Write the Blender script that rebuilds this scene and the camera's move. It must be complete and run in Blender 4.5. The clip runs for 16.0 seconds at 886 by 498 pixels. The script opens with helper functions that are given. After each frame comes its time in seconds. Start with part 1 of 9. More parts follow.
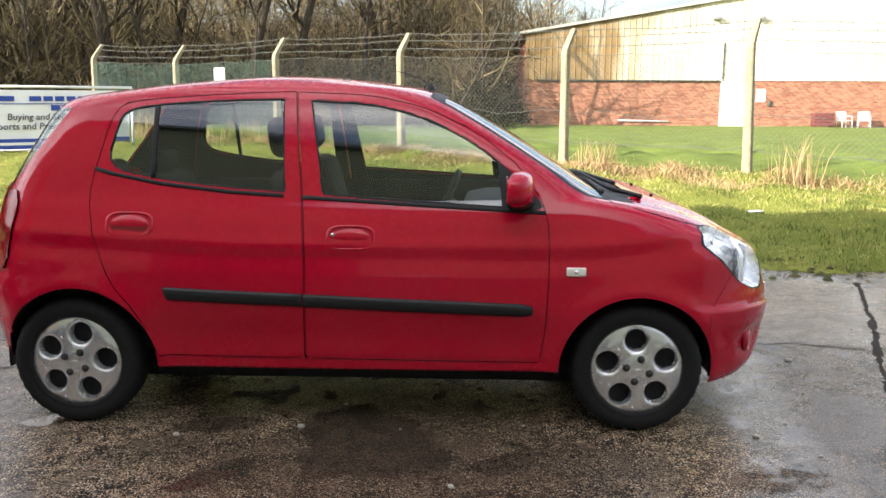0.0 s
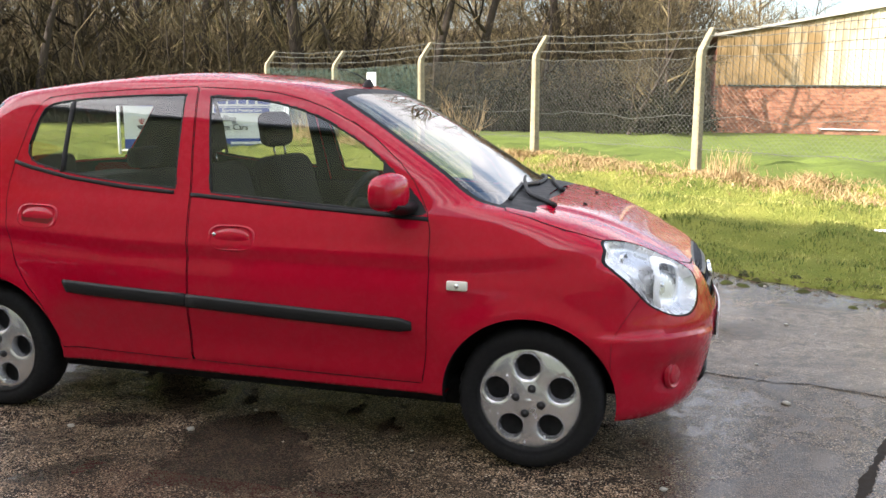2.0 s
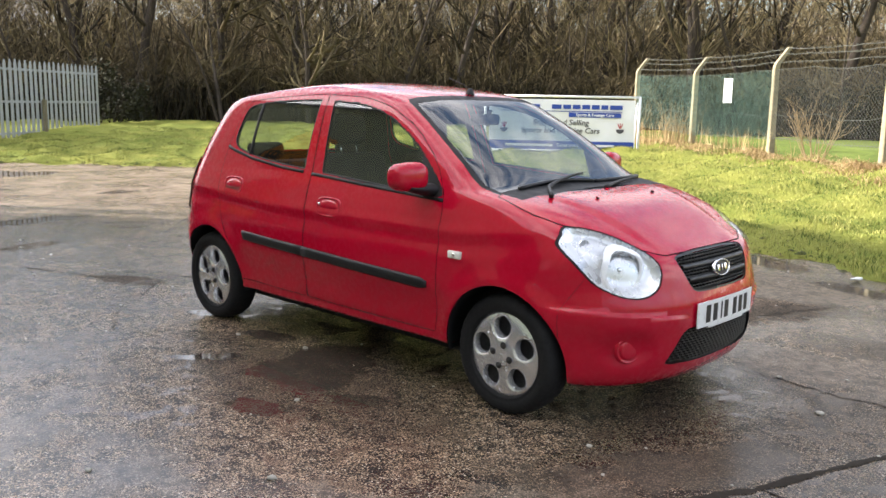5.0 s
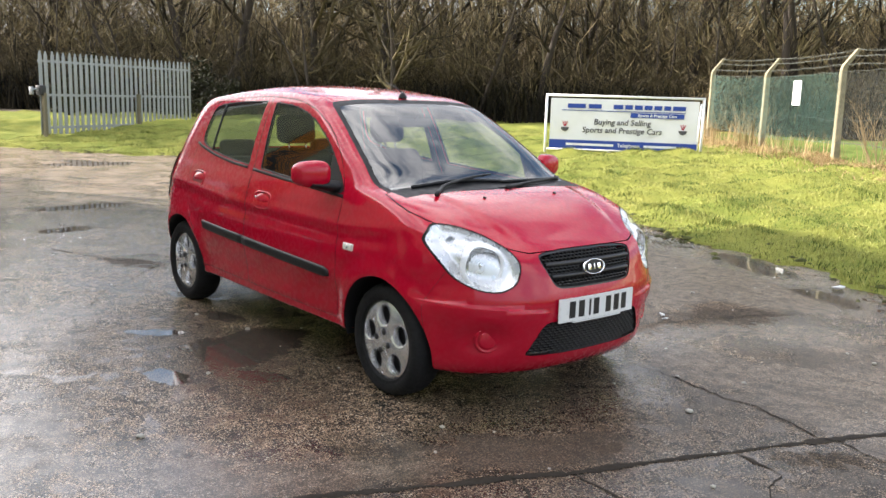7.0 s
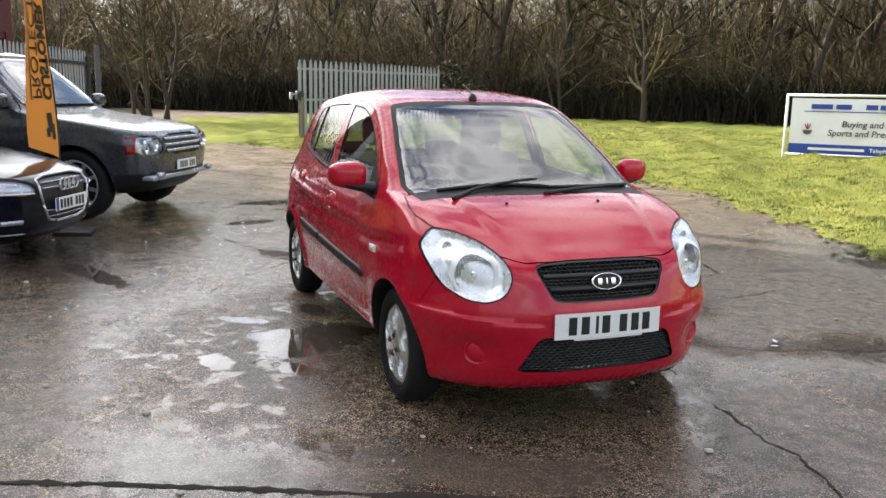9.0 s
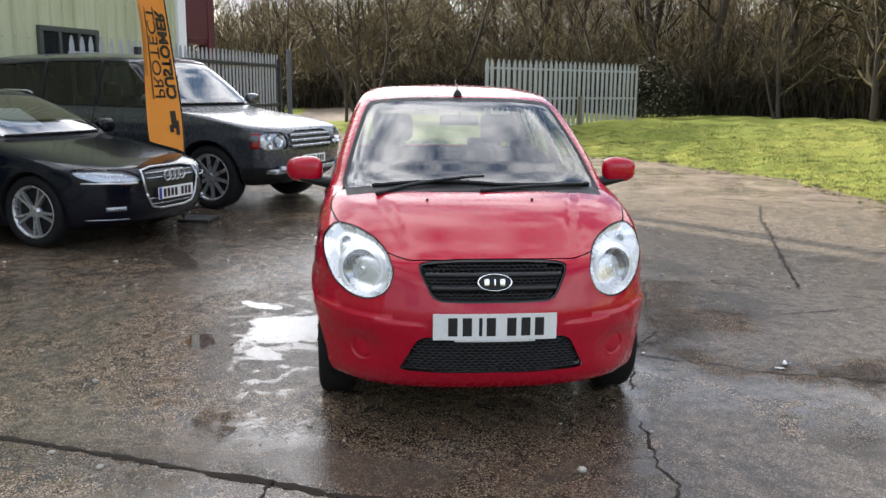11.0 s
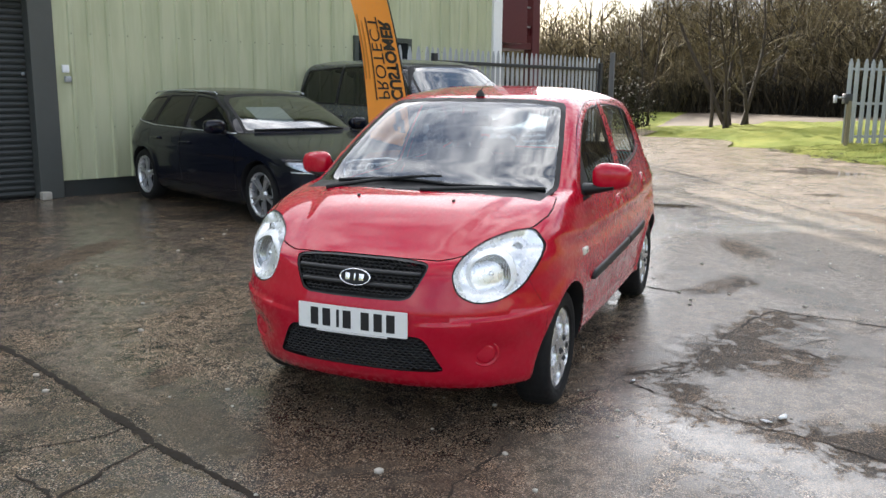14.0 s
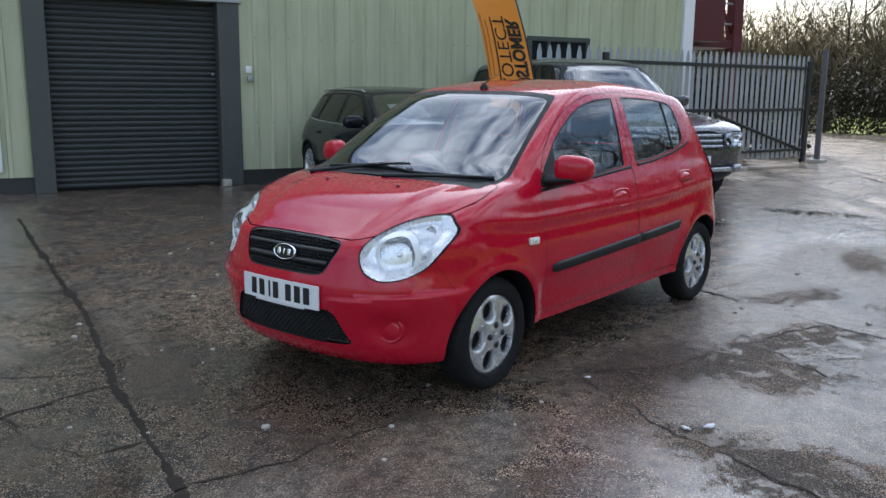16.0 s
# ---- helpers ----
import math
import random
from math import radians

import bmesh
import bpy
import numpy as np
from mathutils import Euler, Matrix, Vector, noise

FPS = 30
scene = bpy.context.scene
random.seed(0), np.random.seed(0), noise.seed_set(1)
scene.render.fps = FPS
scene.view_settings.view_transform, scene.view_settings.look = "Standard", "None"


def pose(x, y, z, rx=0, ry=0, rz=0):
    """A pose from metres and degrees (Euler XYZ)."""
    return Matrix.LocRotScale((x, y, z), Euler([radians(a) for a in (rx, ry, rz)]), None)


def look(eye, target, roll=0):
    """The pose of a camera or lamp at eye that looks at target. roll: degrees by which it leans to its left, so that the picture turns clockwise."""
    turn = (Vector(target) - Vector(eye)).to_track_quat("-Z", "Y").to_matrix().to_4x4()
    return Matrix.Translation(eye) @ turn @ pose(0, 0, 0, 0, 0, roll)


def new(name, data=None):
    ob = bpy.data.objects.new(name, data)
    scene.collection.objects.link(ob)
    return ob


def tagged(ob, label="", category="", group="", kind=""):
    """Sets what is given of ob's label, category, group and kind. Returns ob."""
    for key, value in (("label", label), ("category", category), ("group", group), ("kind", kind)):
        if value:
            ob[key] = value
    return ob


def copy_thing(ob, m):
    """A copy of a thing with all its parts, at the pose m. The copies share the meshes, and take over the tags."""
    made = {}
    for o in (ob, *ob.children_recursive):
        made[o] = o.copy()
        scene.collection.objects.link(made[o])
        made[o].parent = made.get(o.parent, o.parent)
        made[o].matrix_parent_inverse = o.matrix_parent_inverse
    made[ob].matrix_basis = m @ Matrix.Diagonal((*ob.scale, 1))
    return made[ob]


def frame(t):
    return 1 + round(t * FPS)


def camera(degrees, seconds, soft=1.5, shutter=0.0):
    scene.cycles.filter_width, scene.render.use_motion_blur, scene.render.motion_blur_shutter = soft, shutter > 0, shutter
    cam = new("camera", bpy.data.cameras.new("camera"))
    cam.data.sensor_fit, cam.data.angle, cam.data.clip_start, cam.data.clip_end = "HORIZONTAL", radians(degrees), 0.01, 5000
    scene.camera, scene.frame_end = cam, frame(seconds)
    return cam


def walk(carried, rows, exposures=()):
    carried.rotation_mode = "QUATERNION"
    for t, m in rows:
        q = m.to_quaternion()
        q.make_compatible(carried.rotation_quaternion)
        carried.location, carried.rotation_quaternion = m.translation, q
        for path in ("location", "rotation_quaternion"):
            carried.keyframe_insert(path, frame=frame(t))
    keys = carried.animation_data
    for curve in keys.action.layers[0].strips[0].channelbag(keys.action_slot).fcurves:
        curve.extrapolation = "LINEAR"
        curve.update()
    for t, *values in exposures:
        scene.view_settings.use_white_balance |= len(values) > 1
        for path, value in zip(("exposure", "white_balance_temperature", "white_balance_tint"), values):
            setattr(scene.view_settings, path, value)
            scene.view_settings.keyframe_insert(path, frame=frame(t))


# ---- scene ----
cam = camera(54.5, 16.0)
PATH = [
    (0, (0.482, -4.216, 1.386), (0.420, -2.248, 1.039), 0.30),
    (0.5, (0.779, -4.080, 1.370), (0.705, -2.111, 1.026), 0.14),
    (1, (1.108, -3.994, 1.374), (1.000, -2.026, 1.034), 0.24),
    (1.5, (1.363, -3.847, 1.369), (1.082, -1.896, 1.030), 0.46),
    (2, (1.679, -3.764, 1.353), (1.157, -1.863, 1.017), 0.53),
    (2.5, (2.024, -3.764, 1.342), (1.310, -1.925, 1.015), 0.65),
    (3, (2.332, -3.874, 1.366), (1.445, -2.111, 1.041), 0.90),
    (3.5, (2.640, -3.835, 1.370), (1.587, -2.167, 1.040), 0.77),
    (6, (4.012, -3.45, 1.394), (2.581, -2.095, 1.055), 1.5),
    (6.5, (4.228, -3.325, 1.42), (2.77, -1.999, 1.078), 1.6),
    (7, (4.44, -3.09, 1.436), (2.922, -1.835, 1.087), 1.7),
    (7.5, (4.518, -2.864, 1.433), (2.919, -1.718, 1.076), 1.7),
    (8, (4.586, -2.576, 1.44), (2.883, -1.59, 1.08), 1.5),
    (8.5, (4.793, -2.283, 1.456), (3.012, -1.447, 1.098), 1.3),
    (11, (5.283, -0.542, 1.465), (3.326, -0.359, 1.096), 0.6),
    (11.5, (5.374, -0.14, 1.481), (3.408, -0.157, 1.115), 0.6),
    (12, (5.332, 0.244, 1.484), (3.377, 0.036, 1.117), 0.6),
    (12.5, (5.297, 0.609, 1.467), (3.374, 0.196, 1.1), 0.6),
    (13, (5.275, 0.978, 1.494), (3.401, 0.382, 1.127), 0.6),
    (13.5, (5.096, 1.353, 1.48), (3.255, 0.667, 1.107), 0.5),
    (14, (5.001, 1.693, 1.466), (3.18, 0.954, 1.097), 0.6),
    (14.5, (4.958, 2.069, 1.48), (3.181, 1.227, 1.113), 0.7),
    (15, (4.77, 2.373, 1.445), (3.063, 1.401, 1.073), 0.7),
    (15.5, (4.567, 2.675, 1.428), (2.949, 1.561, 1.055), 0.6),
    (16, (4.414, 3.038, 1.422), (2.885, 1.803, 1.054), 0.6),
]
walk(cam, [(t, look(eye, target, roll)) for t, eye, target, roll in PATH], [(0.0, 1.52, 6500, 14), (3.0, 1.68, 6500, 16), (6.5, 1.70, 6500, 13), (8.5, 1.52, 6500, 13), (11.0, 1.40, 6350, 12), (14.4, 1.50, 6300, 11), (15.2, 1.27, 5650, 10), (16.0, 1.05, 5550, 10)])

# ---- light ----
SUN_DIR = Vector((-0.82, -0.58, 0.0)).normalized()
SUN_EL = radians(21.5)
sun_vec = Vector((SUN_DIR.x * math.cos(SUN_EL), SUN_DIR.y * math.cos(SUN_EL), math.sin(SUN_EL)))
sun_data = bpy.data.lights.new("sun", "SUN")
sun_data.energy, sun_data.angle, sun_data.color = 5.0, radians(0.6), (1.0, 0.93, 0.82)
sun = new("sun", sun_data)
sun.matrix_world = look(sun_vec * 60, (0, 0, 0))
world = bpy.data.worlds.new("sky")
scene.world = world
world.use_nodes = True
wn, wl = world.node_tree.nodes, world.node_tree.links
wn.clear()
sky = wn.new("ShaderNodeTexSky")
sky.sky_type, sky.sun_disc, sky.sun_elevation = "NISHITA", False, SUN_EL
sky.sun_rotation = math.atan2(SUN_DIR.x, SUN_DIR.y)
sky.air_density, sky.dust_density = 1.0, 1.2
tc = wn.new("ShaderNodeTexCoord")
mp = wn.new("ShaderNodeMapping")
mp.inputs["Rotation"].default_value = (0.0, 0.0, 0.6)
mp.inputs["Scale"].default_value = (1.0, 2.2, 3.2)
cl = wn.new("ShaderNodeTexNoise")
cl.inputs["Scale"].default_value, cl.inputs["Detail"].default_value, cl.inputs["Roughness"].default_value, cl.inputs["Distortion"].default_value = 2.2, 7, 0.58, 0.3
cr = wn.new("ShaderNodeValToRGB")
cr.color_ramp.elements[0].position, cr.color_ramp.elements[1].position = 0.40, 0.60
# clouds are brightest round the sun, and lit full on opposite to it
nv = wn.new("ShaderNodeVectorMath")
nv.operation = "NORMALIZE"
dp = wn.new("ShaderNodeVectorMath")
dp.operation = "DOT_PRODUCT"
dp.inputs[1].default_value = sun_vec
gu = wn.new("ShaderNodeMapRange")
gu.inputs["From Min"].default_value = -1.0
gr_ = wn.new("ShaderNodeValToRGB")
for pos, val in ((0.22, 9.0), (0.44, 5.2), (0.62, 8.0), (0.84, 14.0)):
    el = gr_.color_ramp.elements.new(pos)
    el.color = (val / 30, val / 30, val / 30, 1)
gr_.color_ramp.elements[0].color, gr_.color_ramp.elements[-1].color = (0.34, 0.34, 0.34, 1), (0.60, 0.60, 0.60, 1)
gm = wn.new("ShaderNodeMath")
gm.operation = "MULTIPLY"
gm.inputs[1].default_value = 30.0
cc = wn.new("ShaderNodeCombineColor")
mx = wn.new("ShaderNodeMix")
mx.data_type = "RGBA"
bg = wn.new("ShaderNodeBackground")
bg.inputs["Strength"].default_value = 0.10
wo = wn.new("ShaderNodeOutputWorld")
wl.new(tc.outputs["Generated"], mp.inputs["Vector"])
wl.new(tc.outputs["Generated"], nv.inputs[0])
wl.new(nv.outputs["Vector"], dp.inputs[0])
wl.new(dp.outputs["Value"], gu.inputs["Value"])
wl.new(gu.outputs["Result"], gr_.inputs["Fac"])
wl.new(gr_.outputs["Color"], gm.inputs[0])
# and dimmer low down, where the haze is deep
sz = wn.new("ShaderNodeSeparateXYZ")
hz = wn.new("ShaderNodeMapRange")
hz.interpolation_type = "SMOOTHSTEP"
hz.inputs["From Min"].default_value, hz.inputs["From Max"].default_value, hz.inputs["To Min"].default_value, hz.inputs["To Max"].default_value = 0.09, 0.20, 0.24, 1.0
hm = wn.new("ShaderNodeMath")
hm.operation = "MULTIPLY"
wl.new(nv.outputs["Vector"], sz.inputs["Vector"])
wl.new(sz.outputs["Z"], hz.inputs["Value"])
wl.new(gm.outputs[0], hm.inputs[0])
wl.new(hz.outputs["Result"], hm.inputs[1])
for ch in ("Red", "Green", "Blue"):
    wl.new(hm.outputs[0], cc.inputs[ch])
wl.new(mp.outputs["Vector"], cl.inputs["Vector"])
wl.new(cl.outputs["Fac"], cr.inputs["Fac"])
# the cloud closes up round the sun
gw = wn.new("ShaderNodeMapRange")
gw.interpolation_type = "SMOOTHSTEP"
gw.inputs["From Min"].default_value, gw.inputs["From Max"].default_value, gw.inputs["To Max"].default_value = 0.91, 1.0, 0.6
gx_ = wn.new("ShaderNodeMath")
gx_.operation = "MAXIMUM"
wl.new(gu.outputs["Result"], gw.inputs["Value"])
wl.new(gw.outputs["Result"], gx_.inputs[0])
wl.new(cr.outputs["Color"], gx_.inputs[1])
wl.new(gx_.outputs[0], mx.inputs["Factor"])
wl.new(sky.outputs["Color"], mx.inputs["A"])
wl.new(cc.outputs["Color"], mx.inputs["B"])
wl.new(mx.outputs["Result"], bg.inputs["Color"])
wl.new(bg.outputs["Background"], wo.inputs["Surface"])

# ---- tools ----
def mesh_of(name, bm, mat=None, smooth=True):
    me = bpy.data.meshes.new(name)
    bm.to_mesh(me)
    bm.free()
    if mat:
        for m in (mat if isinstance(mat, (list, tuple)) else [mat]):
            me.materials.append(m)
    if smooth:
        me.shade_smooth()
    return me


def part(name, bm, mat, parent, label="", smooth=True, at=None):
    ob = new(name, mesh_of(name, bm, mat, smooth))
    ob.parent = parent
    if at is not None:
        ob.matrix_basis = at
    if label:
        ob["label"] = label
    return ob


def thing(name, at, label, category, group="", kind=""):
    e = new(name)
    e.matrix_world = at
    e.empty_display_size = 0.2
    return tagged(e, label, category, group, kind)


def box(bm, x0, x1, y0, y1, z0, z1, bevel=0.0, seg=2, m=None):
    g = bmesh.ops.create_cube(bm, size=1.0)["verts"]
    for v in g:
        v.co = Vector((x0 + (v.co.x + 0.5) * (x1 - x0), y0 + (v.co.y + 0.5) * (y1 - y0), z0 + (v.co.z + 0.5) * (z1 - z0)))
    if bevel > 0:
        es = list({e for v in g for e in v.link_edges})
        r = bmesh.ops.bevel(bm, geom=es, offset=bevel, segments=seg, affect="EDGES", profile=0.5)
        g = list({v for f in r["faces"] for v in f.verts} | {v for v in g if v.is_valid})
    if m is not None:
        bmesh.ops.transform(bm, matrix=m, verts=g)
    return g


def tube(bm, pts, r, seg=8, r1=None, caps=True):
    """A round bar through the points, tapering from r to r1."""
    pts = [Vector(p) for p in pts]
    r1 = r if r1 is None else r1
    rings, n = [], len(pts)
    up = Vector((0, 0, 1))
    for i, p in enumerate(pts):
        d = (pts[min(i + 1, n - 1)] - pts[max(i - 1, 0)]).normalized()
        a = d.cross(up if abs(d.z) < 0.95 else Vector((1, 0, 0))).normalized()
        b = d.cross(a)
        rr = r + (r1 - r) * i / max(1, n - 1)
        rings.append([bm.verts.new(p + (a * math.cos(2 * math.pi * k / seg) + b * math.sin(2 * math.pi * k / seg)) * rr) for k in range(seg)])
    for u, w in zip(rings, rings[1:]):
        for k in range(seg):
            bm.faces.new((u[k], u[(k + 1) % seg], w[(k + 1) % seg], w[k]))
    if caps and seg > 2:
        bm.faces.new(rings[0][::-1])
        bm.faces.new(rings[-1])
    return rings


def lathe(bm, prof, seg=48, axis="y", a0=0.0, a1=2 * math.pi):
    """Spins (radius, height) pairs round an axis."""
    full = abs(a1 - a0 - 2 * math.pi) < 1e-6
    n = seg if full else seg + 1
    rings = []
    for r, h in prof:
        ring = []
        for k in range(n):
            a = a0 + (a1 - a0) * k / seg
            c, s = r * math.cos(a), r * math.sin(a)
            ring.append(bm.verts.new((c, h, s) if axis == "y" else (c, s, h) if axis == "z" else (h, c, s)))
        rings.append(ring)
    for u, w in zip(rings, rings[1:]):
        for k in range(seg):
            bm.faces.new((u[k], u[(k + 1) % n], w[(k + 1) % n], w[k]))
    return rings


def pch(table):
    """A smooth curve without overshoot through (x, y) pairs."""
    xs, ys = [p[0] for p in table], [p[1] for p in table]
    n = len(xs)
    d = [(ys[i + 1] - ys[i]) / (xs[i + 1] - xs[i]) for i in range(n - 1)]
    m = [d[0]] + [0 if d[i - 1] * d[i] <= 0 else 2 * d[i - 1] * d[i] / (d[i - 1] + d[i]) for i in range(1, n - 1)] + [d[-1]]

    def f(x):
        if x <= xs[0]:
            return ys[0]
        if x >= xs[-1]:
            return ys[-1]
        i = max(k for k in range(n - 1) if xs[k] <= x)
        h = xs[i + 1] - xs[i]
        t = (x - xs[i]) / h
        return (ys[i] * (1 + 2 * t) * (1 - t) ** 2 + h * m[i] * t * (1 - t) ** 2 + ys[i + 1] * t * t * (3 - 2 * t) + h * m[i + 1] * t * t * (t - 1))
    return f


def text_mesh(body, size, extrude=0.0, align="CENTER", shear=0.0, bold=0.0):
    """Letters as a mesh, flat in x and y."""
    cu = bpy.data.curves.new("letters", "FONT")
    cu.body, cu.size, cu.extrude, cu.align_x, cu.align_y, cu.shear, cu.offset = body, size, extrude, align, "CENTER", shear, bold
    cu.resolution_u = 3
    ob = bpy.data.objects.new("letters", cu)
    bm = bmesh.new()
    me = bpy.data.meshes.new_from_object(ob)
    bm.from_mesh(me)
    bpy.data.objects.remove(ob)
    bpy.data.curves.remove(cu)
    bpy.data.meshes.remove(me)
    return bm


def words_of(bm):
    """Splits a line of letters at its wide gaps: one mesh for each word."""
    verts = sorted(bm.verts, key=lambda v: v.co.x)
    spans = sorted((min(v.co.x for v in f.verts), max(v.co.x for v in f.verts)) for f in bm.faces)
    tall = max(v.co.y for v in verts) - min(v.co.y for v in verts)
    cuts, end = [], spans[0][1]
    for a, c in spans:
        if a - end > 0.13 * tall:
            cuts.append((a + end) / 2)
        end = max(end, c)
    out = []
    for k in range(len(cuts) + 1):
        lo, hi = cuts[k - 1] if k else -1e9, cuts[k] if k < len(cuts) else 1e9
        part_ = bm.copy()
        bmesh.ops.delete(part_, geom=[v for v in part_.verts if not lo < v.co.x < hi], context="VERTS")
        out.append(part_)
    bm.free()
    return out


# ---- materials ----
def nodes_of(name):
    m = bpy.data.materials.new(name)
    m.use_nodes = True
    nt = m.node_tree
    return m, nt.nodes, nt.links, nt.nodes["Principled BSDF"]


def plain(name, col, rough=0.5, metal=0.0, coat=0.0, vary=0.06, scale=25.0, bump=0.0, spec=0.5, island=0.0):
    """A surface with slight mottling at two scales, and relief if wanted."""
    m, n, l, b = nodes_of(name)
    b.inputs["Metallic"].default_value = metal
    b.inputs["Coat Weight"].default_value = coat
    b.inputs["Coat Roughness"].default_value = 0.03
    b.inputs["Specular IOR Level"].default_value = spec
    tcn = n.new("ShaderNodeTexCoord")
    a, c = n.new("ShaderNodeTexNoise"), n.new("ShaderNodeTexNoise")
    a.inputs["Scale"].default_value, a.inputs["Detail"].default_value = scale, 5
    c.inputs["Scale"].default_value, c.inputs["Detail"].default_value = scale * 0.08, 3
    add = n.new("ShaderNodeMath")
    add.operation = "ADD"
    l.new(tcn.outputs["Object"], a.inputs["Vector"])
    l.new(tcn.outputs["Object"], c.inputs["Vector"])
    l.new(a.outputs["Fac"], add.inputs[0])
    l.new(c.outputs["Fac"], add.inputs[1])
    mr = n.new("ShaderNodeMapRange")
    mr.inputs["From Min"].default_value, mr.inputs["From Max"].default_value = 0.6, 1.4
    mr.inputs["To Min"].default_value, mr.inputs["To Max"].default_value = 1 - vary, 1 + vary
    l.new(add.outputs[0], mr.inputs["Value"])
    src = mr.outputs["Result"]
    if island:
        oi = n.new("ShaderNodeObjectInfo")
        m2 = n.new("ShaderNodeMapRange")
        m2.inputs["To Min"].default_value, m2.inputs["To Max"].default_value = 1 - island, 1 + island
        l.new(oi.outputs["Random"], m2.inputs["Value"])
        mu = n.new("ShaderNodeMath")
        mu.operation = "MULTIPLY"
        l.new(src, mu.inputs[0])
        l.new(m2.outputs["Result"], mu.inputs[1])
        src = mu.outputs[0]
    hs = n.new("ShaderNodeHueSaturation")
    hs.inputs["Color"].default_value = (*col, 1)
    l.new(src, hs.inputs["Value"])
    l.new(hs.outputs["Color"], b.inputs["Base Color"])
    rr = n.new("ShaderNodeMapRange")
    rr.inputs["From Min"].default_value, rr.inputs["From Max"].default_value = 0.3, 0.7
    rr.inputs["To Min"].default_value, rr.inputs["To Max"].default_value = rough * 0.85, min(1, rough * 1.15)
    l.new(a.outputs["Fac"], rr.inputs["Value"])
    l.new(rr.outputs["Result"], b.inputs["Roughness"])
    if bump:
        bp = n.new("ShaderNodeBump")
        bp.inputs["Strength"].default_value, bp.inputs["Distance"].default_value = 0.6, bump
        l.new(a.outputs["Fac"], bp.inputs["Height"])
        l.new(bp.outputs["Normal"], b.inputs["Normal"])
    return m


def glass_mat(name, tint, rough=0.0, sheen=1.6):
    """Thin car glass: see-through with a tint, and a mirror sheen at its surface."""
    m, n, l, b = nodes_of(name)
    tr = n.new("ShaderNodeBsdfTransparent")
    tr.inputs["Color"].default_value = (*tint, 1)
    gl = n.new("ShaderNodeBsdfGlossy")
    gl.inputs["Roughness"].default_value = rough
    # mirror sheen of a thin pane, alike from both sides
    fr = n.new("ShaderNodeLayerWeight")
    fr.inputs["Blend"].default_value = 0.5
    pw = n.new("ShaderNodeMath")
    pw.operation = "POWER"
    pw.inputs[1].default_value = 5.0
    mul = n.new("ShaderNodeMath")
    mul.operation, mul.use_clamp = "MULTIPLY_ADD", True
    mul.inputs[1].default_value, mul.inputs[2].default_value = 0.9, 0.043 * sheen
    l.new(fr.outputs["Facing"], pw.inputs[0])
    mixs = n.new("ShaderNodeMixShader")
    l.new(pw.outputs[0], mul.inputs[0])
    l.new(mul.outputs[0], mixs.inputs[0])
    l.new(tr.outputs[0], mixs.inputs[1])
    l.new(gl.outputs[0], mixs.inputs[2])
    l.new(mixs.outputs[0], n["Material Output"].inputs["Surface"])
    return m


MAT = {}
MAT["red"] = plain("red_paint", (0.43, 0.003, 0.022), 0.27, coat=0.85, vary=0.03, scale=40, spec=0.06)
MAT["black_plastic"] = plain("black_plastic", (0.011, 0.0115, 0.0125), 0.5, vary=0.15, scale=120, bump=0.0004, spec=0.35)
MAT["rubber"] = plain("tyre_rubber", (0.010, 0.010, 0.0105), 0.8, vary=0.25, scale=60, bump=0.001, spec=0.25)
MAT["silver"] = plain("silver_wheel_paint", (0.70, 0.71, 0.72), 0.24, metal=0.75, vary=0.08, scale=30)
MAT["glass"] = glass_mat("car_glass", (0.80, 0.85, 0.84), sheen=2.6)
MAT["screen"] = glass_mat("windscreen_glass", (0.60, 0.66, 0.66), sheen=4.8)
MAT["clear"] = glass_mat("clear_lens", (0.95, 0.96, 0.97), sheen=0.7)
MAT["dark"] = plain("shadow_black", (0.008, 0.008, 0.009), 0.8)
MAT["white"] = plain("white_paint", (0.75, 0.76, 0.76), 0.45, vary=0.05)
MAT["navy"] = plain("navy_black_paint", (0.003, 0.004, 0.010), 0.18, coat=0.35, spec=0.15)
MAT["grey_car"] = plain("dark_grey_car_paint", (0.058, 0.064, 0.076), 0.28, metal=0.5, coat=0.7)
MAT["shutter"] = plain("dark_shutter", (0.025, 0.029, 0.028), 0.5, vary=0.15, scale=8)
MAT["concrete"] = plain("concrete", (0.38, 0.36, 0.31), 0.85, vary=0.2, scale=20, bump=0.003)
MAT["galv"] = plain("galvanised_steel", (0.34, 0.36, 0.38), 0.5, metal=0.5, vary=0.15, scale=15)
MAT["brick"] = plain("red_brick", (0.33, 0.12, 0.075), 0.85, vary=0.15, scale=20)
MAT["orange"] = plain("orange_fabric", (0.75, 0.28, 0.03), 0.7, vary=0.06)
MAT["maroon"] = plain("maroon_steel", (0.07, 0.008, 0.012), 0.5)
MAT["bark"] = plain("bark", (0.042, 0.031, 0.021), 0.9, vary=0.3, scale=8, bump=0.01)

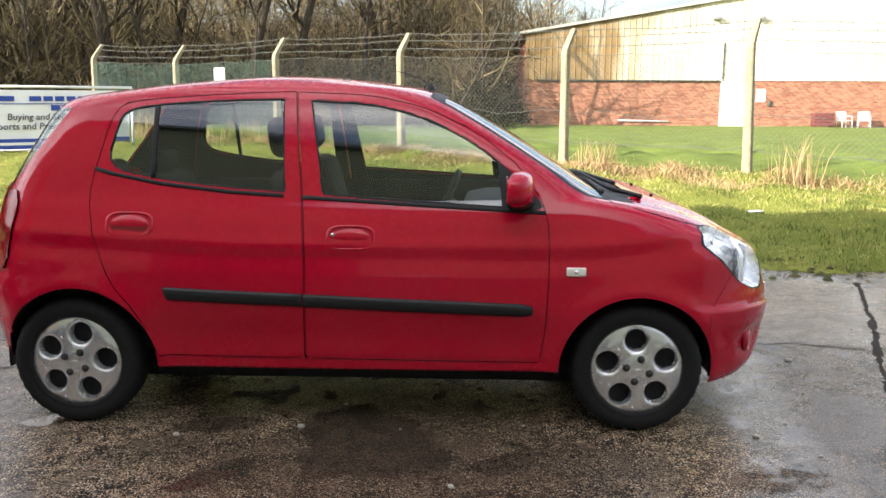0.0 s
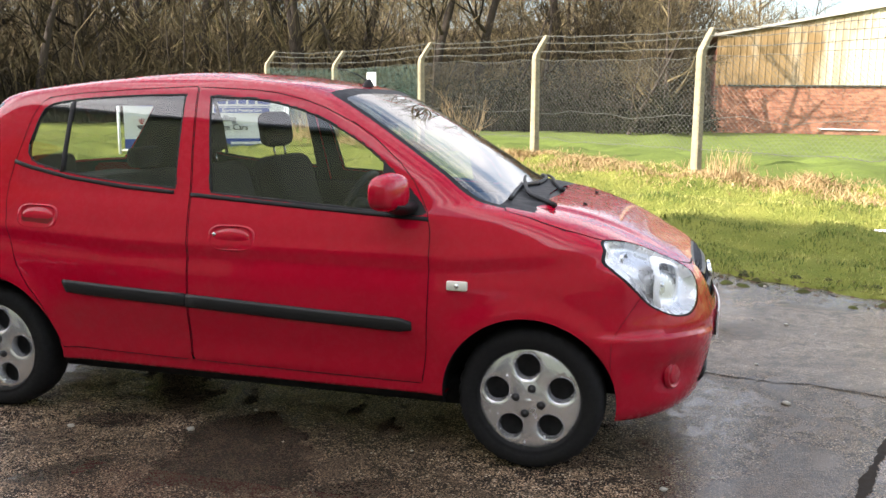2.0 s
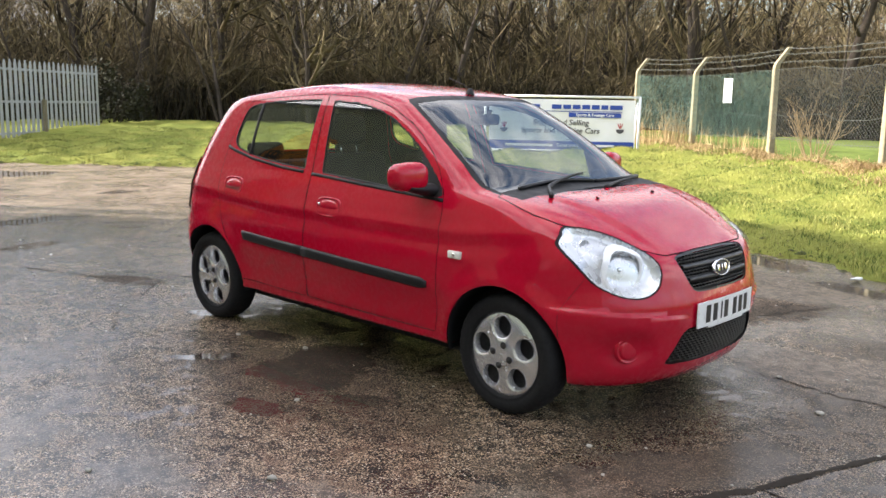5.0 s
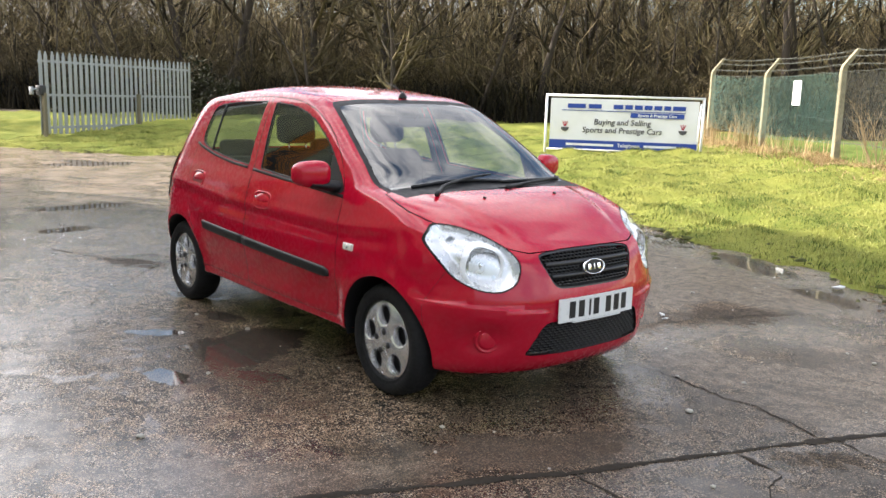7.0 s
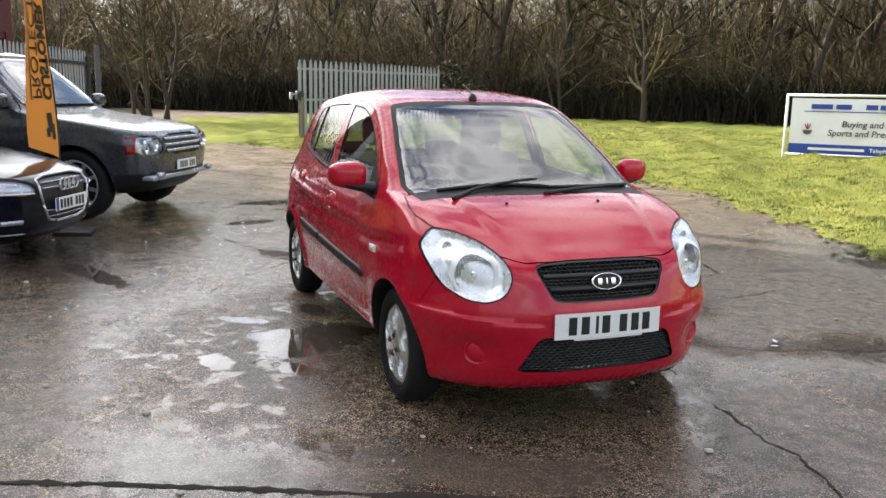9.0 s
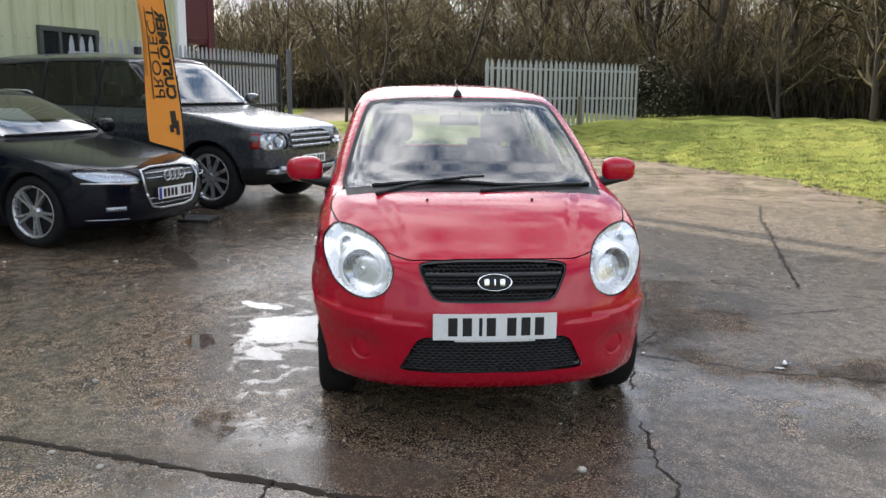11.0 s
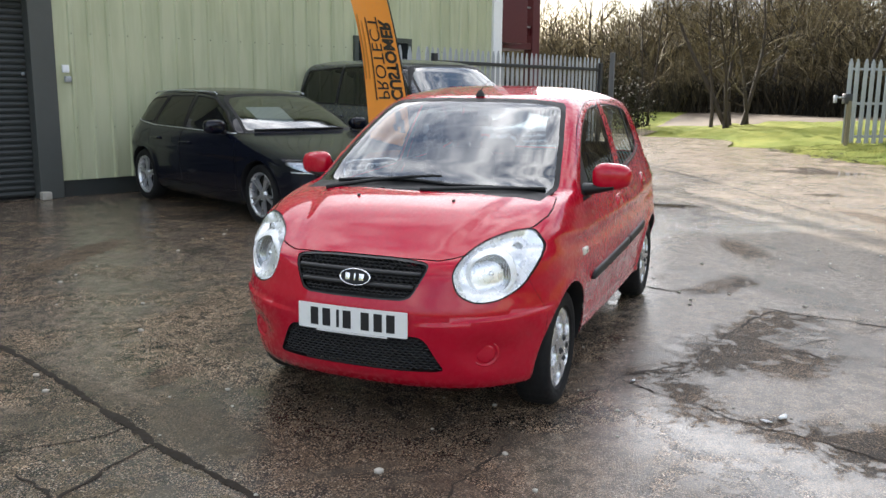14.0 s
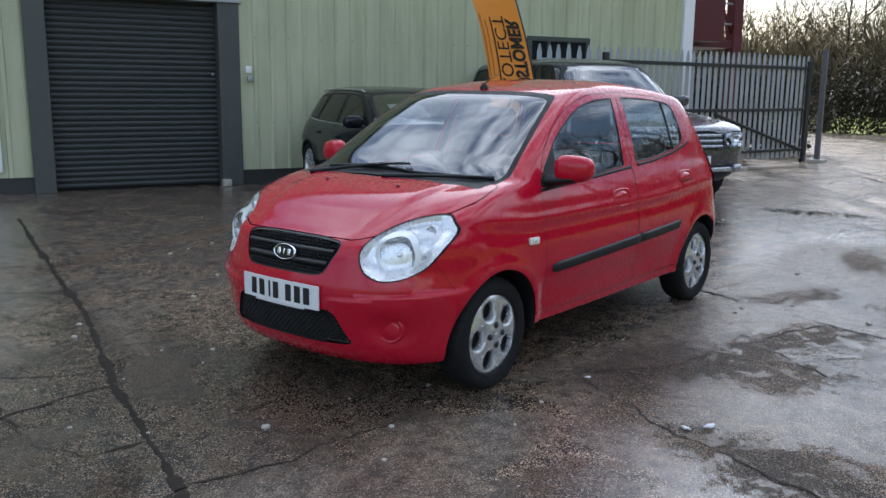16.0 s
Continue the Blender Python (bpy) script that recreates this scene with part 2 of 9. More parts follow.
MAT["mortar"] = plain("pale_mortar", (0.24, 0.20, 0.165), 0.9)
b_m, b_n, b_l, b_b = nodes_of("brick_face")
b_g, b_r = b_n.new("ShaderNodeNewGeometry"), b_n.new("ShaderNodeValToRGB")
b_r.color_ramp.elements[0].color, b_r.color_ramp.elements[1].color = (0.22, 0.080, 0.045, 1), (0.40, 0.185, 0.105, 1)
b_l.new(b_g.outputs["Random Per Island"], b_r.inputs["Fac"])
b_l.new(b_r.outputs["Color"], b_b.inputs["Base Color"])
b_b.inputs["Roughness"].default_value = 0.85
MAT["bricks"] = b_m
MAT["jamb"] = plain("jamb_grey", (0.06, 0.065, 0.06), 0.5, vary=0.12, scale=10)

# cream sheeting, stained brown towards one end and in vertical runs
c_m, c_n, c_l, c_b = nodes_of("stained_cream_cladding")
c_t, c_p, c_s = c_n.new("ShaderNodeTexCoord"), c_n.new("ShaderNodeMapping"), c_n.new("ShaderNodeSeparateXYZ")
c_p.inputs["Scale"].default_value = (1.0, 1.0, 0.18)
c_v, c_g, c_a, c_r = c_n.new("ShaderNodeTexNoise"), c_n.new("ShaderNodeMapRange"), c_n.new("ShaderNodeMath"), c_n.new("ShaderNodeValToRGB")
c_v.inputs["Scale"].default_value, c_v.inputs["Detail"].default_value, c_v.inputs["Roughness"].default_value = 0.9, 7, 0.7
c_g.inputs["From Min"].default_value, c_g.inputs["From Max"].default_value, c_g.inputs["To Min"].default_value, c_g.inputs["To Max"].default_value = 0.5, 9.0, 0.46, 0.0
c_a.operation = "ADD"
c_r.color_ramp.elements[0].position, c_r.color_ramp.elements[0].color = 0.45, (0.72, 0.67, 0.51, 1)
c_r.color_ramp.elements[1].position, c_r.color_ramp.elements[1].color = 0.90, (0.20, 0.13, 0.05, 1)
c_l.new(c_t.outputs["Object"], c_p.inputs["Vector"])
c_l.new(c_t.outputs["Object"], c_s.inputs["Vector"])
c_l.new(c_p.outputs["Vector"], c_v.inputs["Vector"])
c_l.new(c_s.outputs["X"], c_g.inputs["Value"])
c_l.new(c_v.outputs["Fac"], c_a.inputs[0])
c_l.new(c_g.outputs["Result"], c_a.inputs[1])
c_l.new(c_a.outputs[0], c_r.inputs["Fac"])
c_l.new(c_r.outputs["Color"], c_b.inputs["Base Color"])
c_b.inputs["Roughness"].default_value = 0.6
MAT["stained_cream"] = c_m
def poly_sd(px, pz, poly):
    """Signed distance to a closed outline, negative inside; for arrays."""
    d2 = np.full(px.shape, 1e9)
    inside = np.zeros(px.shape, bool)
    n = len(poly)
    for i in range(n):
        ax, az = poly[i]
        bx, bz = poly[(i + 1) % n]
        ex, ez = bx - ax, bz - az
        t = np.clip(((px - ax) * ex + (pz - az) * ez) / max(1e-12, ex * ex + ez * ez), 0, 1)
        d2 = np.minimum(d2, (px - ax - t * ex) ** 2 + (pz - az - t * ez) ** 2)
        c = ((az > pz) != (bz > pz)) & (px < (bx - ax) * (pz - az) / (bz - az if abs(bz - az) > 1e-12 else 1e-12) + ax)
        inside ^= c
    d = np.sqrt(d2)
    return np.where(inside, -d, d)


def rounded(poly, times=2):
    """Corner cutting: turns a coarse outline into a smooth one."""
    for _ in range(times):
        out = []
        for i in range(len(poly)):
            a, b = poly[i], poly[(i + 1) % len(poly)]
            out += [(a[0] * 0.8 + b[0] * 0.2, a[1] * 0.8 + b[1] * 0.2), (a[0] * 0.2 + b[0] * 0.8, a[1] * 0.2 + b[1] * 0.8)]
        poly = out
    return poly


def eased(poly, r=0.03):
    """Straight sides with small rounded corners of about radius r."""
    out = []
    n = len(poly)
    for i in range(n):
        a, b, c = poly[i - 1], poly[i], poly[(i + 1) % n]
        la, lc = math.dist(a, b), math.dist(b, c)
        ka, kc = min(r, 0.4 * la) / la, min(r, 0.4 * lc) / lc
        p = (b[0] + (a[0] - b[0]) * ka, b[1] + (a[1] - b[1]) * ka)
        q = (b[0] + (c[0] - b[0]) * kc, b[1] + (c[1] - b[1]) * kc)
        m = ((p[0] + q[0]) * 0.25 + b[0] * 0.5, (p[1] + q[1]) * 0.25 + b[1] * 0.5)
        out += [p, m, q]
    return out


def coords(items, centre=False):
    a = np.array([(f.calc_center_median() if centre else f.co)[:] for f in items])
    return a[:, 0], a[:, 1], a[:, 2]


def cut(bm, fn):
    """Splits the faces along the line on which fn is nought."""
    bm.verts.ensure_lookup_table()
    vals = fn(*coords(bm.verts))
    vals[np.abs(vals) < 4e-4] = 0.0
    bm.verts.index_update()
    val = {v: vals[v.index] for v in bm.verts}
    hot = [e for e in bm.edges if val[e.verts[0]] * val[e.verts[1]] < 0]
    zero, faces = set(), set()
    for e in hot:
        a = e.verts[0]
        f0, f1 = val[a], val[e.verts[1]]
        faces.update(e.link_faces)
        _, v = bmesh.utils.edge_split(e, a, f0 / (f0 - f1))
        val[v] = 0.0
    for f in list(faces):
        zs = [v for v in f.verts if val[v] == 0.0]
        if len(zs) >= 2:
            for i in range(len(zs)):
                done = False
                for j in range(i + 1, len(zs)):
                    a, b = zs[i], zs[j]
                    if not any(b in e.verts for e in a.link_edges):
                        try:
                            bmesh.utils.face_split(f, a, b)
                            done = True
                        except ValueError:
                            pass
                        break
                if done:
                    break


def lift(faces, normals, shift=0.0, flip=False):
    """New mesh data from some faces, moved along the normals of the whole surface, which it keeps for shading."""
    idx, co, no, fs = {}, [], [], []
    for f in faces:
        loop = []
        for v in f.verts:
            if v not in idx:
                idx[v] = len(co)
                nv = normals[v]
                co.append(v.co + nv * shift)
                no.append(-nv if flip else nv)
            loop.append(idx[v])
        fs.append(loop[::-1] if flip else loop)
    me = bpy.data.meshes.new("panel")
    me.from_pydata(co, [], fs)
    me.shade_smooth()
    me.normals_split_custom_set_from_vertices(no)
    return me


def panel(name, faces, normals, mat, parent, label="", shift=0.0, flip=False):
    me = lift(faces, normals, shift, flip)
    me.name = name
    me.materials.append(mat)
    ob = new(name, me)
    ob.parent = parent
    if label:
        ob["label"] = label
    return ob


def dense(pts, step=0.04):
    out = []
    for a, b in zip(pts, pts[1:]):
        n = max(1, int(math.dist(a, b) / step))
        out += [tuple(p + (q - p) * i / n for p, q in zip(a, b)) for i in range(n)]
    return out + [pts[-1]]

# ---- ground materials ----
def yard_mat():
    m, n, l, b = nodes_of("wet_worn_concrete")
    tcn = n.new("ShaderNodeTexCoord")

    def noise_node(scale, detail=5, rough=0.55, dist=0.0):
        t = n.new("ShaderNodeTexNoise")
        t.inputs["Scale"].default_value, t.inputs["Detail"].default_value, t.inputs["Roughness"].default_value, t.inputs["Distortion"].default_value = scale, detail, rough, dist
        l.new(tcn.outputs["Object"], t.inputs["Vector"])
        return t.outputs["Fac"]

    def ramp(src, a, c, lo=0.0, hi=1.0):
        r = n.new("ShaderNodeMapRange")
        r.interpolation_type = "SMOOTHSTEP"
        r.inputs["From Min"].default_value, r.inputs["From Max"].default_value = a, c
        r.inputs["To Min"].default_value, r.inputs["To Max"].default_value = lo, hi
        l.new(src, r.inputs["Value"])
        return r.outputs["Result"]

    def math2(op, p, q):
        t = n.new("ShaderNodeMath")
        t.operation = op
        for i, s in enumerate((p, q)):
            if isinstance(s, (int, float)):
                t.inputs[i].default_value = s
            else:
                l.new(s, t.inputs[i])
        return t.outputs[0]

    def mixc(f, a, c):
        t = n.new("ShaderNodeMix")
        t.data_type = "RGBA"
        l.new(f, t.inputs["Factor"])
        for s, v in (("A", a), ("B", c)):
            if isinstance(v, tuple):
                t.inputs[s].default_value = (*v, 1)
            else:
                l.new(v, t.inputs[s])
        return t.outputs["Result"]

    def stones(scale):
        v = n.new("ShaderNodeTexVoronoi")
        v.inputs["Scale"].default_value = scale
        l.new(tcn.outputs["Object"], v.inputs["Vector"])
        sep = n.new("ShaderNodeSeparateColor")
        l.new(v.outputs["Color"], sep.inputs["Color"])
        return v.outputs["Distance"], sep.outputs["Red"]

    def attr(name):
        t = n.new("ShaderNodeAttribute")
        t.attribute_name = name
        return t.outputs["Fac"]

    d1, c1 = stones(185)
    d2, c2 = stones(78)
    big, mid, fine = noise_node(0.33, 5, 0.62, 0.4), noise_node(1.7, 7, 0.68, 0.5), noise_node(13, 6, 0.72)
    patch, grain, pit = noise_node(0.9, 8, 0.66, 0.8), noise_node(110, 4, 0.8), noise_node(7, 5, 0.62, 0.6)
    damp_shade_in = attr("damp")
    # worn patches show the brown aggregate, the rest keeps its smooth cement skin
    worn = ramp(math2("ADD", math2("MULTIPLY", mid, 0.8), math2("ADD", math2("MULTIPLY", damp_shade_in, 0.16), math2("MULTIPLY", attr("bare"), 0.13))), 0.36, 0.48)
    # stones stand close in some places and lie under dark fines in others
    crowd = math2("ADD", math2("MULTIPLY", math2("SUBTRACT", pit, 0.5), 0.9), math2("MULTIPLY", math2("SUBTRACT", fine, 0.5), 0.8))
    seed = math2("ADD", math2("ADD", math2("MULTIPLY", c1, 0.5), math2("MULTIPLY", grain, 0.6)), crowd)
    agg = mixc(ramp(seed, 0.46, 0.74), (0.016, 0.011, 0.007), (0.62, 0.435, 0.285))
    agg = mixc(math2("MULTIPLY", ramp(math2("ADD", c2, math2("MULTIPLY", crowd, 0.5)), 0.70, 0.84), ramp(d2, 0.30, 0.45, 1.0, 0.0)), agg, (0.80, 0.66, 0.50))
    agg = mixc(math2("MULTIPLY", ramp(d1, 0.36, 0.66), 0.75), agg, (0.012, 0.0085, 0.006))
    paste = mixc(ramp(fine, 0.35, 0.65), (0.085, 0.070, 0.054), (0.165, 0.138, 0.108))
    paste = mixc(ramp(grain, 0.52, 0.68), paste, (0.055, 0.044, 0.032))
    # sunlit zone: sunlight put into the paste colour, besides some drying
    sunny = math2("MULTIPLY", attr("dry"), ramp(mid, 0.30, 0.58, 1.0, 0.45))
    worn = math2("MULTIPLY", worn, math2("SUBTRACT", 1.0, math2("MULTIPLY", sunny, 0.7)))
    # broken, soaked patches along the cracks drink the film and stay dull
    blot = ramp(math2("ADD", attr("blot"), math2("ADD", math2("MULTIPLY", math2("SUBTRACT", patch, 0.5), 1.3), math2("MULTIPLY", math2("SUBTRACT", fine, 0.5), 2.2))), 0.34, 0.72)
    worn = math2("MAXIMUM", worn, math2("MULTIPLY", blot, 0.8))
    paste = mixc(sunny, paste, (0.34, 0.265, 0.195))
    col = mixc(ramp(worn, 0.0, 1.0, 0.38, 1.0), paste, agg)
    # damp, and the shade painted in by the cars, darken the colour
    damp = ramp(math2("ADD", math2("MULTIPLY", patch, 0.75), math2("MULTIPLY", damp_shade_in, 0.20)), 0.40, 0.50)
    damp = math2("MULTIPLY", damp, ramp(fine, 0.30, 0.60, 0.45, 1.0))
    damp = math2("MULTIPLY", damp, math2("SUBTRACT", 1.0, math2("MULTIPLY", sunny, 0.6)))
    col = mixc(math2("MULTIPLY", damp, 0.58), col, (0.020, 0.0145, 0.0095))
    col = mixc(math2("MULTIPLY", blot, ramp(math2("ADD", c1, grain), 0.55, 1.25, 0.80, 0.30)), col, (0.024, 0.018, 0.012))
    pits = math2("MULTIPLY", ramp(pit, 0.545, 0.59), ramp(math2("ADD", worn, damp_shade_in), 0.2, 1.2, 0.25, 1.0))
    pool = ramp(math2("ADD", attr("pool"), math2("MULTIPLY", math2("SUBTRACT", math2("ADD", math2("MULTIPLY", mid, 0.5), math2("MULTIPLY", fine, 0.5)), 0.5), 2.4)), 0.42, 0.54)
    small = math2("MULTIPLY", ramp(math2("ADD", math2("MULTIPLY", patch, 0.5), math2("MULTIPLY", fine, 0.5)), 0.555, 0.60), ramp(big, 0.40, 0.55))
    water = math2("MAXIMUM", math2("MAXIMUM", pool, math2("MULTIPLY", pits, 0.7)), math2("MULTIPLY", small, 0.55))
    col = mixc(math2("MULTIPLY", water, 0.78), col, (0.030, 0.021, 0.013))
    l.new(col, b.inputs["Base Color"])
    film = math2("MAXIMUM", ramp(big, 0.40, 0.58), damp)
    dry = math2("SUBTRACT", 1.0, water)
    b.inputs["Roughness"].default_value = 0.75
    b.inputs["Specular IOR Level"].default_value = 0.15
    # a film of rain water over it all, thinner on the stones
    b.inputs["Coat IOR"].default_value = 1.62
    matt = ramp(noise_node(4.2, 7, 0.7, 0.7), 0.34, 0.50, 0.68, 1.0)
    wet = math2("MAXIMUM", math2("MULTIPLY", math2("MULTIPLY", matt, math2("SUBTRACT", 1.0, math2("MULTIPLY", blot, 0.86))), ramp(math2("ADD", math2("MULTIPLY", c1, 0.4), math2("MULTIPLY", grain, 0.8)), 0.42, 0.72, 0.80, 1.0)), math2("MULTIPLY", water, 0.85))
    wet = math2("MULTIPLY", wet, ramp(attr("bare"), -1.0, -0.1, 0.50, 1.0))
    # bare stones shed the film
    shed = math2("MULTIPLY", ramp(attr("bare"), 0.2, 0.9), math2("SUBTRACT", 1.0, water))
    wet = math2("MULTIPLY", wet, math2("SUBTRACT", 1.0, math2("MULTIPLY", shed, 0.42)))
    l.new(math2("MULTIPLY", wet, math2("SUBTRACT", 1.0, math2("MULTIPLY", sunny, 0.6))), b.inputs["Coat Weight"])
    sheen = math2("SUBTRACT", 0.125, math2("MULTIPLY", film, 0.035))
    sheen = math2("MULTIPLY", sheen, ramp(grain, 0.35, 0.65, 0.7, 1.35))
    l.new(math2("MULTIPLY", sheen, math2("SUBTRACT", 1.0, math2("MULTIPLY", water, 0.60))), b.inputs["Coat Roughness"])
    hgt = math2("ADD", math2("MULTIPLY", d1, -1.0), math2("ADD", math2("MULTIPLY", fine, 1.0), math2("MULTIPLY", d2, -0.6)))
    rel = math2("ADD", 0.62, math2("MULTIPLY", worn, 0.38))
    bp = n.new("ShaderNodeBump")
    bp.inputs["Distance"].default_value = 0.005
    l.new(math2("MULTIPLY", dry, rel), bp.inputs["Strength"])
    l.new(hgt, bp.inputs["Height"])
    l.new(bp.outputs["Normal"], b.inputs["Normal"])
    bp2 = n.new("ShaderNodeBump")
    bp2.inputs["Distance"].default_value = 0.0036
    l.new(math2("MULTIPLY", dry, rel), bp2.inputs["Strength"])
    l.new(math2("ADD", math2("MULTIPLY", fine, 1.1), math2("MULTIPLY", d1, -0.25)), bp2.inputs["Height"])
    l.new(bp2.outputs["Normal"], b.inputs["Coat Normal"])
    return m


def grass_mat():
    m, n, l, b = nodes_of("winter_grass")
    tcn = n.new("ShaderNodeTexCoord")
    outs = []
    for sc, de in ((0.35, 4), (2.2, 5), (30, 4)):
        t = n.new("ShaderNodeTexNoise")
        t.inputs["Scale"].default_value, t.inputs["Detail"].default_value, t.inputs["Roughness"].default_value = sc, de, 0.65
        l.new(tcn.outputs["Object"], t.inputs["Vector"])
        outs.append(t.outputs["Fac"])
    r1, r2 = n.new("ShaderNodeValToRGB"), n.new("ShaderNodeValToRGB")
    e = r1.color_ramp.elements
    e[0].position, e[0].color = 0.35, (0.13, 0.16, 0.028, 1)
    e[1].position, e[1].color = 0.66, (0.29, 0.29, 0.065, 1)
    e = r2.color_ramp.elements
    e[0].position, e[0].color = 0.40, (0.14, 0.18, 0.035, 1)
    e[1].position, e[1].color = 0.62, (0.29, 0.29, 0.07, 1)
    mixn = n.new("ShaderNodeMix")
    mixn.data_type = "RGBA"
    mixn.inputs["Factor"].default_value = 0.5
    l.new(outs[1], r1.inputs["Fac"])
    l.new(outs[0], r2.inputs["Fac"])
    l.new(r1.outputs["Color"], mixn.inputs["A"])
    l.new(r2.outputs["Color"], mixn.inputs["B"])
    l.new(mixn.outputs["Result"], b.inputs["Base Color"])
    b.inputs["Roughness"].default_value = 0.95
    b.inputs["Specular IOR Level"].default_value = 0.1
    bp = n.new("ShaderNodeBump")
    bp.inputs["Strength"].default_value, bp.inputs["Distance"].default_value = 1.0, 0.05
    l.new(outs[2], bp.inputs["Height"])
    l.new(bp.outputs["Normal"], b.inputs["Normal"])
    return m


def leafy(name, lo, hi, rough=0.8, patch=1.6, sway=0.35):
    """Blades, leaves or twigs whose colour differs from piece to piece."""
    m, n, l, b = nodes_of(name)
    ge = n.new("ShaderNodeNewGeometry")
    r = n.new("ShaderNodeValToRGB")
    r.color_ramp.elements[0].color, r.color_ramp.elements[1].color = (*lo, 1), (*hi, 1)
    # pieces differ one by one and from patch to patch
    co_ = n.new("ShaderNodeTexCoord")
    pt = n.new("ShaderNodeTexNoise")
    pt.inputs["Scale"].default_value, pt.inputs["Detail"].default_value, pt.inputs["Roughness"].default_value = patch, 4, 0.65
    l.new(co_.outputs["Object"], pt.inputs["Vector"])
    mr = n.new("ShaderNodeMapRange")
    mr.inputs["From Min"].default_value, mr.inputs["From Max"].default_value, mr.inputs["To Min"].default_value, mr.inputs["To Max"].default_value = 0.3, 0.7, -sway, sway
    l.new(pt.outputs["Fac"], mr.inputs["Value"])
    ad = n.new("ShaderNodeMath")
    ad.operation, ad.use_clamp = "MULTIPLY_ADD", True
    ad.inputs[1].default_value = 0.75
    l.new(ge.outputs["Random Per Island"], ad.inputs[0])
    l.new(mr.outputs["Result"], ad.inputs[2])
    l.new(ad.outputs[0], r.inputs["Fac"])
    l.new(r.outputs["Color"], b.inputs["Base Color"])
    b.inputs["Roughness"].default_value = rough
    b.inputs["Specular IOR Level"].default_value = 0.2
    return m


MAT["yard"] = yard_mat()
MAT["turf"] = grass_mat()
MAT["lawn"] = plain("mown_lawn", (0.125, 0.165, 0.036), 0.95, vary=0.35, scale=14, bump=0.02, spec=0.1)
MAT["blade"] = leafy("grass_blade", (0.060, 0.095, 0.016), (0.44, 0.42, 0.13), patch=2.4, sway=0.62)
MAT["straw"] = leafy("dry_straw", (0.22, 0.145, 0.065), (0.55, 0.41, 0.22))
MAT["twig"] = leafy("bare_twig", (0.026, 0.021, 0.013), (0.30, 0.235, 0.125), patch=0.35)
# paler copy of bare_twig: the haze of distance put into the colour
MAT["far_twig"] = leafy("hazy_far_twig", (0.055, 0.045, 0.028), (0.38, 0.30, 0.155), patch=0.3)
MAT["branch"] = leafy("bare_branch", (0.024, 0.019, 0.012), (0.22, 0.175, 0.09), patch=0.35)
MAT["litter"] = plain("leaf_litter", (0.13, 0.095, 0.06), 0.95, vary=0.45, scale=3, bump=0.03)
MAT["crack"] = plain("crack_dirt", (0.024, 0.019, 0.014), 0.85, vary=0.3, scale=40, bump=0.004, spec=0.2)

# ---- ground sheet, yard and grass ----
EDGE = [(30, -8.5), (12, -0.9), (3.78, 2.60), (2.2, 3.36), (0.5, 4.22), (-1.75, 5.1), (-5.6, 6.4), (-8.6, 6.6), (-12.3, 5.3), (-15.2, 2.9), (-17.5, 1.67), (-24.7, -1.5), (-36, -8.4)]
YARD = EDGE + [(-40, -30), (30, -30)]


def edge_sd(x, y):
    """Distance out from the ragged border of the yard; negative on the yard."""
    x, y = np.asarray(x, float), np.asarray(y, float)
    w = 0.10 * np.sin(2.1 * x + 0.7 * y) + 0.07 * np.sin(4.7 * x - 2.9 * y + 1) + 0.05 * np.sin(9.1 * x + 6.3 * y + 2) + 0.03 * np.sin(19 * x - 13 * y)
    return poly_sd(x, y, YARD) + w


def land(x, y):
    """Height of the grassland for arrays: a low bank by the yard, a wooded slope behind."""
    d = edge_sd(x, y)
    z = np.where(d < 0, -0.04, 0.012 + 0.05 * np.clip(d / 0.5, 0, 1) + 0.42 * np.clip((d - 0.3) / 5.4, 0, 1))
    tuss = 0.062 * np.sin(2.9 * x + 1.3 * y + 1.5 * np.sin(1.1 * y)) * np.sin(2.3 * y - 1.1 * x + 1.2 * np.sin(0.9 * x)) + 0.036 * np.sin(6.1 * x + 2.7 * y + np.sin(2.3 * y)) * np.sin(5.3 * y - 2.2 * x)
    z = z + np.clip((d - 0.1) / 0.6, 0, 1) * (0.025 * np.sin(1.3 * x + 0.4) * np.sin(1.7 * y) + tuss * (np.hypot(x + 4, y - 8) < 26))
    a = np.degrees(np.arctan2(y, x)) % 360
    wgt = np.clip((a - 86) / 8, 0, 1) * np.clip((172 - a) / 16, 0, 1)
    r = np.hypot(x + 2, y - 2)
    # the lawn beyond the fence falls away a little
    past = (x - 4.47) * 0.586 + (y - 7.05) * 0.81
    z = z - 0.32 * np.clip((past - 0.6) / 15, 0, 1) * np.clip((x + 20) / 8, 0, 1)
    return z + wgt * 9.0 * np.clip((r - 34) / 55, 0, 1) ** 1.2


def land1(x, y):
    return float(land(np.array([x]), np.array([y]))[0])


def steps(lo, hi, fine_lo, fine_hi, step):
    a = list(np.arange(fine_lo, fine_hi + 1e-6, step))
    out, s = [], step
    p = fine_hi
    while p < hi:
        s *= 1.35
        p = min(hi, p + s)
        a.append(p)
    p, s = fine_lo, step
    while p > lo:
        s *= 1.35
        p = max(lo, p - s)
        a.insert(0, p)
    return a


bm = bmesh.new()
gx, gy = steps(-1500, 1500, -24, 9, 0.22), steps(-1500, 1500, -2, 18, 0.22)
grid = [[bm.verts.new((x, y, 0)) for y in gy] for x in gx]
for i in range(len(gx) - 1):
    for j in range(len(gy) - 1):
        bm.faces.new((grid[i][j], grid[i + 1][j], grid[i + 1][j + 1], grid[i][j + 1]))
cut(bm, lambda x, y, z: edge_sd(x, y))
cut(bm, lambda x, y, z: edge_sd(x, y) - 0.10)
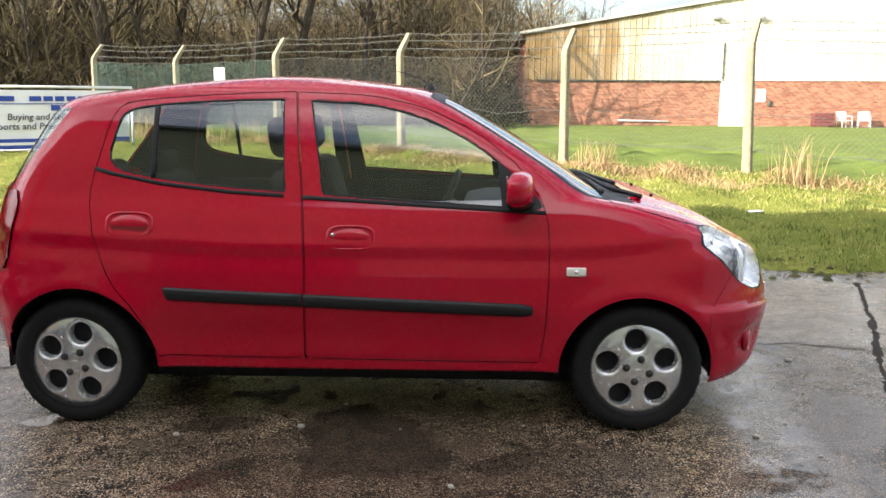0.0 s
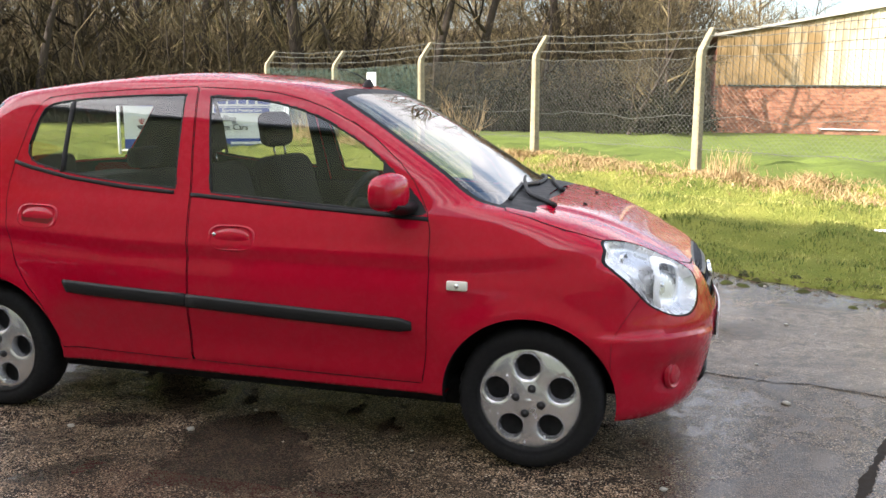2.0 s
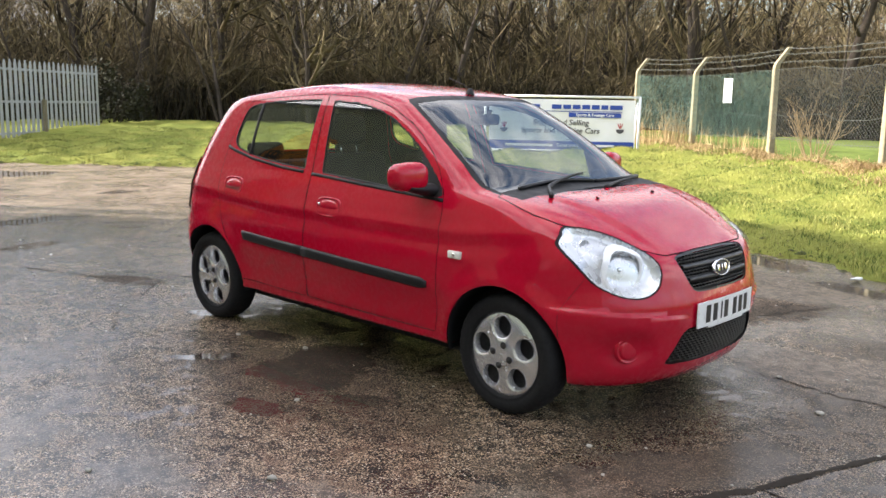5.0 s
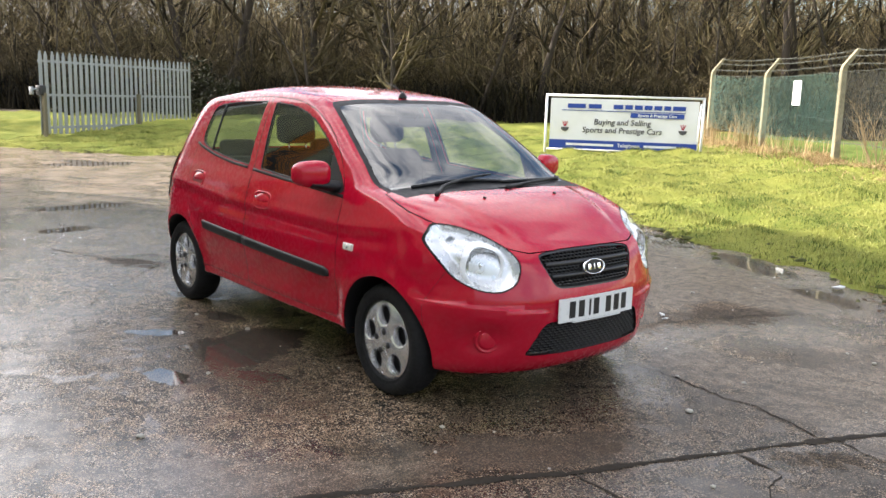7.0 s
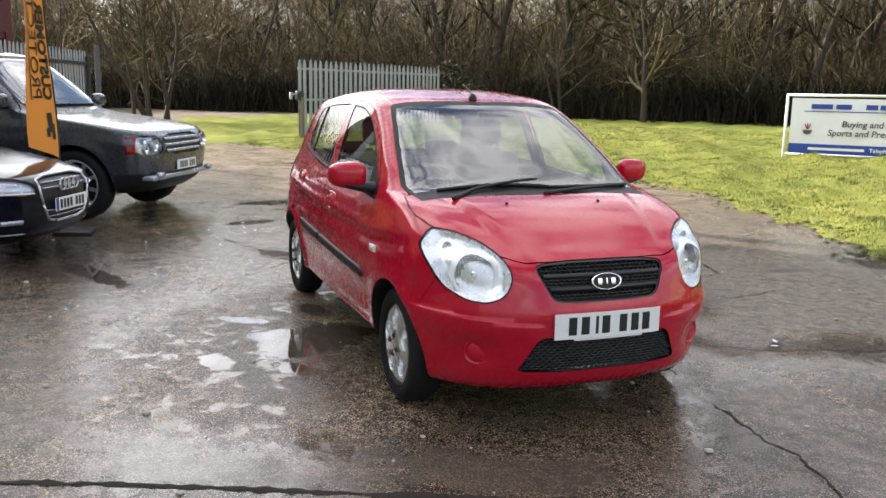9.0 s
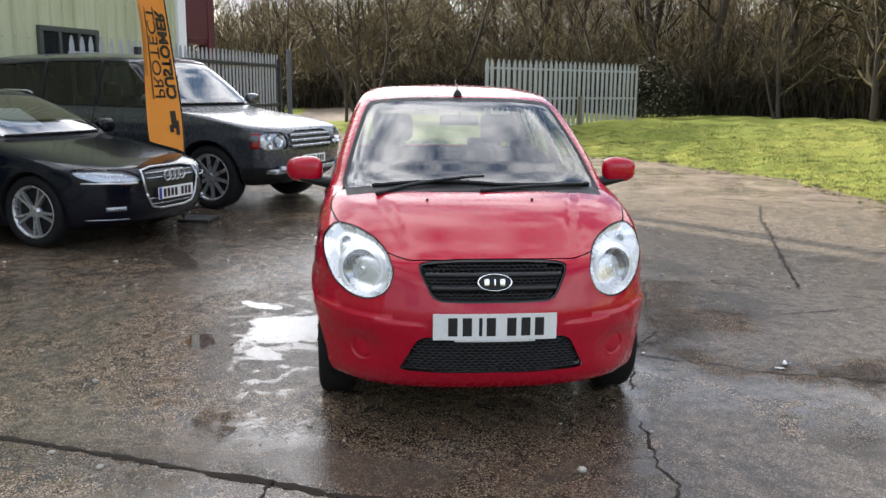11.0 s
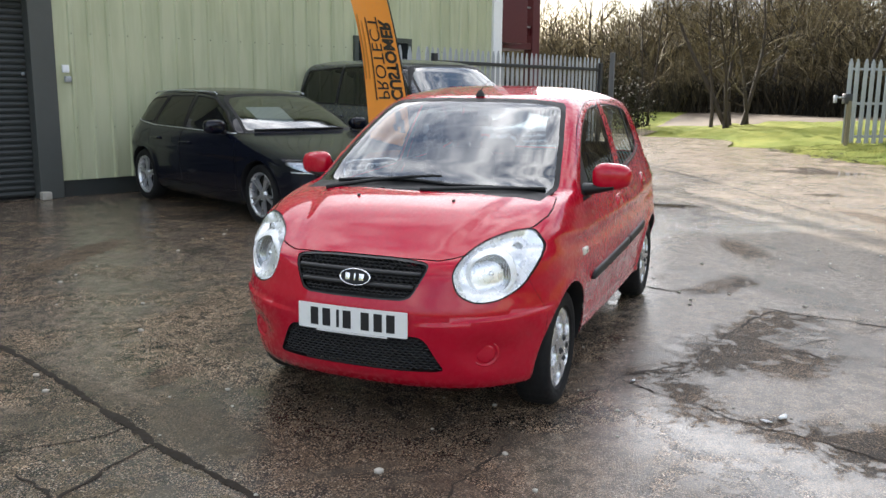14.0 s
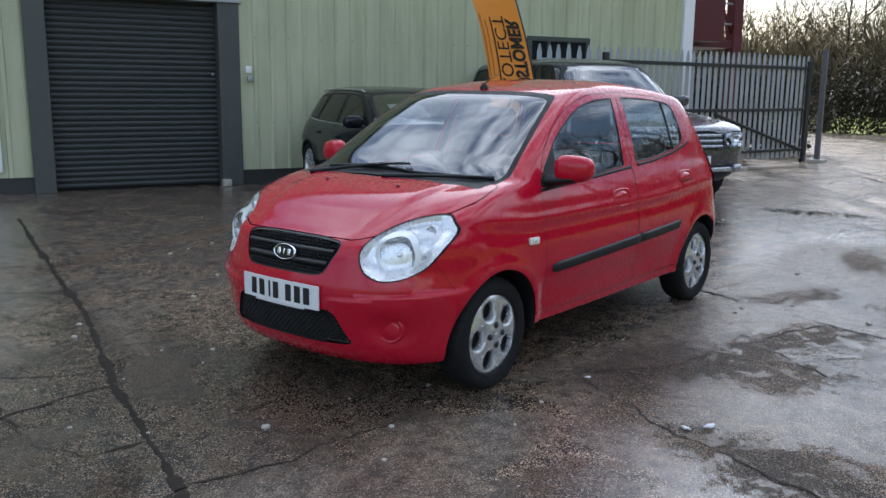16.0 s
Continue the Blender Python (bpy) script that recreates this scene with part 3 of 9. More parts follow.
cut(bm, lambda x, y, z: (x - 4.47) * 0.586 + (y - 7.05) * 0.81 - 0.2)
xs, ys, _ = coords(bm.verts)
for v, h in zip(bm.verts, land(xs, ys)):
    v.co.z = h
far = [f for f in bm.faces]
cxs, cys, czs = coords(far, True)
for f, x, y, z in zip(far, cxs, cys, czs):
    f.material_index = 1 if (z > 0.75 or (x < -28.5 and y > -3)) else 2 if (x - 4.47) * 0.586 + (y - 7.05) * 0.81 > 0.2 and x > -12 else 0
g = new("ground", mesh_of("ground", bm, [MAT["turf"], MAT["litter"], MAT["lawn"]]))
tagged(g, "bright winter grass round the yard with brown leaf litter under the wood", "ground", kind="structure")

bm = bmesh.new()
yx, yy_ = steps(-40, 30, -8, 6, 0.08), steps(-30, 14, -5, 6, 0.08)
grid = [[bm.verts.new((x, y, 0)) for y in yy_] for x in yx]
for i in range(len(yx) - 1):
    for j in range(len(yy_) - 1):
        bm.faces.new((grid[i][j], grid[i + 1][j], grid[i + 1][j + 1], grid[i][j + 1]))
sd = edge_sd(*coords(bm.verts)[:2])
bm.verts.ensure_lookup_table()
bmesh.ops.delete(bm, geom=[v for v, q in zip(list(bm.verts), sd) if q > 0.9], context="VERTS")
yard = tagged(new("yard", mesh_of("yard", bm, MAT["yard"])), "wet worn brown-grey concrete yard with cracks and puddles", "yard", kind="structure")

rng = random.Random(4)


def crack(pts, w, wander=0.03, name="crack"):
    """A dirt-filled crack: a jagged dark strip of changing width."""
    b = bmesh.new()
    line = dense([(*p, 0.0) for p in pts], 0.03)
    left, right, prev = [], [], 0.0
    for i, p in enumerate(line):
        a, c = line[max(0, i - 1)], line[min(len(line) - 1, i + 1)]
        dx, dy = c[0] - a[0], c[1] - a[1]
        L = math.hypot(dx, dy) or 1
        prev = prev * 0.8 + rng.uniform(-wander, wander) * 0.5
        ww = w * (0.35 + 0.9 * abs(noise.noise(Vector((p[0] * 3, p[1] * 3, w * 50))))) * rng.uniform(0.45, 1.55)
        # it closes to a hair line here and there
        ww *= 1.0 if w > 0.02 else 0.22 + 0.95 * min(1.0, max(0.0, 0.55 + 1.5 * noise.noise(Vector((p[0] * 2.1, p[1] * 2.1, 9 + w * 90)))))
        if i in (0, len(line) - 1):
            ww *= 0.2
        ox, oy = -dy / L, dx / L
        left.append(b.verts.new((p[0] + ox * (prev + ww), p[1] + oy * (prev + ww), 0.0025)))
        right.append(b.verts.new((p[0] + ox * (prev - ww), p[1] + oy * (prev - ww), 0.0025)))
    for i in range(len(left) - 1):
        b.faces.new((right[i], right[i + 1], left[i + 1], left[i]))
    return part(name, b, MAT["crack"], yard, smooth=False)


crack([(0.2, -6.2), (1.3, -3.27), (1.68, -2.18), (1.99, -1.44), (2.33, -0.68), (2.54, -0.13), (2.74, 0.42), (3.1, 1.35), (3.46, 2.35)], 0.032, 0.011, "joint_shade_line")
crack([(1.4, 0.76), (1.66, 0.66), (2.07, 0.64), (2.42, 0.60), (2.74, 0.53)], 0.008)
crack([(2.36, -0.66), (2.62, -0.69), (2.9, -0.64), (3.6, -0.75), (4.6, -0.6)], 0.016)
crack([(2.6, -1.35), (2.75, -1.0), (2.88, -0.66), (2.93, -0.25), (2.85, 0.0), (2.62, 0.05)], 0.010)
crack([(2.74, 0.53), (3.6, 0.4), (5.2, 0.3)], 0.012)
crack([(2.9, 0.9), (3.3, 0.55), (4.5, 1.3)], 0.010)
crack([(-3.6, -0.98), (-2.81, -0.71), (-2.55, -0.30), (-2.05, -0.12), (-1.2, 0.3)], 0.013)
crack([(-2.55, -0.30), (-2.2, -0.66), (-1.68, -1.18), (-1.3, -1.35)], 0.008)
crack([(-2.6, -1.9), (-2.2, -1.2), (-2.05, -0.75)], 0.009)
crack([(-1.5, 0.6), (-1.32, 1.15), (-1.06, 1.8), (-0.92, 2.3), (-0.62, 2.8), (-0.30, 3.3)], 0.013)
crack([(1.35, 0.75), (0.95, 0.88), (0.68, 0.95), (0.51, 1.10), (0.27, 1.28), (-0.17, 1.36), (-0.80, 1.52), (-1.10, 1.65)], 0.010)
crack([(0.73, 0.97), (0.88, 1.17), (0.93, 1.35), (1.05, 1.51), (1.13, 1.61), (1.18, 1.82), (1.26, 1.98), (1.34, 2.25), (1.7, 3.0)], 0.010)
crack([(-0.32, 1.61), (-0.21, 1.76), (-0.10, 1.91), (-0.02, 2.05), (-0.05, 2.24), (-0.2, 3.0)], 0.010)
crack([(-0.21, 1.76), (-0.53, 2.02), (-0.75, 2.21), (-0.92, 2.32)], 0.008)
crack([(0.61, 1.00), (0.51, 1.22), (0.34, 1.43), (0.30, 1.62)], 0.007)
crack([(2.22, -0.87), (2.40, -0.94), (2.52, -1.06), (2.85, -1.3)], 0.010)
crack([(-6.40, -0.6), (-6.41, -0.01), (-6.42, 0.49), (-6.2, 0.9)], 0.022)
crack([(-4.6, 0.8), (-5.02, 1.14), (-5.34, 1.42), (-5.31, 2.01), (-5.19, 2.29), (-5.00, 2.65), (-4.9, 3.4)], 0.018)
crack([(-7.2, 0.8), (-7.72, 1.26), (-8.30, 1.99), (-9.16, 2.63)], 0.016)
crack([(-7.41, 1.98), (-6.12, 2.21), (-5.43, 2.25)], 0.010)
crack([(-5.4, 4.6), (-4.36, 4.11), (-2.7, 3.47), (-1.62, 3.05), (-0.80, 2.74)], 0.026, 0.015, "joint_shade_line")
crack([(-7.5, -1.6), (-6.2, -0.3), (-5.4, 1.0), (-5.0, 2.6), (-4.4, 4.6)], 0.016)
crack([(-9.5, 0.5), (-7.6, 1.2), (-6.0, 2.3), (-4.2, 3.0)], 0.013)
# dark strip painted along the shadow's edge from the gate post
crack([(-13.9, -2.1), (-12.4, -1.1), (-10.7, -0.1), (-8.6, 1.0), (-6.6, 1.9)], 0.03, 0.02, "joint_shade_line")
crack([(-4.6, 0.2), (-3.9, 1.4), (-2.6, 2.2), (-1.7, 3.05)], 0.010)
crack([(-11.5, 1.5), (-9.2, 2.7), (-7.4, 4.0)], 0.010)
crack([(0.9, -3.4), (2.0, -4.2), (3.6, -5.0)], 0.012)
crack([(-0.6, -3.2), (0.5, -3.0), (1.25, -3.1)], 0.010)


# wetness of the yard: pools in hollows, damp along joints, painted shade by cars
POOLS = ((0.62, -1.10, 0.22, 0.12, 0.5), (0.35, -1.50, 0.24, 0.10, 0.2), (-0.45, -1.22, 0.26, 0.10, 0.9), (-0.6, -0.75, 0.26, 0.12, 0.2), (-12.1, 1.75, 0.50, 1.45, 0.26), (-6.25, 0.1, 0.28, 0.75, 0.2), (-4.6, -0.55, 0.18, 0.45, 0.4),
         (0.35, 4.0, 0.85, 0.24, -0.5), (1.35, 3.30, 0.55, 0.18, -0.4), (-0.9, 4.45, 0.6, 0.18, -0.4), (-2.2, -2.15, 0.7, 0.16, 0.4), (-1.3, -0.72, 0.22, 0.10, 0.4), (-8.5, 2.2, 0.2, 0.6, 0.3))
# spots at hatchback, nose and estate: shade and dark reflection put into the colour
DAMP_SHADES = ((2.3, 0.0, 1.3, 1.2, 0.2), (-4.2, -3.6, 2.6, 1.6, 1.1), (0.25, 1.25, 0.9, 0.35, -0.25), (1.25, 2.1, 0.7, 0.25, 0.9), (-0.5, 1.9, 0.8, 0.3, 0.3), (1.9, 1.6, 0.4, 0.3, 0.4), (0.3, -1.1, 1.3, 0.6, 0.1), (2.4, -0.5, 0.2, 2.2, -0.35), (-2.5, -0.4, 0.5, 0.25, 0.3), (-1.6, 1.9, 0.8, 0.3, 0.6), (0.0, 0.0, 1.7, 0.75, 0.0), (-3.0, -2.6, 1.6, 0.8, 0.4), (-5.5, -0.5, 1.0, 1.6, 0.2), (3.5, -0.6, 0.9, 0.6, 0.3), (2.7, 2.9, 1.0, 0.6, 0.4))


def bumps(spots, x, y):
    out = np.zeros(x.shape)
    for cx, cy, rx, ry, t in spots:
        c, s = math.cos(t), math.sin(t)
        u, w = (x - cx) * c + (y - cy) * s, -(x - cx) * s + (y - cy) * c
        out = np.maximum(out, np.clip(1.25 - np.hypot(u / rx, w / ry), 0, 1))
    return out


def areas(polys, x, y, soft):
    """1 inside any of the outlines, falling to 0 over soft metres across the border."""
    out = np.zeros(x.shape)
    for poly in polys:
        out = np.maximum(out, np.clip(0.62 - poly_sd(x, y, poly) / soft, 0, 1))
    return out


vx = np.array([v.co[:] for v in yard.data.vertices])
PX, PY = vx[:, 0], vx[:, 1]
# broken damp areas between the cracks beside the car
BROKEN = (((0.68, 0.96), (0.28, 1.26), (-0.17, 1.33), (-0.62, 1.45), (-1.08, 1.55), (-1.03, 1.80), (-0.91, 1.93), (-0.50, 1.68), (-0.28, 1.58), (-0.18, 1.74), (-0.16, 1.97), (0.10, 1.97), (0.30, 1.86), (0.38, 1.69), (0.17, 1.52), (0.42, 1.36)),
          ((0.66, 1.16), (0.66, 1.32), (0.95, 1.45), (1.23, 1.42), (1.21, 1.28), (0.93, 1.25)),
          ((1.06, 1.58), (1.03, 1.75), (1.04, 1.98), (0.91, 2.17), (0.94, 2.45), (1.40, 2.50), (1.48, 2.0), (1.34, 1.90), (1.26, 1.64)),
          ((-1.46, 1.05), (-2.14, 1.37), (-1.96, 1.50), (-1.50, 1.20)))
BLOTS = ((-3.4, 1.3, 0.8, 0.25, 0.3), (-6.2, 2.6, 1.2, 0.25, 0.4), (2.6, -2.2, 0.5, 0.22, 0.6), (3.1, -1.5, 0.45, 0.2, 0.2), (0.9, -3.6, 0.9, 0.22, 0.4), (-0.6, -4.0, 1.0, 0.22, 0.3), (2.9, 0.3, 0.3, 0.12, 0.9), (-2.6, -0.6, 0.4, 0.16, 0.4), (-5.0, -2.4, 1.2, 0.3, 0.4), (1.6, -1.2, 0.3, 0.12, 0.2))
PUDDLE = ((-0.25, -0.78), (-0.16, -0.60), (0.0, -0.53), (0.22, -0.70), (0.40, -0.95), (0.40, -1.22), (0.15, -1.17), (-0.14, -1.24), (-0.16, -0.92))
# aggregate lies bare under and beside the car and before the joint; slabs beside it keep their skin
BARE = ((-1.5, 0.6), (-1.4, -0.85), (-0.7, -1.55), (0.0, -1.95), (0.9, -2.1), (1.6, -1.15), (1.75, -0.5), (1.9, 0.3), (1.3, 0.7))
SKIN = (((1.8, -1.6), (2.3, -0.75), (2.7, 0.5), (3.3, 2.2), (2.4, 2.6), (1.5, 0.85), (1.95, 0.4), (1.85, -0.5)), ((0.9, 0.9), (1.6, 3.2), (-3.0, 4.6), (-6.0, 4.0), (-4.0, 0.6), (-1.4, 0.7)), ((2.9, 0.7), (3.6, 2.4), (7.0, 1.0), (5.0, -1.0), (2.8, -0.6)))
for nm, val in (("pool", np.maximum(bumps(POOLS, PX, PY), areas([PUDDLE], PX, PY, 0.22))), ("damp", bumps(DAMP_SHADES, PX, PY)), ("blot", np.maximum(bumps(BLOTS, PX, PY), areas(BROKEN, PX, PY, 0.30))), ("bare", areas([BARE], PX, PY, 0.5) - areas(SKIN, PX, PY, 0.5))):
    at_ = yard.data.attributes.new(nm, "FLOAT", "POINT")
    at_.data.foreach_set("value", val.astype(np.float32))
# concrete beyond the warehouse shade: sunlight put into a paler colour, with some drying
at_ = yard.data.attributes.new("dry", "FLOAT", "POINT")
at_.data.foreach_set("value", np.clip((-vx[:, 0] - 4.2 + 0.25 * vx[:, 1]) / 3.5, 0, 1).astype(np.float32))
# small stones on the yard
bm = bmesh.new()
for k in range(260):
    x, y = rng.uniform(-5, 5), rng.uniform(-4, 4)
    r = rng.choice((0.004, 0.006, 0.009, 0.014)) * rng.uniform(0.7, 1.3)
    vs_ = bmesh.ops.create_icosphere(bm, subdivisions=1, radius=r)["verts"]
    for v in vs_:
        v.co = Vector((v.co.x * rng.uniform(0.8, 1.4) + x, v.co.y * rng.uniform(0.8, 1.4) + y, v.co.z * 0.6 + r * 0.3))
grit = new("gravel", mesh_of("gravel", bm, MAT["concrete"]))
tagged(grit, "loose pale stones scattered over the wet yard", "gravel", kind="stuff")


def blades(name, count, place, h, w, mat, label, lean=0.5, seed=1):
    """Many bent blades as one mesh; place(r) gives x and y or None."""
    r = random.Random(seed)
    pts = []
    while len(pts) < count:
        p = place(r)
        if p:
            pts.append(p)
    a = np.array([p[:2] for p in pts])
    zz = land(a[:, 0], a[:, 1])
    co, fs = [], []
    for (x, y, *sc), z in zip(pts, zz):
        k = sc[0] if sc else 1.0
        t = r.uniform(0, 2 * math.pi)
        hh, ww, le = h * k * r.uniform(0.5, 1.3), w * r.uniform(0.7, 1.3), lean * r.uniform(0.1, 1.0)
        cx, sx = math.cos(t), math.sin(t)
        i = len(co)
        u = r.uniform(0, 2 * math.pi)
        lx, ly = math.cos(u) * le * hh, math.sin(u) * le * hh
        co += [(x - cx * ww, y - sx * ww, z - 0.01), (x + cx * ww, y + sx * ww, z - 0.01), (x + lx * 0.4 + cx * ww * 0.7, y + ly * 0.4 + sx * ww * 0.7, z + hh * 0.6), (x + lx * 0.4 - cx * ww * 0.7, y + ly * 0.4 - sx * ww * 0.7, z + hh * 0.6), (x + lx, y + ly, z + hh)]
        fs += [(i, i + 1, i + 2, i + 3), (i + 3, i + 2, i + 4)]
    me = bpy.data.meshes.new(name)
    me.from_pydata(co, [], fs)
    me.materials.append(mat)
    return tagged(new(name, me), label, "grass", kind="stuff")


def on_bank_fast(seed, n):
    r = np.random.RandomState(seed)
    x, y = r.uniform(-19, 8, n), r.uniform(-1, 15, n)
    d = edge_sd(x, y)
    keep = (d > 0.02) & (d < 10) & ((x - 4.47) * 0.586 + (y - 7.05) * 0.81 < 0.15) & (r.uniform(0, 1, n) < 1.0 / (1 + np.maximum(0, d) * 0.10))
    return list(zip(x[keep], y[keep]))


pool = on_bank_fast(3, 420000)
it = iter(pool)
blades("grass", len(pool) - 5, lambda r: (lambda p: (p[0], p[1], 0.55 + 1.5 * max(0, noise.noise(Vector((p[0] * 2.2, p[1] * 2.2, 0)))) + 0.5 * max(0, noise.noise(Vector((p[0] * 0.6, p[1] * 0.6, 5))))))(next(it)), 0.044, 0.0040, MAT["blade"], "short bright green winter grass in uneven tufts", 1.5, 2)


def along_fence(r):
    t = r.uniform(-1.6, 6.4)
    x, y = 4.47 - 2.5 * t, 7.05 + 1.81 * t
    o = r.gauss(-0.35, 0.42)
    x, y = x + 0.586 * o, y + 0.81 * o
    clump = noise.noise(Vector((x * 1.1, y * 1.1, 3)))
    if clump < -0.12 and r.random() < 0.85:
        return None
    return x, y, 0.5 + 1.3 * max(0, clump)


blades("dry_grass", 20000, along_fence, 0.11, 0.006, MAT["straw"], "straw-coloured dead grass along the fence", 2.2, 5)
for sx, sy, nn, hh in ((4.52, 6.55, 80, 0.55), (2.3, 8.2, 120, 0.35), (-6.3, 14.4, 220, 0.55), (-4.0, 12.7, 150, 0.45), (-8.4, 15.9, 260, 0.55)):
    blades("dry_tuft", nn, lambda r: (r.gauss(sx, 0.14 if sx > 0 else 0.5), r.gauss(sy, 0.12 if sx > 0 else 0.4)), hh, 0.005, MAT["straw"], "tall tuft of pale dead grass by the fence", 0.45, int(sx * 10) + 200)


# ragged muddy border of the grass: dead leaves and moss lying over the edge of the concrete
MAT["dead_leaf"] = leafy("dead_leaf", (0.025, 0.015, 0.008), (0.17, 0.10, 0.05))
MAT["moss"] = leafy("wet_moss", (0.030, 0.032, 0.010), (0.085, 0.095, 0.020))


def border(name, count, seed, lo, hi, size, mat, label, cat, dome=False):
    r = np.random.RandomState(seed)
    x, y = r.uniform(-19, 7, count * 9), r.uniform(-1, 8, count * 9)
    d = edge_sd(x, y) + 0.10 * r.normal(size=count * 9)
    keep = np.where((d > lo) & (d < hi) & (np.sin(x * 1.7 + y) + np.sin(x * 4.1) * 0.6 > r.uniform(-1.6, 0.8, count * 9)))[0][:count]
    z = np.maximum(land(x[keep], y[keep]), 0.003)
    co, fs = [], []
    for px, py, pz in zip(x[keep], y[keep], z):
        a, s, i = r.uniform(0, 6.28), size * r.uniform(0.5, 1.4), len(co)
        if dome:
            k = 7
            for q in range(k):
                t = a + 6.283 * q / k
                w = s * r.uniform(0.7, 1.3)
                co += [(px + math.cos(t) * w, py + math.sin(t) * w, pz - 0.004), (px + math.cos(t) * w * 0.55, py + math.sin(t) * w * 0.55, pz + s * r.uniform(0.18, 0.34))]
            co.append((px, py, pz + s * 0.4))
            for q in range(k):
                u, v = i + 2 * q, i + 2 * ((q + 1) % k)
                fs += [(u, v, v + 1, u + 1), (u + 1, v + 1, i + 2 * k)]
        else:
            c, sn, up = math.cos(a) * s, math.sin(a) * s, r.uniform(0.0, 0.5) * s
            co += [(px - c, py - sn, pz + 0.002), (px + sn * 0.5, py - c * 0.5, pz + 0.004 + up * 0.4), (px + c, py + sn, pz + 0.003 + up), (px - sn * 0.5, py + c * 0.5, pz + 0.004)]
            fs += [(i, i + 1, i + 2), (i, i + 2, i + 3)]
    me = bpy.data.meshes.new(name)
    me.from_pydata(co, [], fs)
    me.materials.append(MAT[mat])
    return tagged(new(name, me), label, cat, kind="stuff")


border("dead_leaves", 4200, 51, -0.38, 0.30, 0.024, "dead_leaf", "wet brown dead leaves and dirt along the grass edge", "leaves")
border("moss", 900, 52, -0.20, 0.22, 0.042, "moss", "low clumps of wet moss and soil at the grass edge", "moss", True)

# ---- the red hatchback: its outer surface ----
XF = pch([(.165, 1.70), (.20, 1.78), (.25, 1.82), (.32, 1.842), (.42, 1.855), (.52, 1.858), (.60, 1.84), (.68, 1.81), (.73, 1.775), (.77, 1.71), (.80, 1.645), (.85, 1.545), (.90, 1.43), (.94, 1.30), (.965, 1.17), (.98, 1.08), (1.0, 1.03), (1.1, .87), (1.2, .71), (1.3, .54), (1.38, .39), (1.42, .28), (1.45, .10), (1.47, -.08), (1.482, -.28)])
XR = pch([(.165, -1.50), (.20, -1.57), (.25, -1.62), (.40, -1.66), (.55, -1.672), (.62, -1.66), (.66, -1.635), (.75, -1.625), (.95, -1.585), (1.0, -1.565), (1.19, -1.46), (1.345, -1.35), (1.38, -1.29), (1.41, -1.12), (1.44, -.90), (1.465, -.62), (1.482, -.38)])
BW = pch([(.165, .68), (.20, .735), (.25, .755), (.30, .763), (.45, .785), (.55, .7965), (.65, .796), (.75, .787), (.85, .768), (.92, .745), (.98, .72), (1.1, .682), (1.2, .647), (1.3, .608), (1.38, .569), (1.42, .54), (1.45, .49), (1.466, .42), (1.477, .26), (1.482, .1)])
LF = pch([(.165, .5), (.30, .6), (.60, .62), (.75, .60), (.85, .50), (.95, .42), (1.0, .34), (1.1, .27), (1.3, .25), (1.42, .3), (1.46, .4), (1.482, .15)])
NF = pch([(.165, 2.6), (.60, 2.6), (.70, 2.9), (.78, 3.7), (.85, 4.5), (.92, 4.4), (1.0, 4.0), (1.05, 3.8), (1.35, 3.8), (1.45, 2.6), (1.482, 2.0)])
LR = pch([(.165, .4), (.6, .42), (1.0, .36), (1.35, .32), (1.45, .45), (1.482, .15)])
NR = pch([(.165, 3.2), (.9, 3.6), (1.3, 3.6), (1.45, 2.6), (1.482, 2.0)])


HATCH = dict(XF=XF, XR=XR, BW=BW, LF=LF, NF=NF, LR=LR, NR=NR, lo=0.165, hi=1.482, barrel=0.022)


def outline(z, T=HATCH, nf=64, ns=84, nr=44):
    """Half the plan outline at height z, from the nose's middle round the right flank to the tail's middle."""
    xf, xr, b, lf, lr, a, c = T["XF"](z), T["XR"](z), T["BW"](z), T["LF"](z), T["LR"](z), T["NF"](z), T["NR"](z)
    span = 0.46 * (xf - xr)
    lf, lr = min(lf, span), min(lr, span)
    pts = []
    for i in range(nf):
        p = math.pi / 2 * i / nf
        pts.append((xf - lf + lf * math.cos(p) ** (2 / a), b * math.sin(p) ** (2 / a)))
    for i in range(ns + 1):
        pts.append((xf - lf + (xr + lr - xf + lf) * i / ns, b))
    for i in range(1, nr + 1):
        p = math.pi / 2 * (1 - i / nr)
        pts.append((xr + lr - lr * max(0, math.cos(p)) ** (2 / c), b * max(0, math.sin(p)) ** (2 / c)))
    out = []
    for x, y in pts:
        out.append((x, y * (1 - T["barrel"] * (x / 1.2) ** 2)))
    return out


def body_grid(T, n):
    lo, hi = T["lo"], T["hi"]
    fine = [lo + (hi - lo) * i / 1200 for i in range(1201)]
    cum = [0.0]
    for u, w in zip(fine, fine[1:]):
        cum.append(cum[-1] + abs(w - u) + 0.75 * abs(T["XF"](w) - T["XF"](u)) + 0.8 * abs(T["BW"](w) - T["BW"](u)) + 0.3 * abs(T["XR"](w) - T["XR"](u)))
    return [float(np.interp(cum[-1] * i / n, cum, fine)) for i in range(n + 1)]


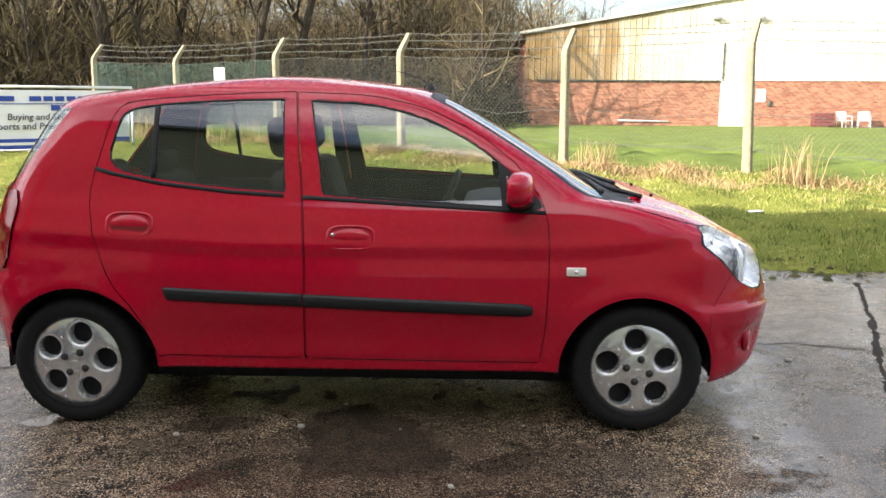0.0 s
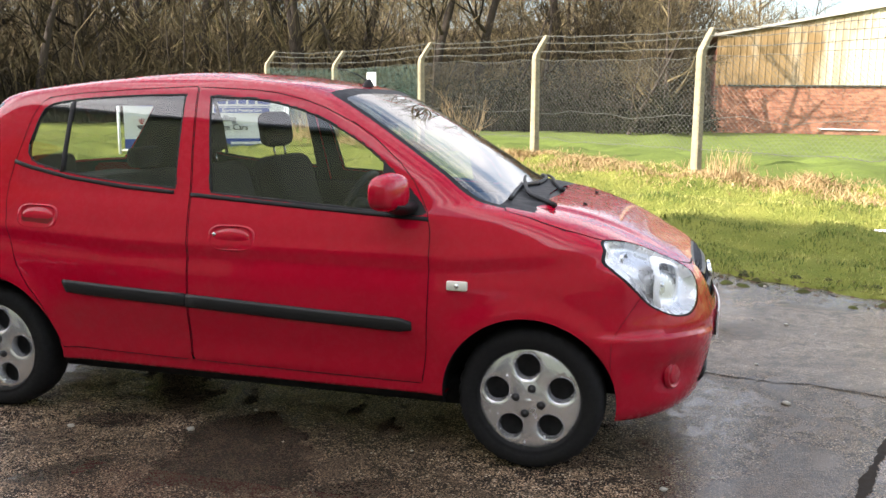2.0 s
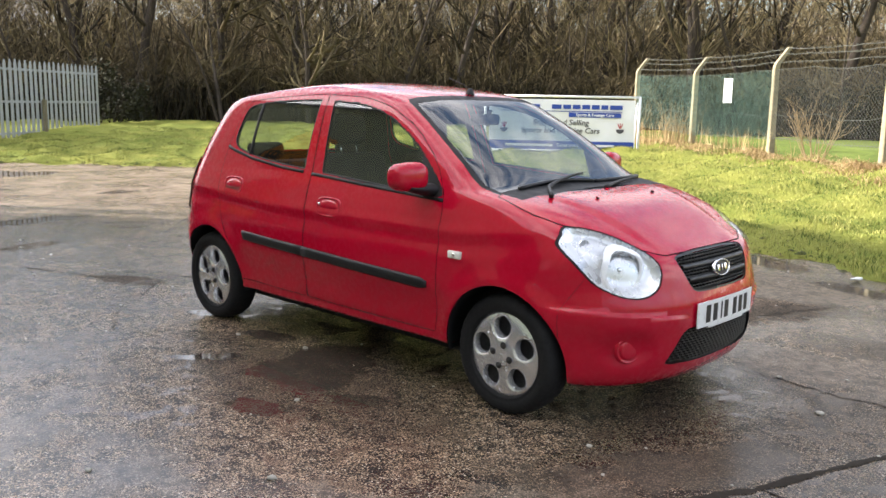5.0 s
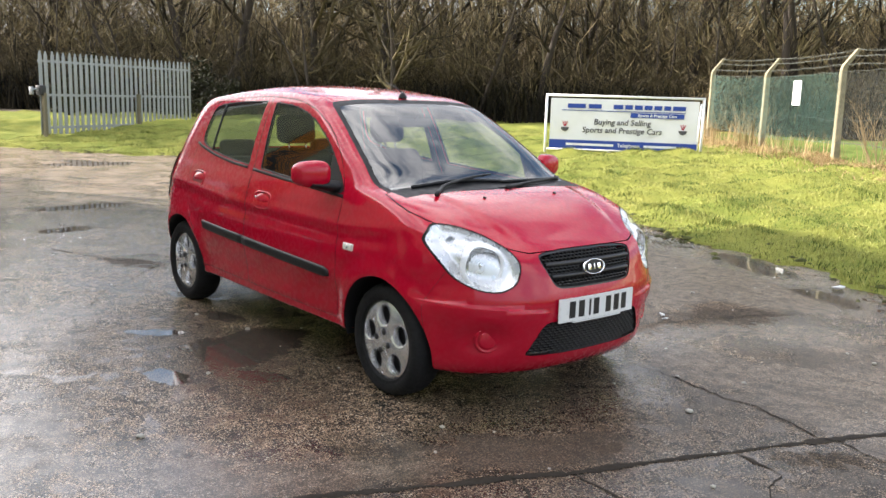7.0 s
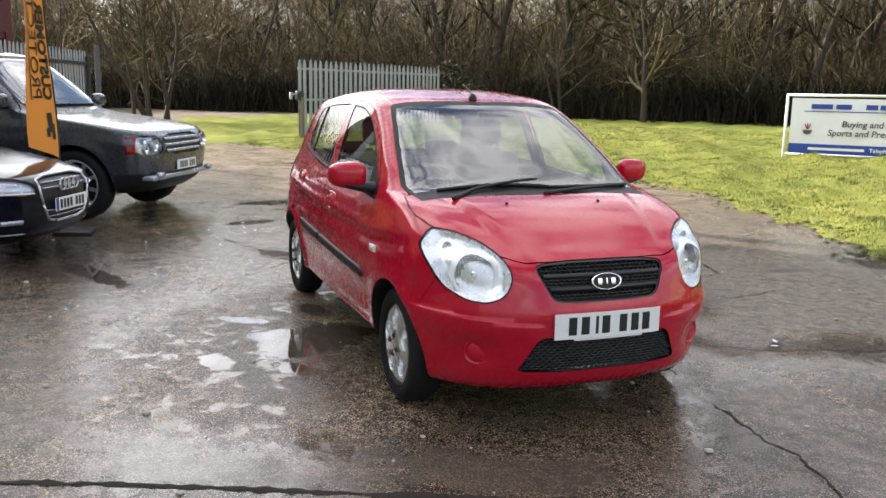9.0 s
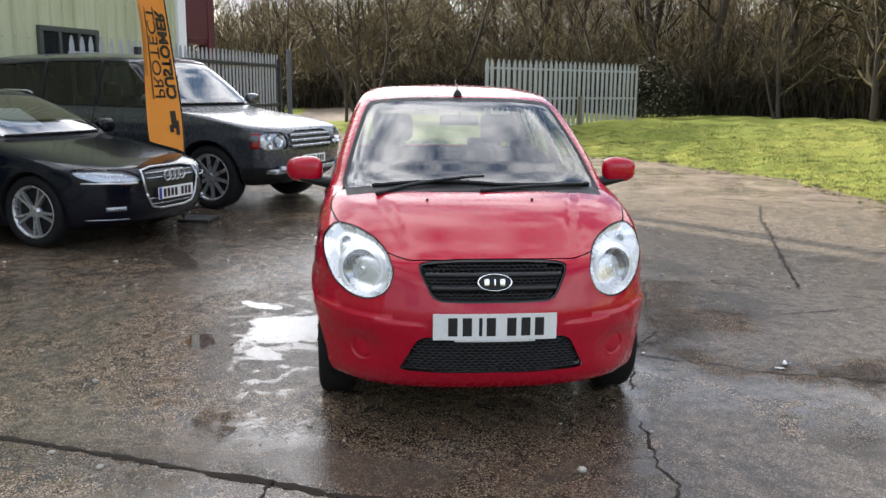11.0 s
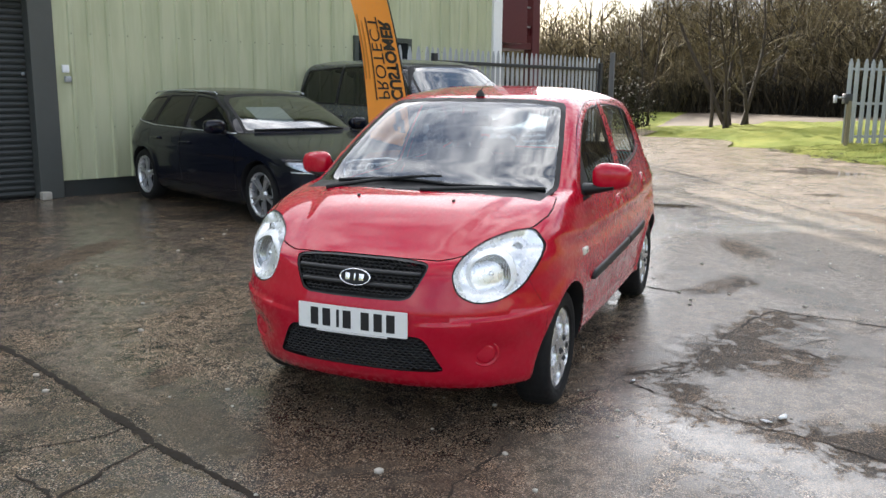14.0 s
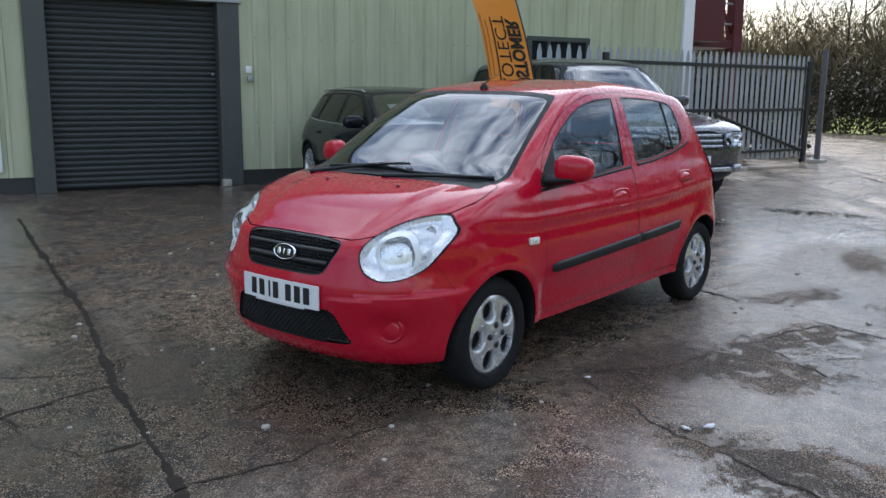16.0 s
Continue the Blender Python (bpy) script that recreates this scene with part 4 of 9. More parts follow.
def body_bmesh(T=HATCH, n=150, nf=64, ns=84, nr=44):
    bm = bmesh.new()
    rows = []
    for z in body_grid(T, n):
        o = outline(z, T, nf, ns, nr)
        right = [bm.verts.new((x, -y, z)) for x, y in o]
        left = [right[0]] + [bm.verts.new((x, y, z)) for x, y in o[1:-1]] + [right[-1]]
        rows.append((right, left))
    for (r0, l0), (r1, l1) in zip(rows, rows[1:]):
        for k in range(len(r0) - 1):
            bm.faces.new((r0[k], r1[k], r1[k + 1], r0[k + 1]))
            bm.faces.new((l0[k], l0[k + 1], l1[k + 1], l1[k]))
    r, l = rows[-1]
    bm.faces.new(r + l[-2:0:-1])
    bmesh.ops.recalc_face_normals(bm, faces=bm.faces)
    return bm


def side_y(x, z, T=HATCH):
    """Half width of a car body at x along and z up."""
    xf, xr, b = T["XF"](z), T["XR"](z), T["BW"](z)
    span = 0.46 * (xf - xr)
    lf, lr, nf, nr = min(span, T["LF"](z)), min(span, T["LR"](z)), T["NF"](z), T["NR"](z)
    k = 1 - T["barrel"] * (x / 1.2) ** 2
    if x > xf - lf:
        t = min(1.0, (x - xf + lf) / lf)
        b *= max(0.0, 1 - t ** nf) ** (1 / nf)
    if x < xr + lr:
        t = min(1.0, (xr + lr - x) / lr)
        b *= max(0.0, 1 - t ** nr) ** (1 / nr)
    return b * k


def front_x(y, z, T=HATCH):
    xf, b, lf, n = T["XF"](z), T["BW"](z), T["LF"](z), T["NF"](z)
    t = min(1.0, abs(y) / (b * (1 - T["barrel"] * (xf / 1.2) ** 2 * 0.87)))
    return xf - lf + lf * (1 - t ** n) ** (1 / n)


def ribbon(bm, pts, w, t, seg_side=1, offset=0.0, T=None):
    """A flat bar of width w and thickness t along points (x, z) of the flank; side -1 is the right."""
    rows = []
    n = len(pts)
    for i, (x, z) in enumerate(pts):
        a, b = pts[max(0, i - 1)], pts[min(n - 1, i + 1)]
        dx, dz = b[0] - a[0], b[1] - a[1]
        L = math.hypot(dx, dz)
        px, pz = -dz / L, dx / L
        ring = []
        for s, o in ((-0.5, -0.004), (-0.5, t * 0.6), (-0.3, t), (0.3, t), (0.5, t * 0.6), (0.5, -0.004)):
            X, Z = x + px * s * w, z + pz * s * w
            ring.append(bm.verts.new((X, seg_side * (side_y(X, Z, T or HATCH) + o + offset), Z)))
        rows.append(ring)
    for u, v in zip(rows, rows[1:]):
        for k in range(5):
            bm.faces.new((u[k], u[k + 1], v[k + 1], v[k]))
    bm.faces.new(rows[0])
    bm.faces.new(rows[-1][::-1])
    bmesh.ops.recalc_face_normals(bm, faces=bm.faces)



# ---- the red hatchback: panels ----
REAR_GLASS = rounded([(-1.04, 1.094), (-0.995, 1.30), (-0.945, 1.338), (-0.767, 1.360), (-0.529, 1.374), (-0.315, 1.379), (-0.299, 1.379), (-0.298, 1.365), (-0.281, 1.02), (-0.280, 1.001), (-0.295, 1.0), (-0.511, 1.012), (-0.796, 1.042)])
FRONT_GLASS = rounded([(-0.170, 1.373), (-0.188, 1.373), (-0.186, 1.355), (-0.126, 1.005), (-0.122, 0.988), (-0.105, 0.987), (0.189, 0.970), (0.735, 0.935), (0.790, 0.942), (0.657, 1.085), (0.483, 1.213), (0.273, 1.312), (0.061, 1.361)])
FRONT_DOOR = rounded([(-0.225, 1.4055), (-0.247, 1.406), (-0.245, 1.385), (-0.206, 0.988), (-0.189, 0.739), (-0.199, 0.33), (-0.2, 0.307), (-0.175, 0.307), (0.750, 0.298), (0.775, 0.298), (0.779, 0.32), (0.797, 0.45), (0.806, 0.70), (0.800, 0.925), (0.70, 1.095), (0.51, 1.245), (0.285, 1.348), (0.065, 1.394)], 1)
REAR_DOOR = rounded([(-0.275, 1.408), (-0.253, 1.408), (-0.251, 1.385), (-0.212, 0.988), (-0.195, 0.739), (-0.205, 0.33), (-0.206, 0.307), (-0.23, 0.307), (-0.80, 0.312), (-0.823, 0.312), (-0.832, 0.335), (-0.896, 0.50), (-1.008, 0.631), (-1.068, 0.797), (-1.101, 0.977), (-1.079, 1.091), (-1.030, 1.285), (-0.990, 1.352), (-0.863, 1.374), (-0.53, 1.397)], 1)
LAMP = rounded([(0.668, 0.866), (0.722, 0.81), (0.720, 0.745), (0.675, 0.645), (0.60, 0.595), (0.52, 0.587), (0.45, 0.62), (0.418, 0.70), (0.445, 0.775), (0.50, 0.822), (0.58, 0.855)])
GRILLE = eased([(-0.318, 0.735), (-0.25, 0.597), (-0.12, 0.593), (0.12, 0.593), (0.25, 0.597), (0.318, 0.735), (0.16, 0.746), (-0.16, 0.746)], 0.03)
LOWER = eased([(-0.318, 0.440), (-0.40, 0.286), (-0.2, 0.280), (0.2, 0.280), (0.40, 0.286), (0.318, 0.440)], 0.03)
SCREEN = rounded([(-0.662, 0.950), (-0.60, 1.17), (-0.525, 1.365), (-0.49, 1.392), (-0.28, 1.410), (0.28, 1.410), (0.49, 1.392), (0.525, 1.365), (0.60, 1.17), (0.662, 0.950), (0.45, 0.968), (0.2, 0.975), (-0.2, 0.975), (-0.45, 0.968)], 1)
BONNET = rounded([(1.02, 0.667), (1.25, 0.703), (1.43, 0.662), (1.60, 0.54), (1.70, 0.425), (1.745, 0.33), (1.75, -0.33), (1.70, -0.425), (1.60, -0.54), (1.43, -0.662), (1.25, -0.703), (1.02, -0.667), (1.16, -0.4), (1.19, 0.0), (1.16, 0.4)], 1)
TAIL = rounded([(-1.425, 1.005), (-1.40, 0.93), (-1.43, 0.80), (-1.455, 0.69), (-1.48, 0.66), (-1.80, 0.65), (-1.80, 1.01)], 1)
ARCHES = ((1.178, 0.266, 0.322), (-1.16, 0.270, 0.330))


def f_side(poly, off=0.0):
    return lambda x, y, z: poly_sd(x, z, poly) - off


def f_front(poly, off=0.0, least=0.1):
    return lambda x, y, z: np.where(x > least, poly_sd(y, z, poly), 9.0) - off


def f_lamp(off=0.0):
    return lambda x, y, z: np.where(x > 1.0, poly_sd(np.abs(y), z, LAMP), 9.0) - off


def f_bonnet(off=0.0):
    return lambda x, y, z: np.where(z > 0.66, poly_sd(x, y, BONNET), 9.0) - off


def f_back(x, y, z):
    return np.maximum(np.maximum(x + 1.462 - 0.80 * (z - 1.02), 1.02 - z), z - 1.335)


def f_tail(x, y, z):
    return np.where(np.abs(y) > 0.45, poly_sd(x, z, TAIL), 9.0)


def f_arch(x, y, z):
    return np.minimum(np.hypot(x - ARCHES[0][0], z - ARCHES[0][1]) - ARCHES[0][2], np.hypot(x - ARCHES[1][0], z - ARCHES[1][1]) - ARCHES[1][2])


def f_wing(x, y, z):
    """The joint between front wing and bumper: a slanting line from the lamp to the wheel arch."""
    return np.where((x > 1.3) & (z < 0.7) & (np.abs(y) > 0.60), (x - (1.475 + 0.62 * np.maximum(0, z - 0.525))), 9.0)


def crease_z(y):
    """Height of the bumper's crease, rising from the number plate towards the wheel arch."""
    return 0.492 + 0.045 * np.clip((y - 0.27) / 0.4, 0, 1)


def shaped(bm):
    """Creases, flared arches, the bumper's step and the bonnet's raised middle."""
    for v in bm.verts:
        x, y, z = v.co
        s = -1 if y < 0 else 1
        if abs(y) > 0.5 and z < 1.0:
            zc = 0.765 + 0.05 * max(0.0, (-0.5 - x)) if x < 0.9 else 0.765 + 0.10 * (x - 0.9)
            fade = max(0.0, min(1.0, (1.5 - x) / 0.4)) * max(0.0, min(1.0, (x + 1.6) / 0.3))
            d = -0.006 * math.exp(-((z - zc + 0.035) / 0.04) ** 2) * fade
            d += 0.006 * math.exp(-((z - zc - 0.025) / 0.03) ** 2) * fade
            for ax, az, ar in ARCHES:
                r = math.hypot(x - ax, z - az)
                if z > 0.2:
                    d += 0.013 * math.exp(-((r - ar - 0.012) / 0.045) ** 2)
            if -0.84 < x < 0.85 and z < 0.34:
                d -= 0.007 * math.exp(-((z - 0.29) / 0.012) ** 2)
            if -0.84 < x < 0.85:
                d -= 0.008 * math.exp(-((z - 0.40) / 0.07) ** 2)
            # the sill turns in under the doors
            if -0.90 < x < 0.90 and z < 0.258:
                d -= 0.25 * (0.258 - z)
                v.co.z = 0.258 - 0.06 * (0.258 - z)
            v.co.y += s * d
        if x > 1.35 and z < 0.62:
            k = max(0.0, min(1.0, (abs(y) - 0.27) / 0.10)) * max(0.0, min(1.0, (x - 1.40) / 0.1))
            st = max(0.0, min(1.0, (crease_z(abs(y)) - z) / 0.008)) * max(0.0, min(1.0, (z - 0.40) / 0.07))
            out = Vector((0.75, s * 0.66, 0)) if abs(y) > 0.5 else Vector((0.95, s * 0.3, 0))
            v.co += out * (0.011 * k * st)
            # shallow dish round the fog lamp cover
            r = math.hypot((abs(y) - 0.558) / 0.10, (z - 0.365) / 0.075)
            if r < 1.5:
                v.co -= out * 0.016 * math.exp(-(r * 1.1) ** 4)
        if x > 0.95 and z > 0.70 and abs(y) < 0.66:
            edge = 0.50 - 0.16 * (x - 1.1) / 0.65
            v.co.z += 0.010 * max(0.0, min(1.0, (edge - abs(y)) / 0.05 + 0.5)) * max(0.0, min(1.0, (1.74 - x) / 0.2)) * max(0.0, min(1.0, (x - 1.05) / 0.15))


car = thing("hatchback", Matrix(), "small glossy red five-door hatchback parked on the wet yard", "car")
bm = body_bmesh()
for off in (0.0, 0.008):
    cut(bm, lambda x, y, z: np.where((x > 1.3) & (np.abs(y) > 0.2) & (z < 0.62), z - crease_z(np.abs(y)) + off, 9.0))
shaped(bm)
GAP = 0.0017
for fn in (f_arch, f_side(REAR_GLASS), f_side(FRONT_GLASS), f_side(FRONT_DOOR, GAP), f_side(FRONT_DOOR, -GAP), f_side(REAR_DOOR, GAP), f_side(REAR_DOOR, -GAP),
           f_lamp(0.006), f_lamp(0.0), f_front(GRILLE, 0.0, 1.0), f_front(GRILLE, 0.008, 1.0), f_front(LOWER, 0.0, 1.0), f_front(SCREEN), f_front(SCREEN, -0.022),
           f_bonnet(0.0), f_bonnet(-0.006), f_back, f_tail, lambda x, y, z: f_wing(x, y, z) - 0.001, lambda x, y, z: f_wing(x, y, z) + 0.001,
           lambda x, y, z: np.where((x > 0.3) & (z > 0.9), x - 0.615 + (z - 0.935) * 0.12, 9.0)):
    cut(bm, fn)
bm.normal_update()
NOR = {v: v.normal.copy() for v in bm.verts}
faces = list(bm.faces)
cx, cy, cz = coords(faces, True)
tests = {}
tests["arch"] = f_arch(cx, cy, cz) < 0
tests["rear_glass"] = f_side(REAR_GLASS)(cx, cy, cz) < 0
tests["front_glass"] = f_side(FRONT_GLASS)(cx, cy, cz) < 0
fd, rd = f_side(FRONT_DOOR)(cx, cy, cz), f_side(REAR_DOOR)(cx, cy, cz)
tests["gap"] = (np.abs(fd) < GAP) | ((np.abs(rd) < GAP))
tests["front_door"], tests["rear_door"] = fd < 0, rd < 0
lm = f_lamp()(cx, cy, cz)
tests["lamp"], tests["lamp_gap"] = lm < 0, lm < 0.006
gr = f_front(GRILLE, 0, 1.0)(cx, cy, cz)
tests["grille"], tests["grille_rim"] = gr < 0, gr < 0.008
tests["lower"] = f_front(LOWER, 0, 1.0)(cx, cy, cz) < 0
sc = f_front(SCREEN)(cx, cy, cz)
tests["screen"], tests["screen_edge"] = sc < -0.022, sc < 0
bo = f_bonnet()(cx, cy, cz)
tests["bonnet_gap"], tests["bonnet"] = (bo < 0) & (bo > -0.006), bo < 0
tests["cowl"] = (cx > 0.9) & (cx < 1.25) & (cz > 0.935) & (np.abs(cy) < 0.645) & (bo > 0) & (sc > 0)
tests["backlight"] = f_back(cx, cy, cz) < 0
tests["tail"] = f_tail(cx, cy, cz) < 0
tests["wing_gap"] = np.abs(f_wing(cx, cy, cz)) < 0.001
groups = {k: [] for k in tests}
groups["shell"] = []
for i, f in enumerate(faces):
    for k in tests:
        if tests[k][i]:
            groups[k].append(f)
            break
    else:
        groups["shell"].append(f)
CEN = {f: f.calc_center_median() for f in faces}


def on(group, s):
    return [f for f in groups[group] if CEN[f].y * s > 0]


def one_piece(fs):
    """The largest run of faces that touch one another."""
    left, best = set(fs), []
    while left:
        todo, run = [left.pop()], []
        while todo:
            f = todo.pop()
            run.append(f)
            for e in f.edges:
                for q in e.link_faces:
                    if q in left:
                        left.discard(q)
                        todo.append(q)
        if len(run) > len(best):
            best = run
    return best


def sunk(bm, m, s, depth=0.010):
    """Keeps lamp innards behind the lens."""
    inv = m.inverted()
    for v in bm.verts:
        p = m @ v.co
        lim = front_x(p.y, p.z) - depth
        if p.x > lim:
            p.x = lim
            v.co = inv @ p
    return bm


MAT["seal"] = plain("black_seal", (0.008, 0.008, 0.009), 0.55, spec=0.3)
MAT["lining"] = plain("dark_grey_lining", (0.014, 0.014, 0.015), 0.85, vary=0.1, scale=60, spec=0.2)
MAT["headliner"] = plain("grey_headliner", (0.22, 0.21, 0.2), 0.9)
MAT["lamp_bowl"] = plain("lamp_silver", (0.86, 0.87, 0.88), 0.28, metal=0.6)
MAT["chrome"] = plain("bright_reflector", (0.90, 0.91, 0.93), 0.10, metal=1.0)
MAT["lamp_white"] = plain("bright_lamp_ring", (0.97, 0.97, 0.97), 0.30, metal=0.0, coat=0.6)
MAT["pressed_glass"] = plain("fluted_lamp_glass", (0.46, 0.47, 0.48), 0.14, metal=0.9)
MAT["joint_red"] = plain("shaded_joint_red", (0.12, 0.003, 0.006), 0.5)
MAT["tail_red"] = plain("red_lamp_plastic", (0.24, 0.003, 0.005), 0.15, coat=0.5, spec=0.2)
MAT["amber"] = plain("pale_lens", (0.75, 0.74, 0.66), 0.25)
MAT["seat"] = plain("charcoal_seat_cloth", (0.018, 0.019, 0.022), 0.9, vary=0.2, scale=150, bump=0.001, spec=0.2)
MAT["dash"] = plain("grey_dashboard", (0.075, 0.08, 0.09), 0.6, vary=0.1, scale=150)

body = panel("body_shell", groups["shell"], NOR, MAT["red"], car)
for s in (-1, 1):
    panel("wing_joint", on("wing_gap", s), NOR, MAT["joint_red"], body, shift=-0.002)
panel("bonnet_joint", one_piece(groups["bonnet_gap"]), NOR, MAT["seal"], body, shift=-0.004)
panel("cowl", one_piece(groups["cowl"]), NOR, MAT["black_plastic"], car, "black plastic cowl below the windscreen", shift=-0.006)
bonnet = panel("bonnet", groups["bonnet"], NOR, MAT["red"], car)
screen = panel("windscreen", groups["screen"], NOR, MAT["screen"], car, "clear raked windscreen reflecting clouds")
panel("windscreen_border", groups["screen_edge"], NOR, MAT["seal"], screen, "black painted glass border")
back = panel("rear_window", groups["backlight"], NOR, MAT["glass"], car)
inner = groups["shell"] + groups["bonnet"] + groups["front_door"] + groups["rear_door"] + groups["screen_edge"]
panel("interior_lining", [f for f in inner if CEN[f].z > 0.9 and -1.6 < CEN[f].x < 1.02], NOR, MAT["lining"], car, "dark grey inner trim", shift=-0.022, flip=True)
panel("roof_lining", [f for f in groups["shell"] if CEN[f].z > 1.40], NOR, MAT["headliner"], car, "pale grey cloth roof lining", shift=-0.03, flip=True)
BELT_R = [(-0.285, 0.986), (-0.511, 0.999), (-0.796, 1.029), (-1.0, 1.066), (-1.082, 1.088)]
BELT_F = [(0.79, 0.926), (0.579, 0.938), (0.189, 0.958), (-0.118, 0.975), (-0.208, 0.980)]


def door_handle(x, z, s, lock, parent):
    bmh = bmesh.new()
    rings = []
    for r, o in ((1.0, -0.004), (1.0, 0.003), (0.93, 0.006), (0.86, 0.004), (0.80, 0.0008)):
        ring = []
        for k in range(32):
            a = 2 * math.pi * k / 32
            c, sn = math.copysign(abs(math.cos(a)) ** 0.55, math.cos(a)), math.copysign(abs(math.sin(a)) ** 0.6, math.sin(a))
            X, Z = x + 0.100 * r * c, z + 0.050 * r * sn
            ring.append(bmh.verts.new((X, s * (side_y(X, Z) + o), Z)))
        rings.append(ring)
    for u, v in zip(rings, rings[1:]):
        for k in range(32):
            bmh.faces.new((u[k], u[(k + 1) % 32], v[(k + 1) % 32], v[k]))
    bmesh.ops.recalc_face_normals(bmh, faces=bmh.faces)
    h = part("handle", bmh, MAT["red"], parent)
    # flat patch on the surface; its dark red paints the recess's shade
    bmh = bmesh.new()
    pts = [(x + 0.080 * math.cos(math.pi + math.pi * k / 20), z - 0.002 + 0.038 * math.sin(math.pi + math.pi * k / 20)) for k in range(21)]
    low = [bmh.verts.new((p, s * (side_y(p, q) + 0.0025), q)) for p, q in pts]
    bmh.faces.new(low)
    part("handle_recess", bmh, MAT["dark_red"], h, "flat dark red half-moon painted as the shaded finger recess", smooth=False)
    bmh = bmesh.new()
    rows = []
    for i in range(15):
        t = i / 14
        X = x - 0.078 + 0.156 * t
        bow = math.sin(math.pi * t) ** 0.5
        Z0, Z1 = z - 0.004 - 0.005 * bow, z + 0.006 + 0.030 * bow
        ring = []
        for j in range(7):
            w = j / 6
            Z = Z0 + (Z1 - Z0) * w
            ring.append(bmh.verts.new((X, s * (side_y(X, Z) + 0.001 + 0.007 * bow * math.sin(math.pi * min(1, 0.12 + w * 0.88)) ** 0.7), Z)))
        rows.append(ring)
    for u, v in zip(rows, rows[1:]):
        for k in range(6):
            bmh.faces.new((u[k], u[k + 1], v[k + 1], v[k]))
    bmesh.ops.recalc_face_normals(bmh, faces=bmh.faces)
    part("handle_grip", bmh, MAT["red"], h)
    if lock:
        bmh = bmesh.new()
        lathe(bmh, [(0.0001, 0.006), (0.006, 0.006), (0.008, 0.0)], 14)
        part("lock", bmh, MAT["silver"], h, at=Matrix.Translation((x - 0.075 * (1 if True else 0), s * (side_y(x - 0.075, z + 0.012) + 0.003), z + 0.012)) @ Matrix.Scale(s, 4, (0, 1, 0)))


# darker copy of the body red, with shade put into the colour
MAT["dark_red"] = plain("shaded_red_paint", (0.16, 0.004, 0.006), 0.35)
for s in (-1, 1):
    fdoor = panel("front_door", on("front_door", s), NOR, MAT["red"], car)
    panel("door_seal", on("gap", s), NOR, MAT["seal"], body, shift=-0.006)
    fg = on("front_glass", s)
    panel("side_window", [f for f in fg if CEN[f].x < 0.615 - (CEN[f].z - 0.935) * 0.12], NOR, MAT["glass"], fdoor, shift=-0.003)
    panel("mirror_sail", [f for f in fg if CEN[f].x >= 0.615 - (CEN[f].z - 0.935) * 0.12], NOR, MAT["black_plastic"], fdoor, "black plastic triangle at the mirror", shift=0.001)
    rdoor = panel("rear_door", on("rear_door", s), NOR, MAT["red"], car)
    panel("side_window", on("rear_glass", s), NOR, MAT["glass"], rdoor, shift=-0.003)
    bm2 = bmesh.new()
    ribbon(bm2, dense([(-0.838, 1.345), (-0.834, 1.05)], 0.03), 0.020, 0.004, s)
    part("window_divider", bm2, MAT["seal"], rdoor, "black window divider bar")
    for pts, d in ((BELT_R, rdoor), (BELT_F, fdoor)):
        bm2 = bmesh.new()
        ribbon(bm2, dense(pts, 0.03), 0.015, 0.005, s)
        part("belt_strip", bm2, MAT["seal"], d, "thin black rubber belt strip")
    # black frame lines round the glass
    for poly, d in ((REAR_GLASS, rdoor), (FRONT_GLASS, fdoor)):
        bm2 = bmesh.new()
        loop = [p for p in poly + poly[:1]]
        ribbon(bm2, dense(loop, 0.03), 0.013, 0.001, s, -0.001)
        part("window_seal", bm2, MAT["seal"], d, "black rubber window seal")
    for pts, d in (([(-0.782, 0.584), (-0.76, 0.583), (-0.5, 0.573), (-0.2035, 0.564)], rdoor), ([(-0.199, 0.563), (0.2, 0.548), (0.70, 0.531), (0.742, 0.530)], fdoor)):
        bm2 = bmesh.new()
        ribbon(bm2, dense(pts, 0.05), 0.052, 0.014, s)
        # the strip's ends are cut on a slant and rounded
        for v in bm2.verts:
            if v.co.x < -0.75 and v.co.z < 0.578:
                v.co.x += 0.018
            elif v.co.x > 0.73:
                v.co.z = 0.528 + (v.co.z - 0.530) * 0.6
        part("rubbing_strip", bm2, MAT["black_plastic"], d, "black plastic rubbing strip")
    door_handle(-0.002, 0.822, s, s < 0, fdoor)
    door_handle(-0.920, 0.866, s, False, rdoor)
    # side repeater
    bm2 = bmesh.new()
    box(bm2, -0.040, 0.040, -0.010, 0.010, -0.018, 0.018, 0.007, 3)
    rp = part("side_repeater", bm2, MAT["amber"], car, "small pale side indicator lamp", at=Matrix.Translation((0.915, s * (side_y(0.915, 0.692) + 0.001), 0.692)))
    bm2 = bmesh.new()
    lathe(bm2, [(0.0001, 0.004), (0.008, 0.003), (0.010, 0.0)], 12)
    part("bulb", bm2, MAT["chrome"], rp, at=Matrix.Translation((0, s * 0.0085, 0)) @ Matrix.Scale(s, 4, (0, 1, 0)))
    # headlamp
    lf_ = on("lamp", s)
    lamp = panel("headlamp", lf_, NOR, MAT["clear"], car, "clear plastic headlamp lens", shift=0.001)
    panel("lamp_seal", on("lamp_gap", s), NOR, MAT["seal"], lamp, shift=-0.003)
    back_me = lift(lf_, NOR, 0.0)
    cen = Vector((1.60, s * 0.56, 0.71))
    for v in back_me.vertices:
        d = float(poly_sd(np.array([abs(v.co.y)]), np.array([v.co.z]), LAMP)[0])
        depth = min(0.055, max(0.0, -d) * 1.6)
        v.co += Vector((-0.85, -s * 0.52, 0)) * (depth + 0.004)
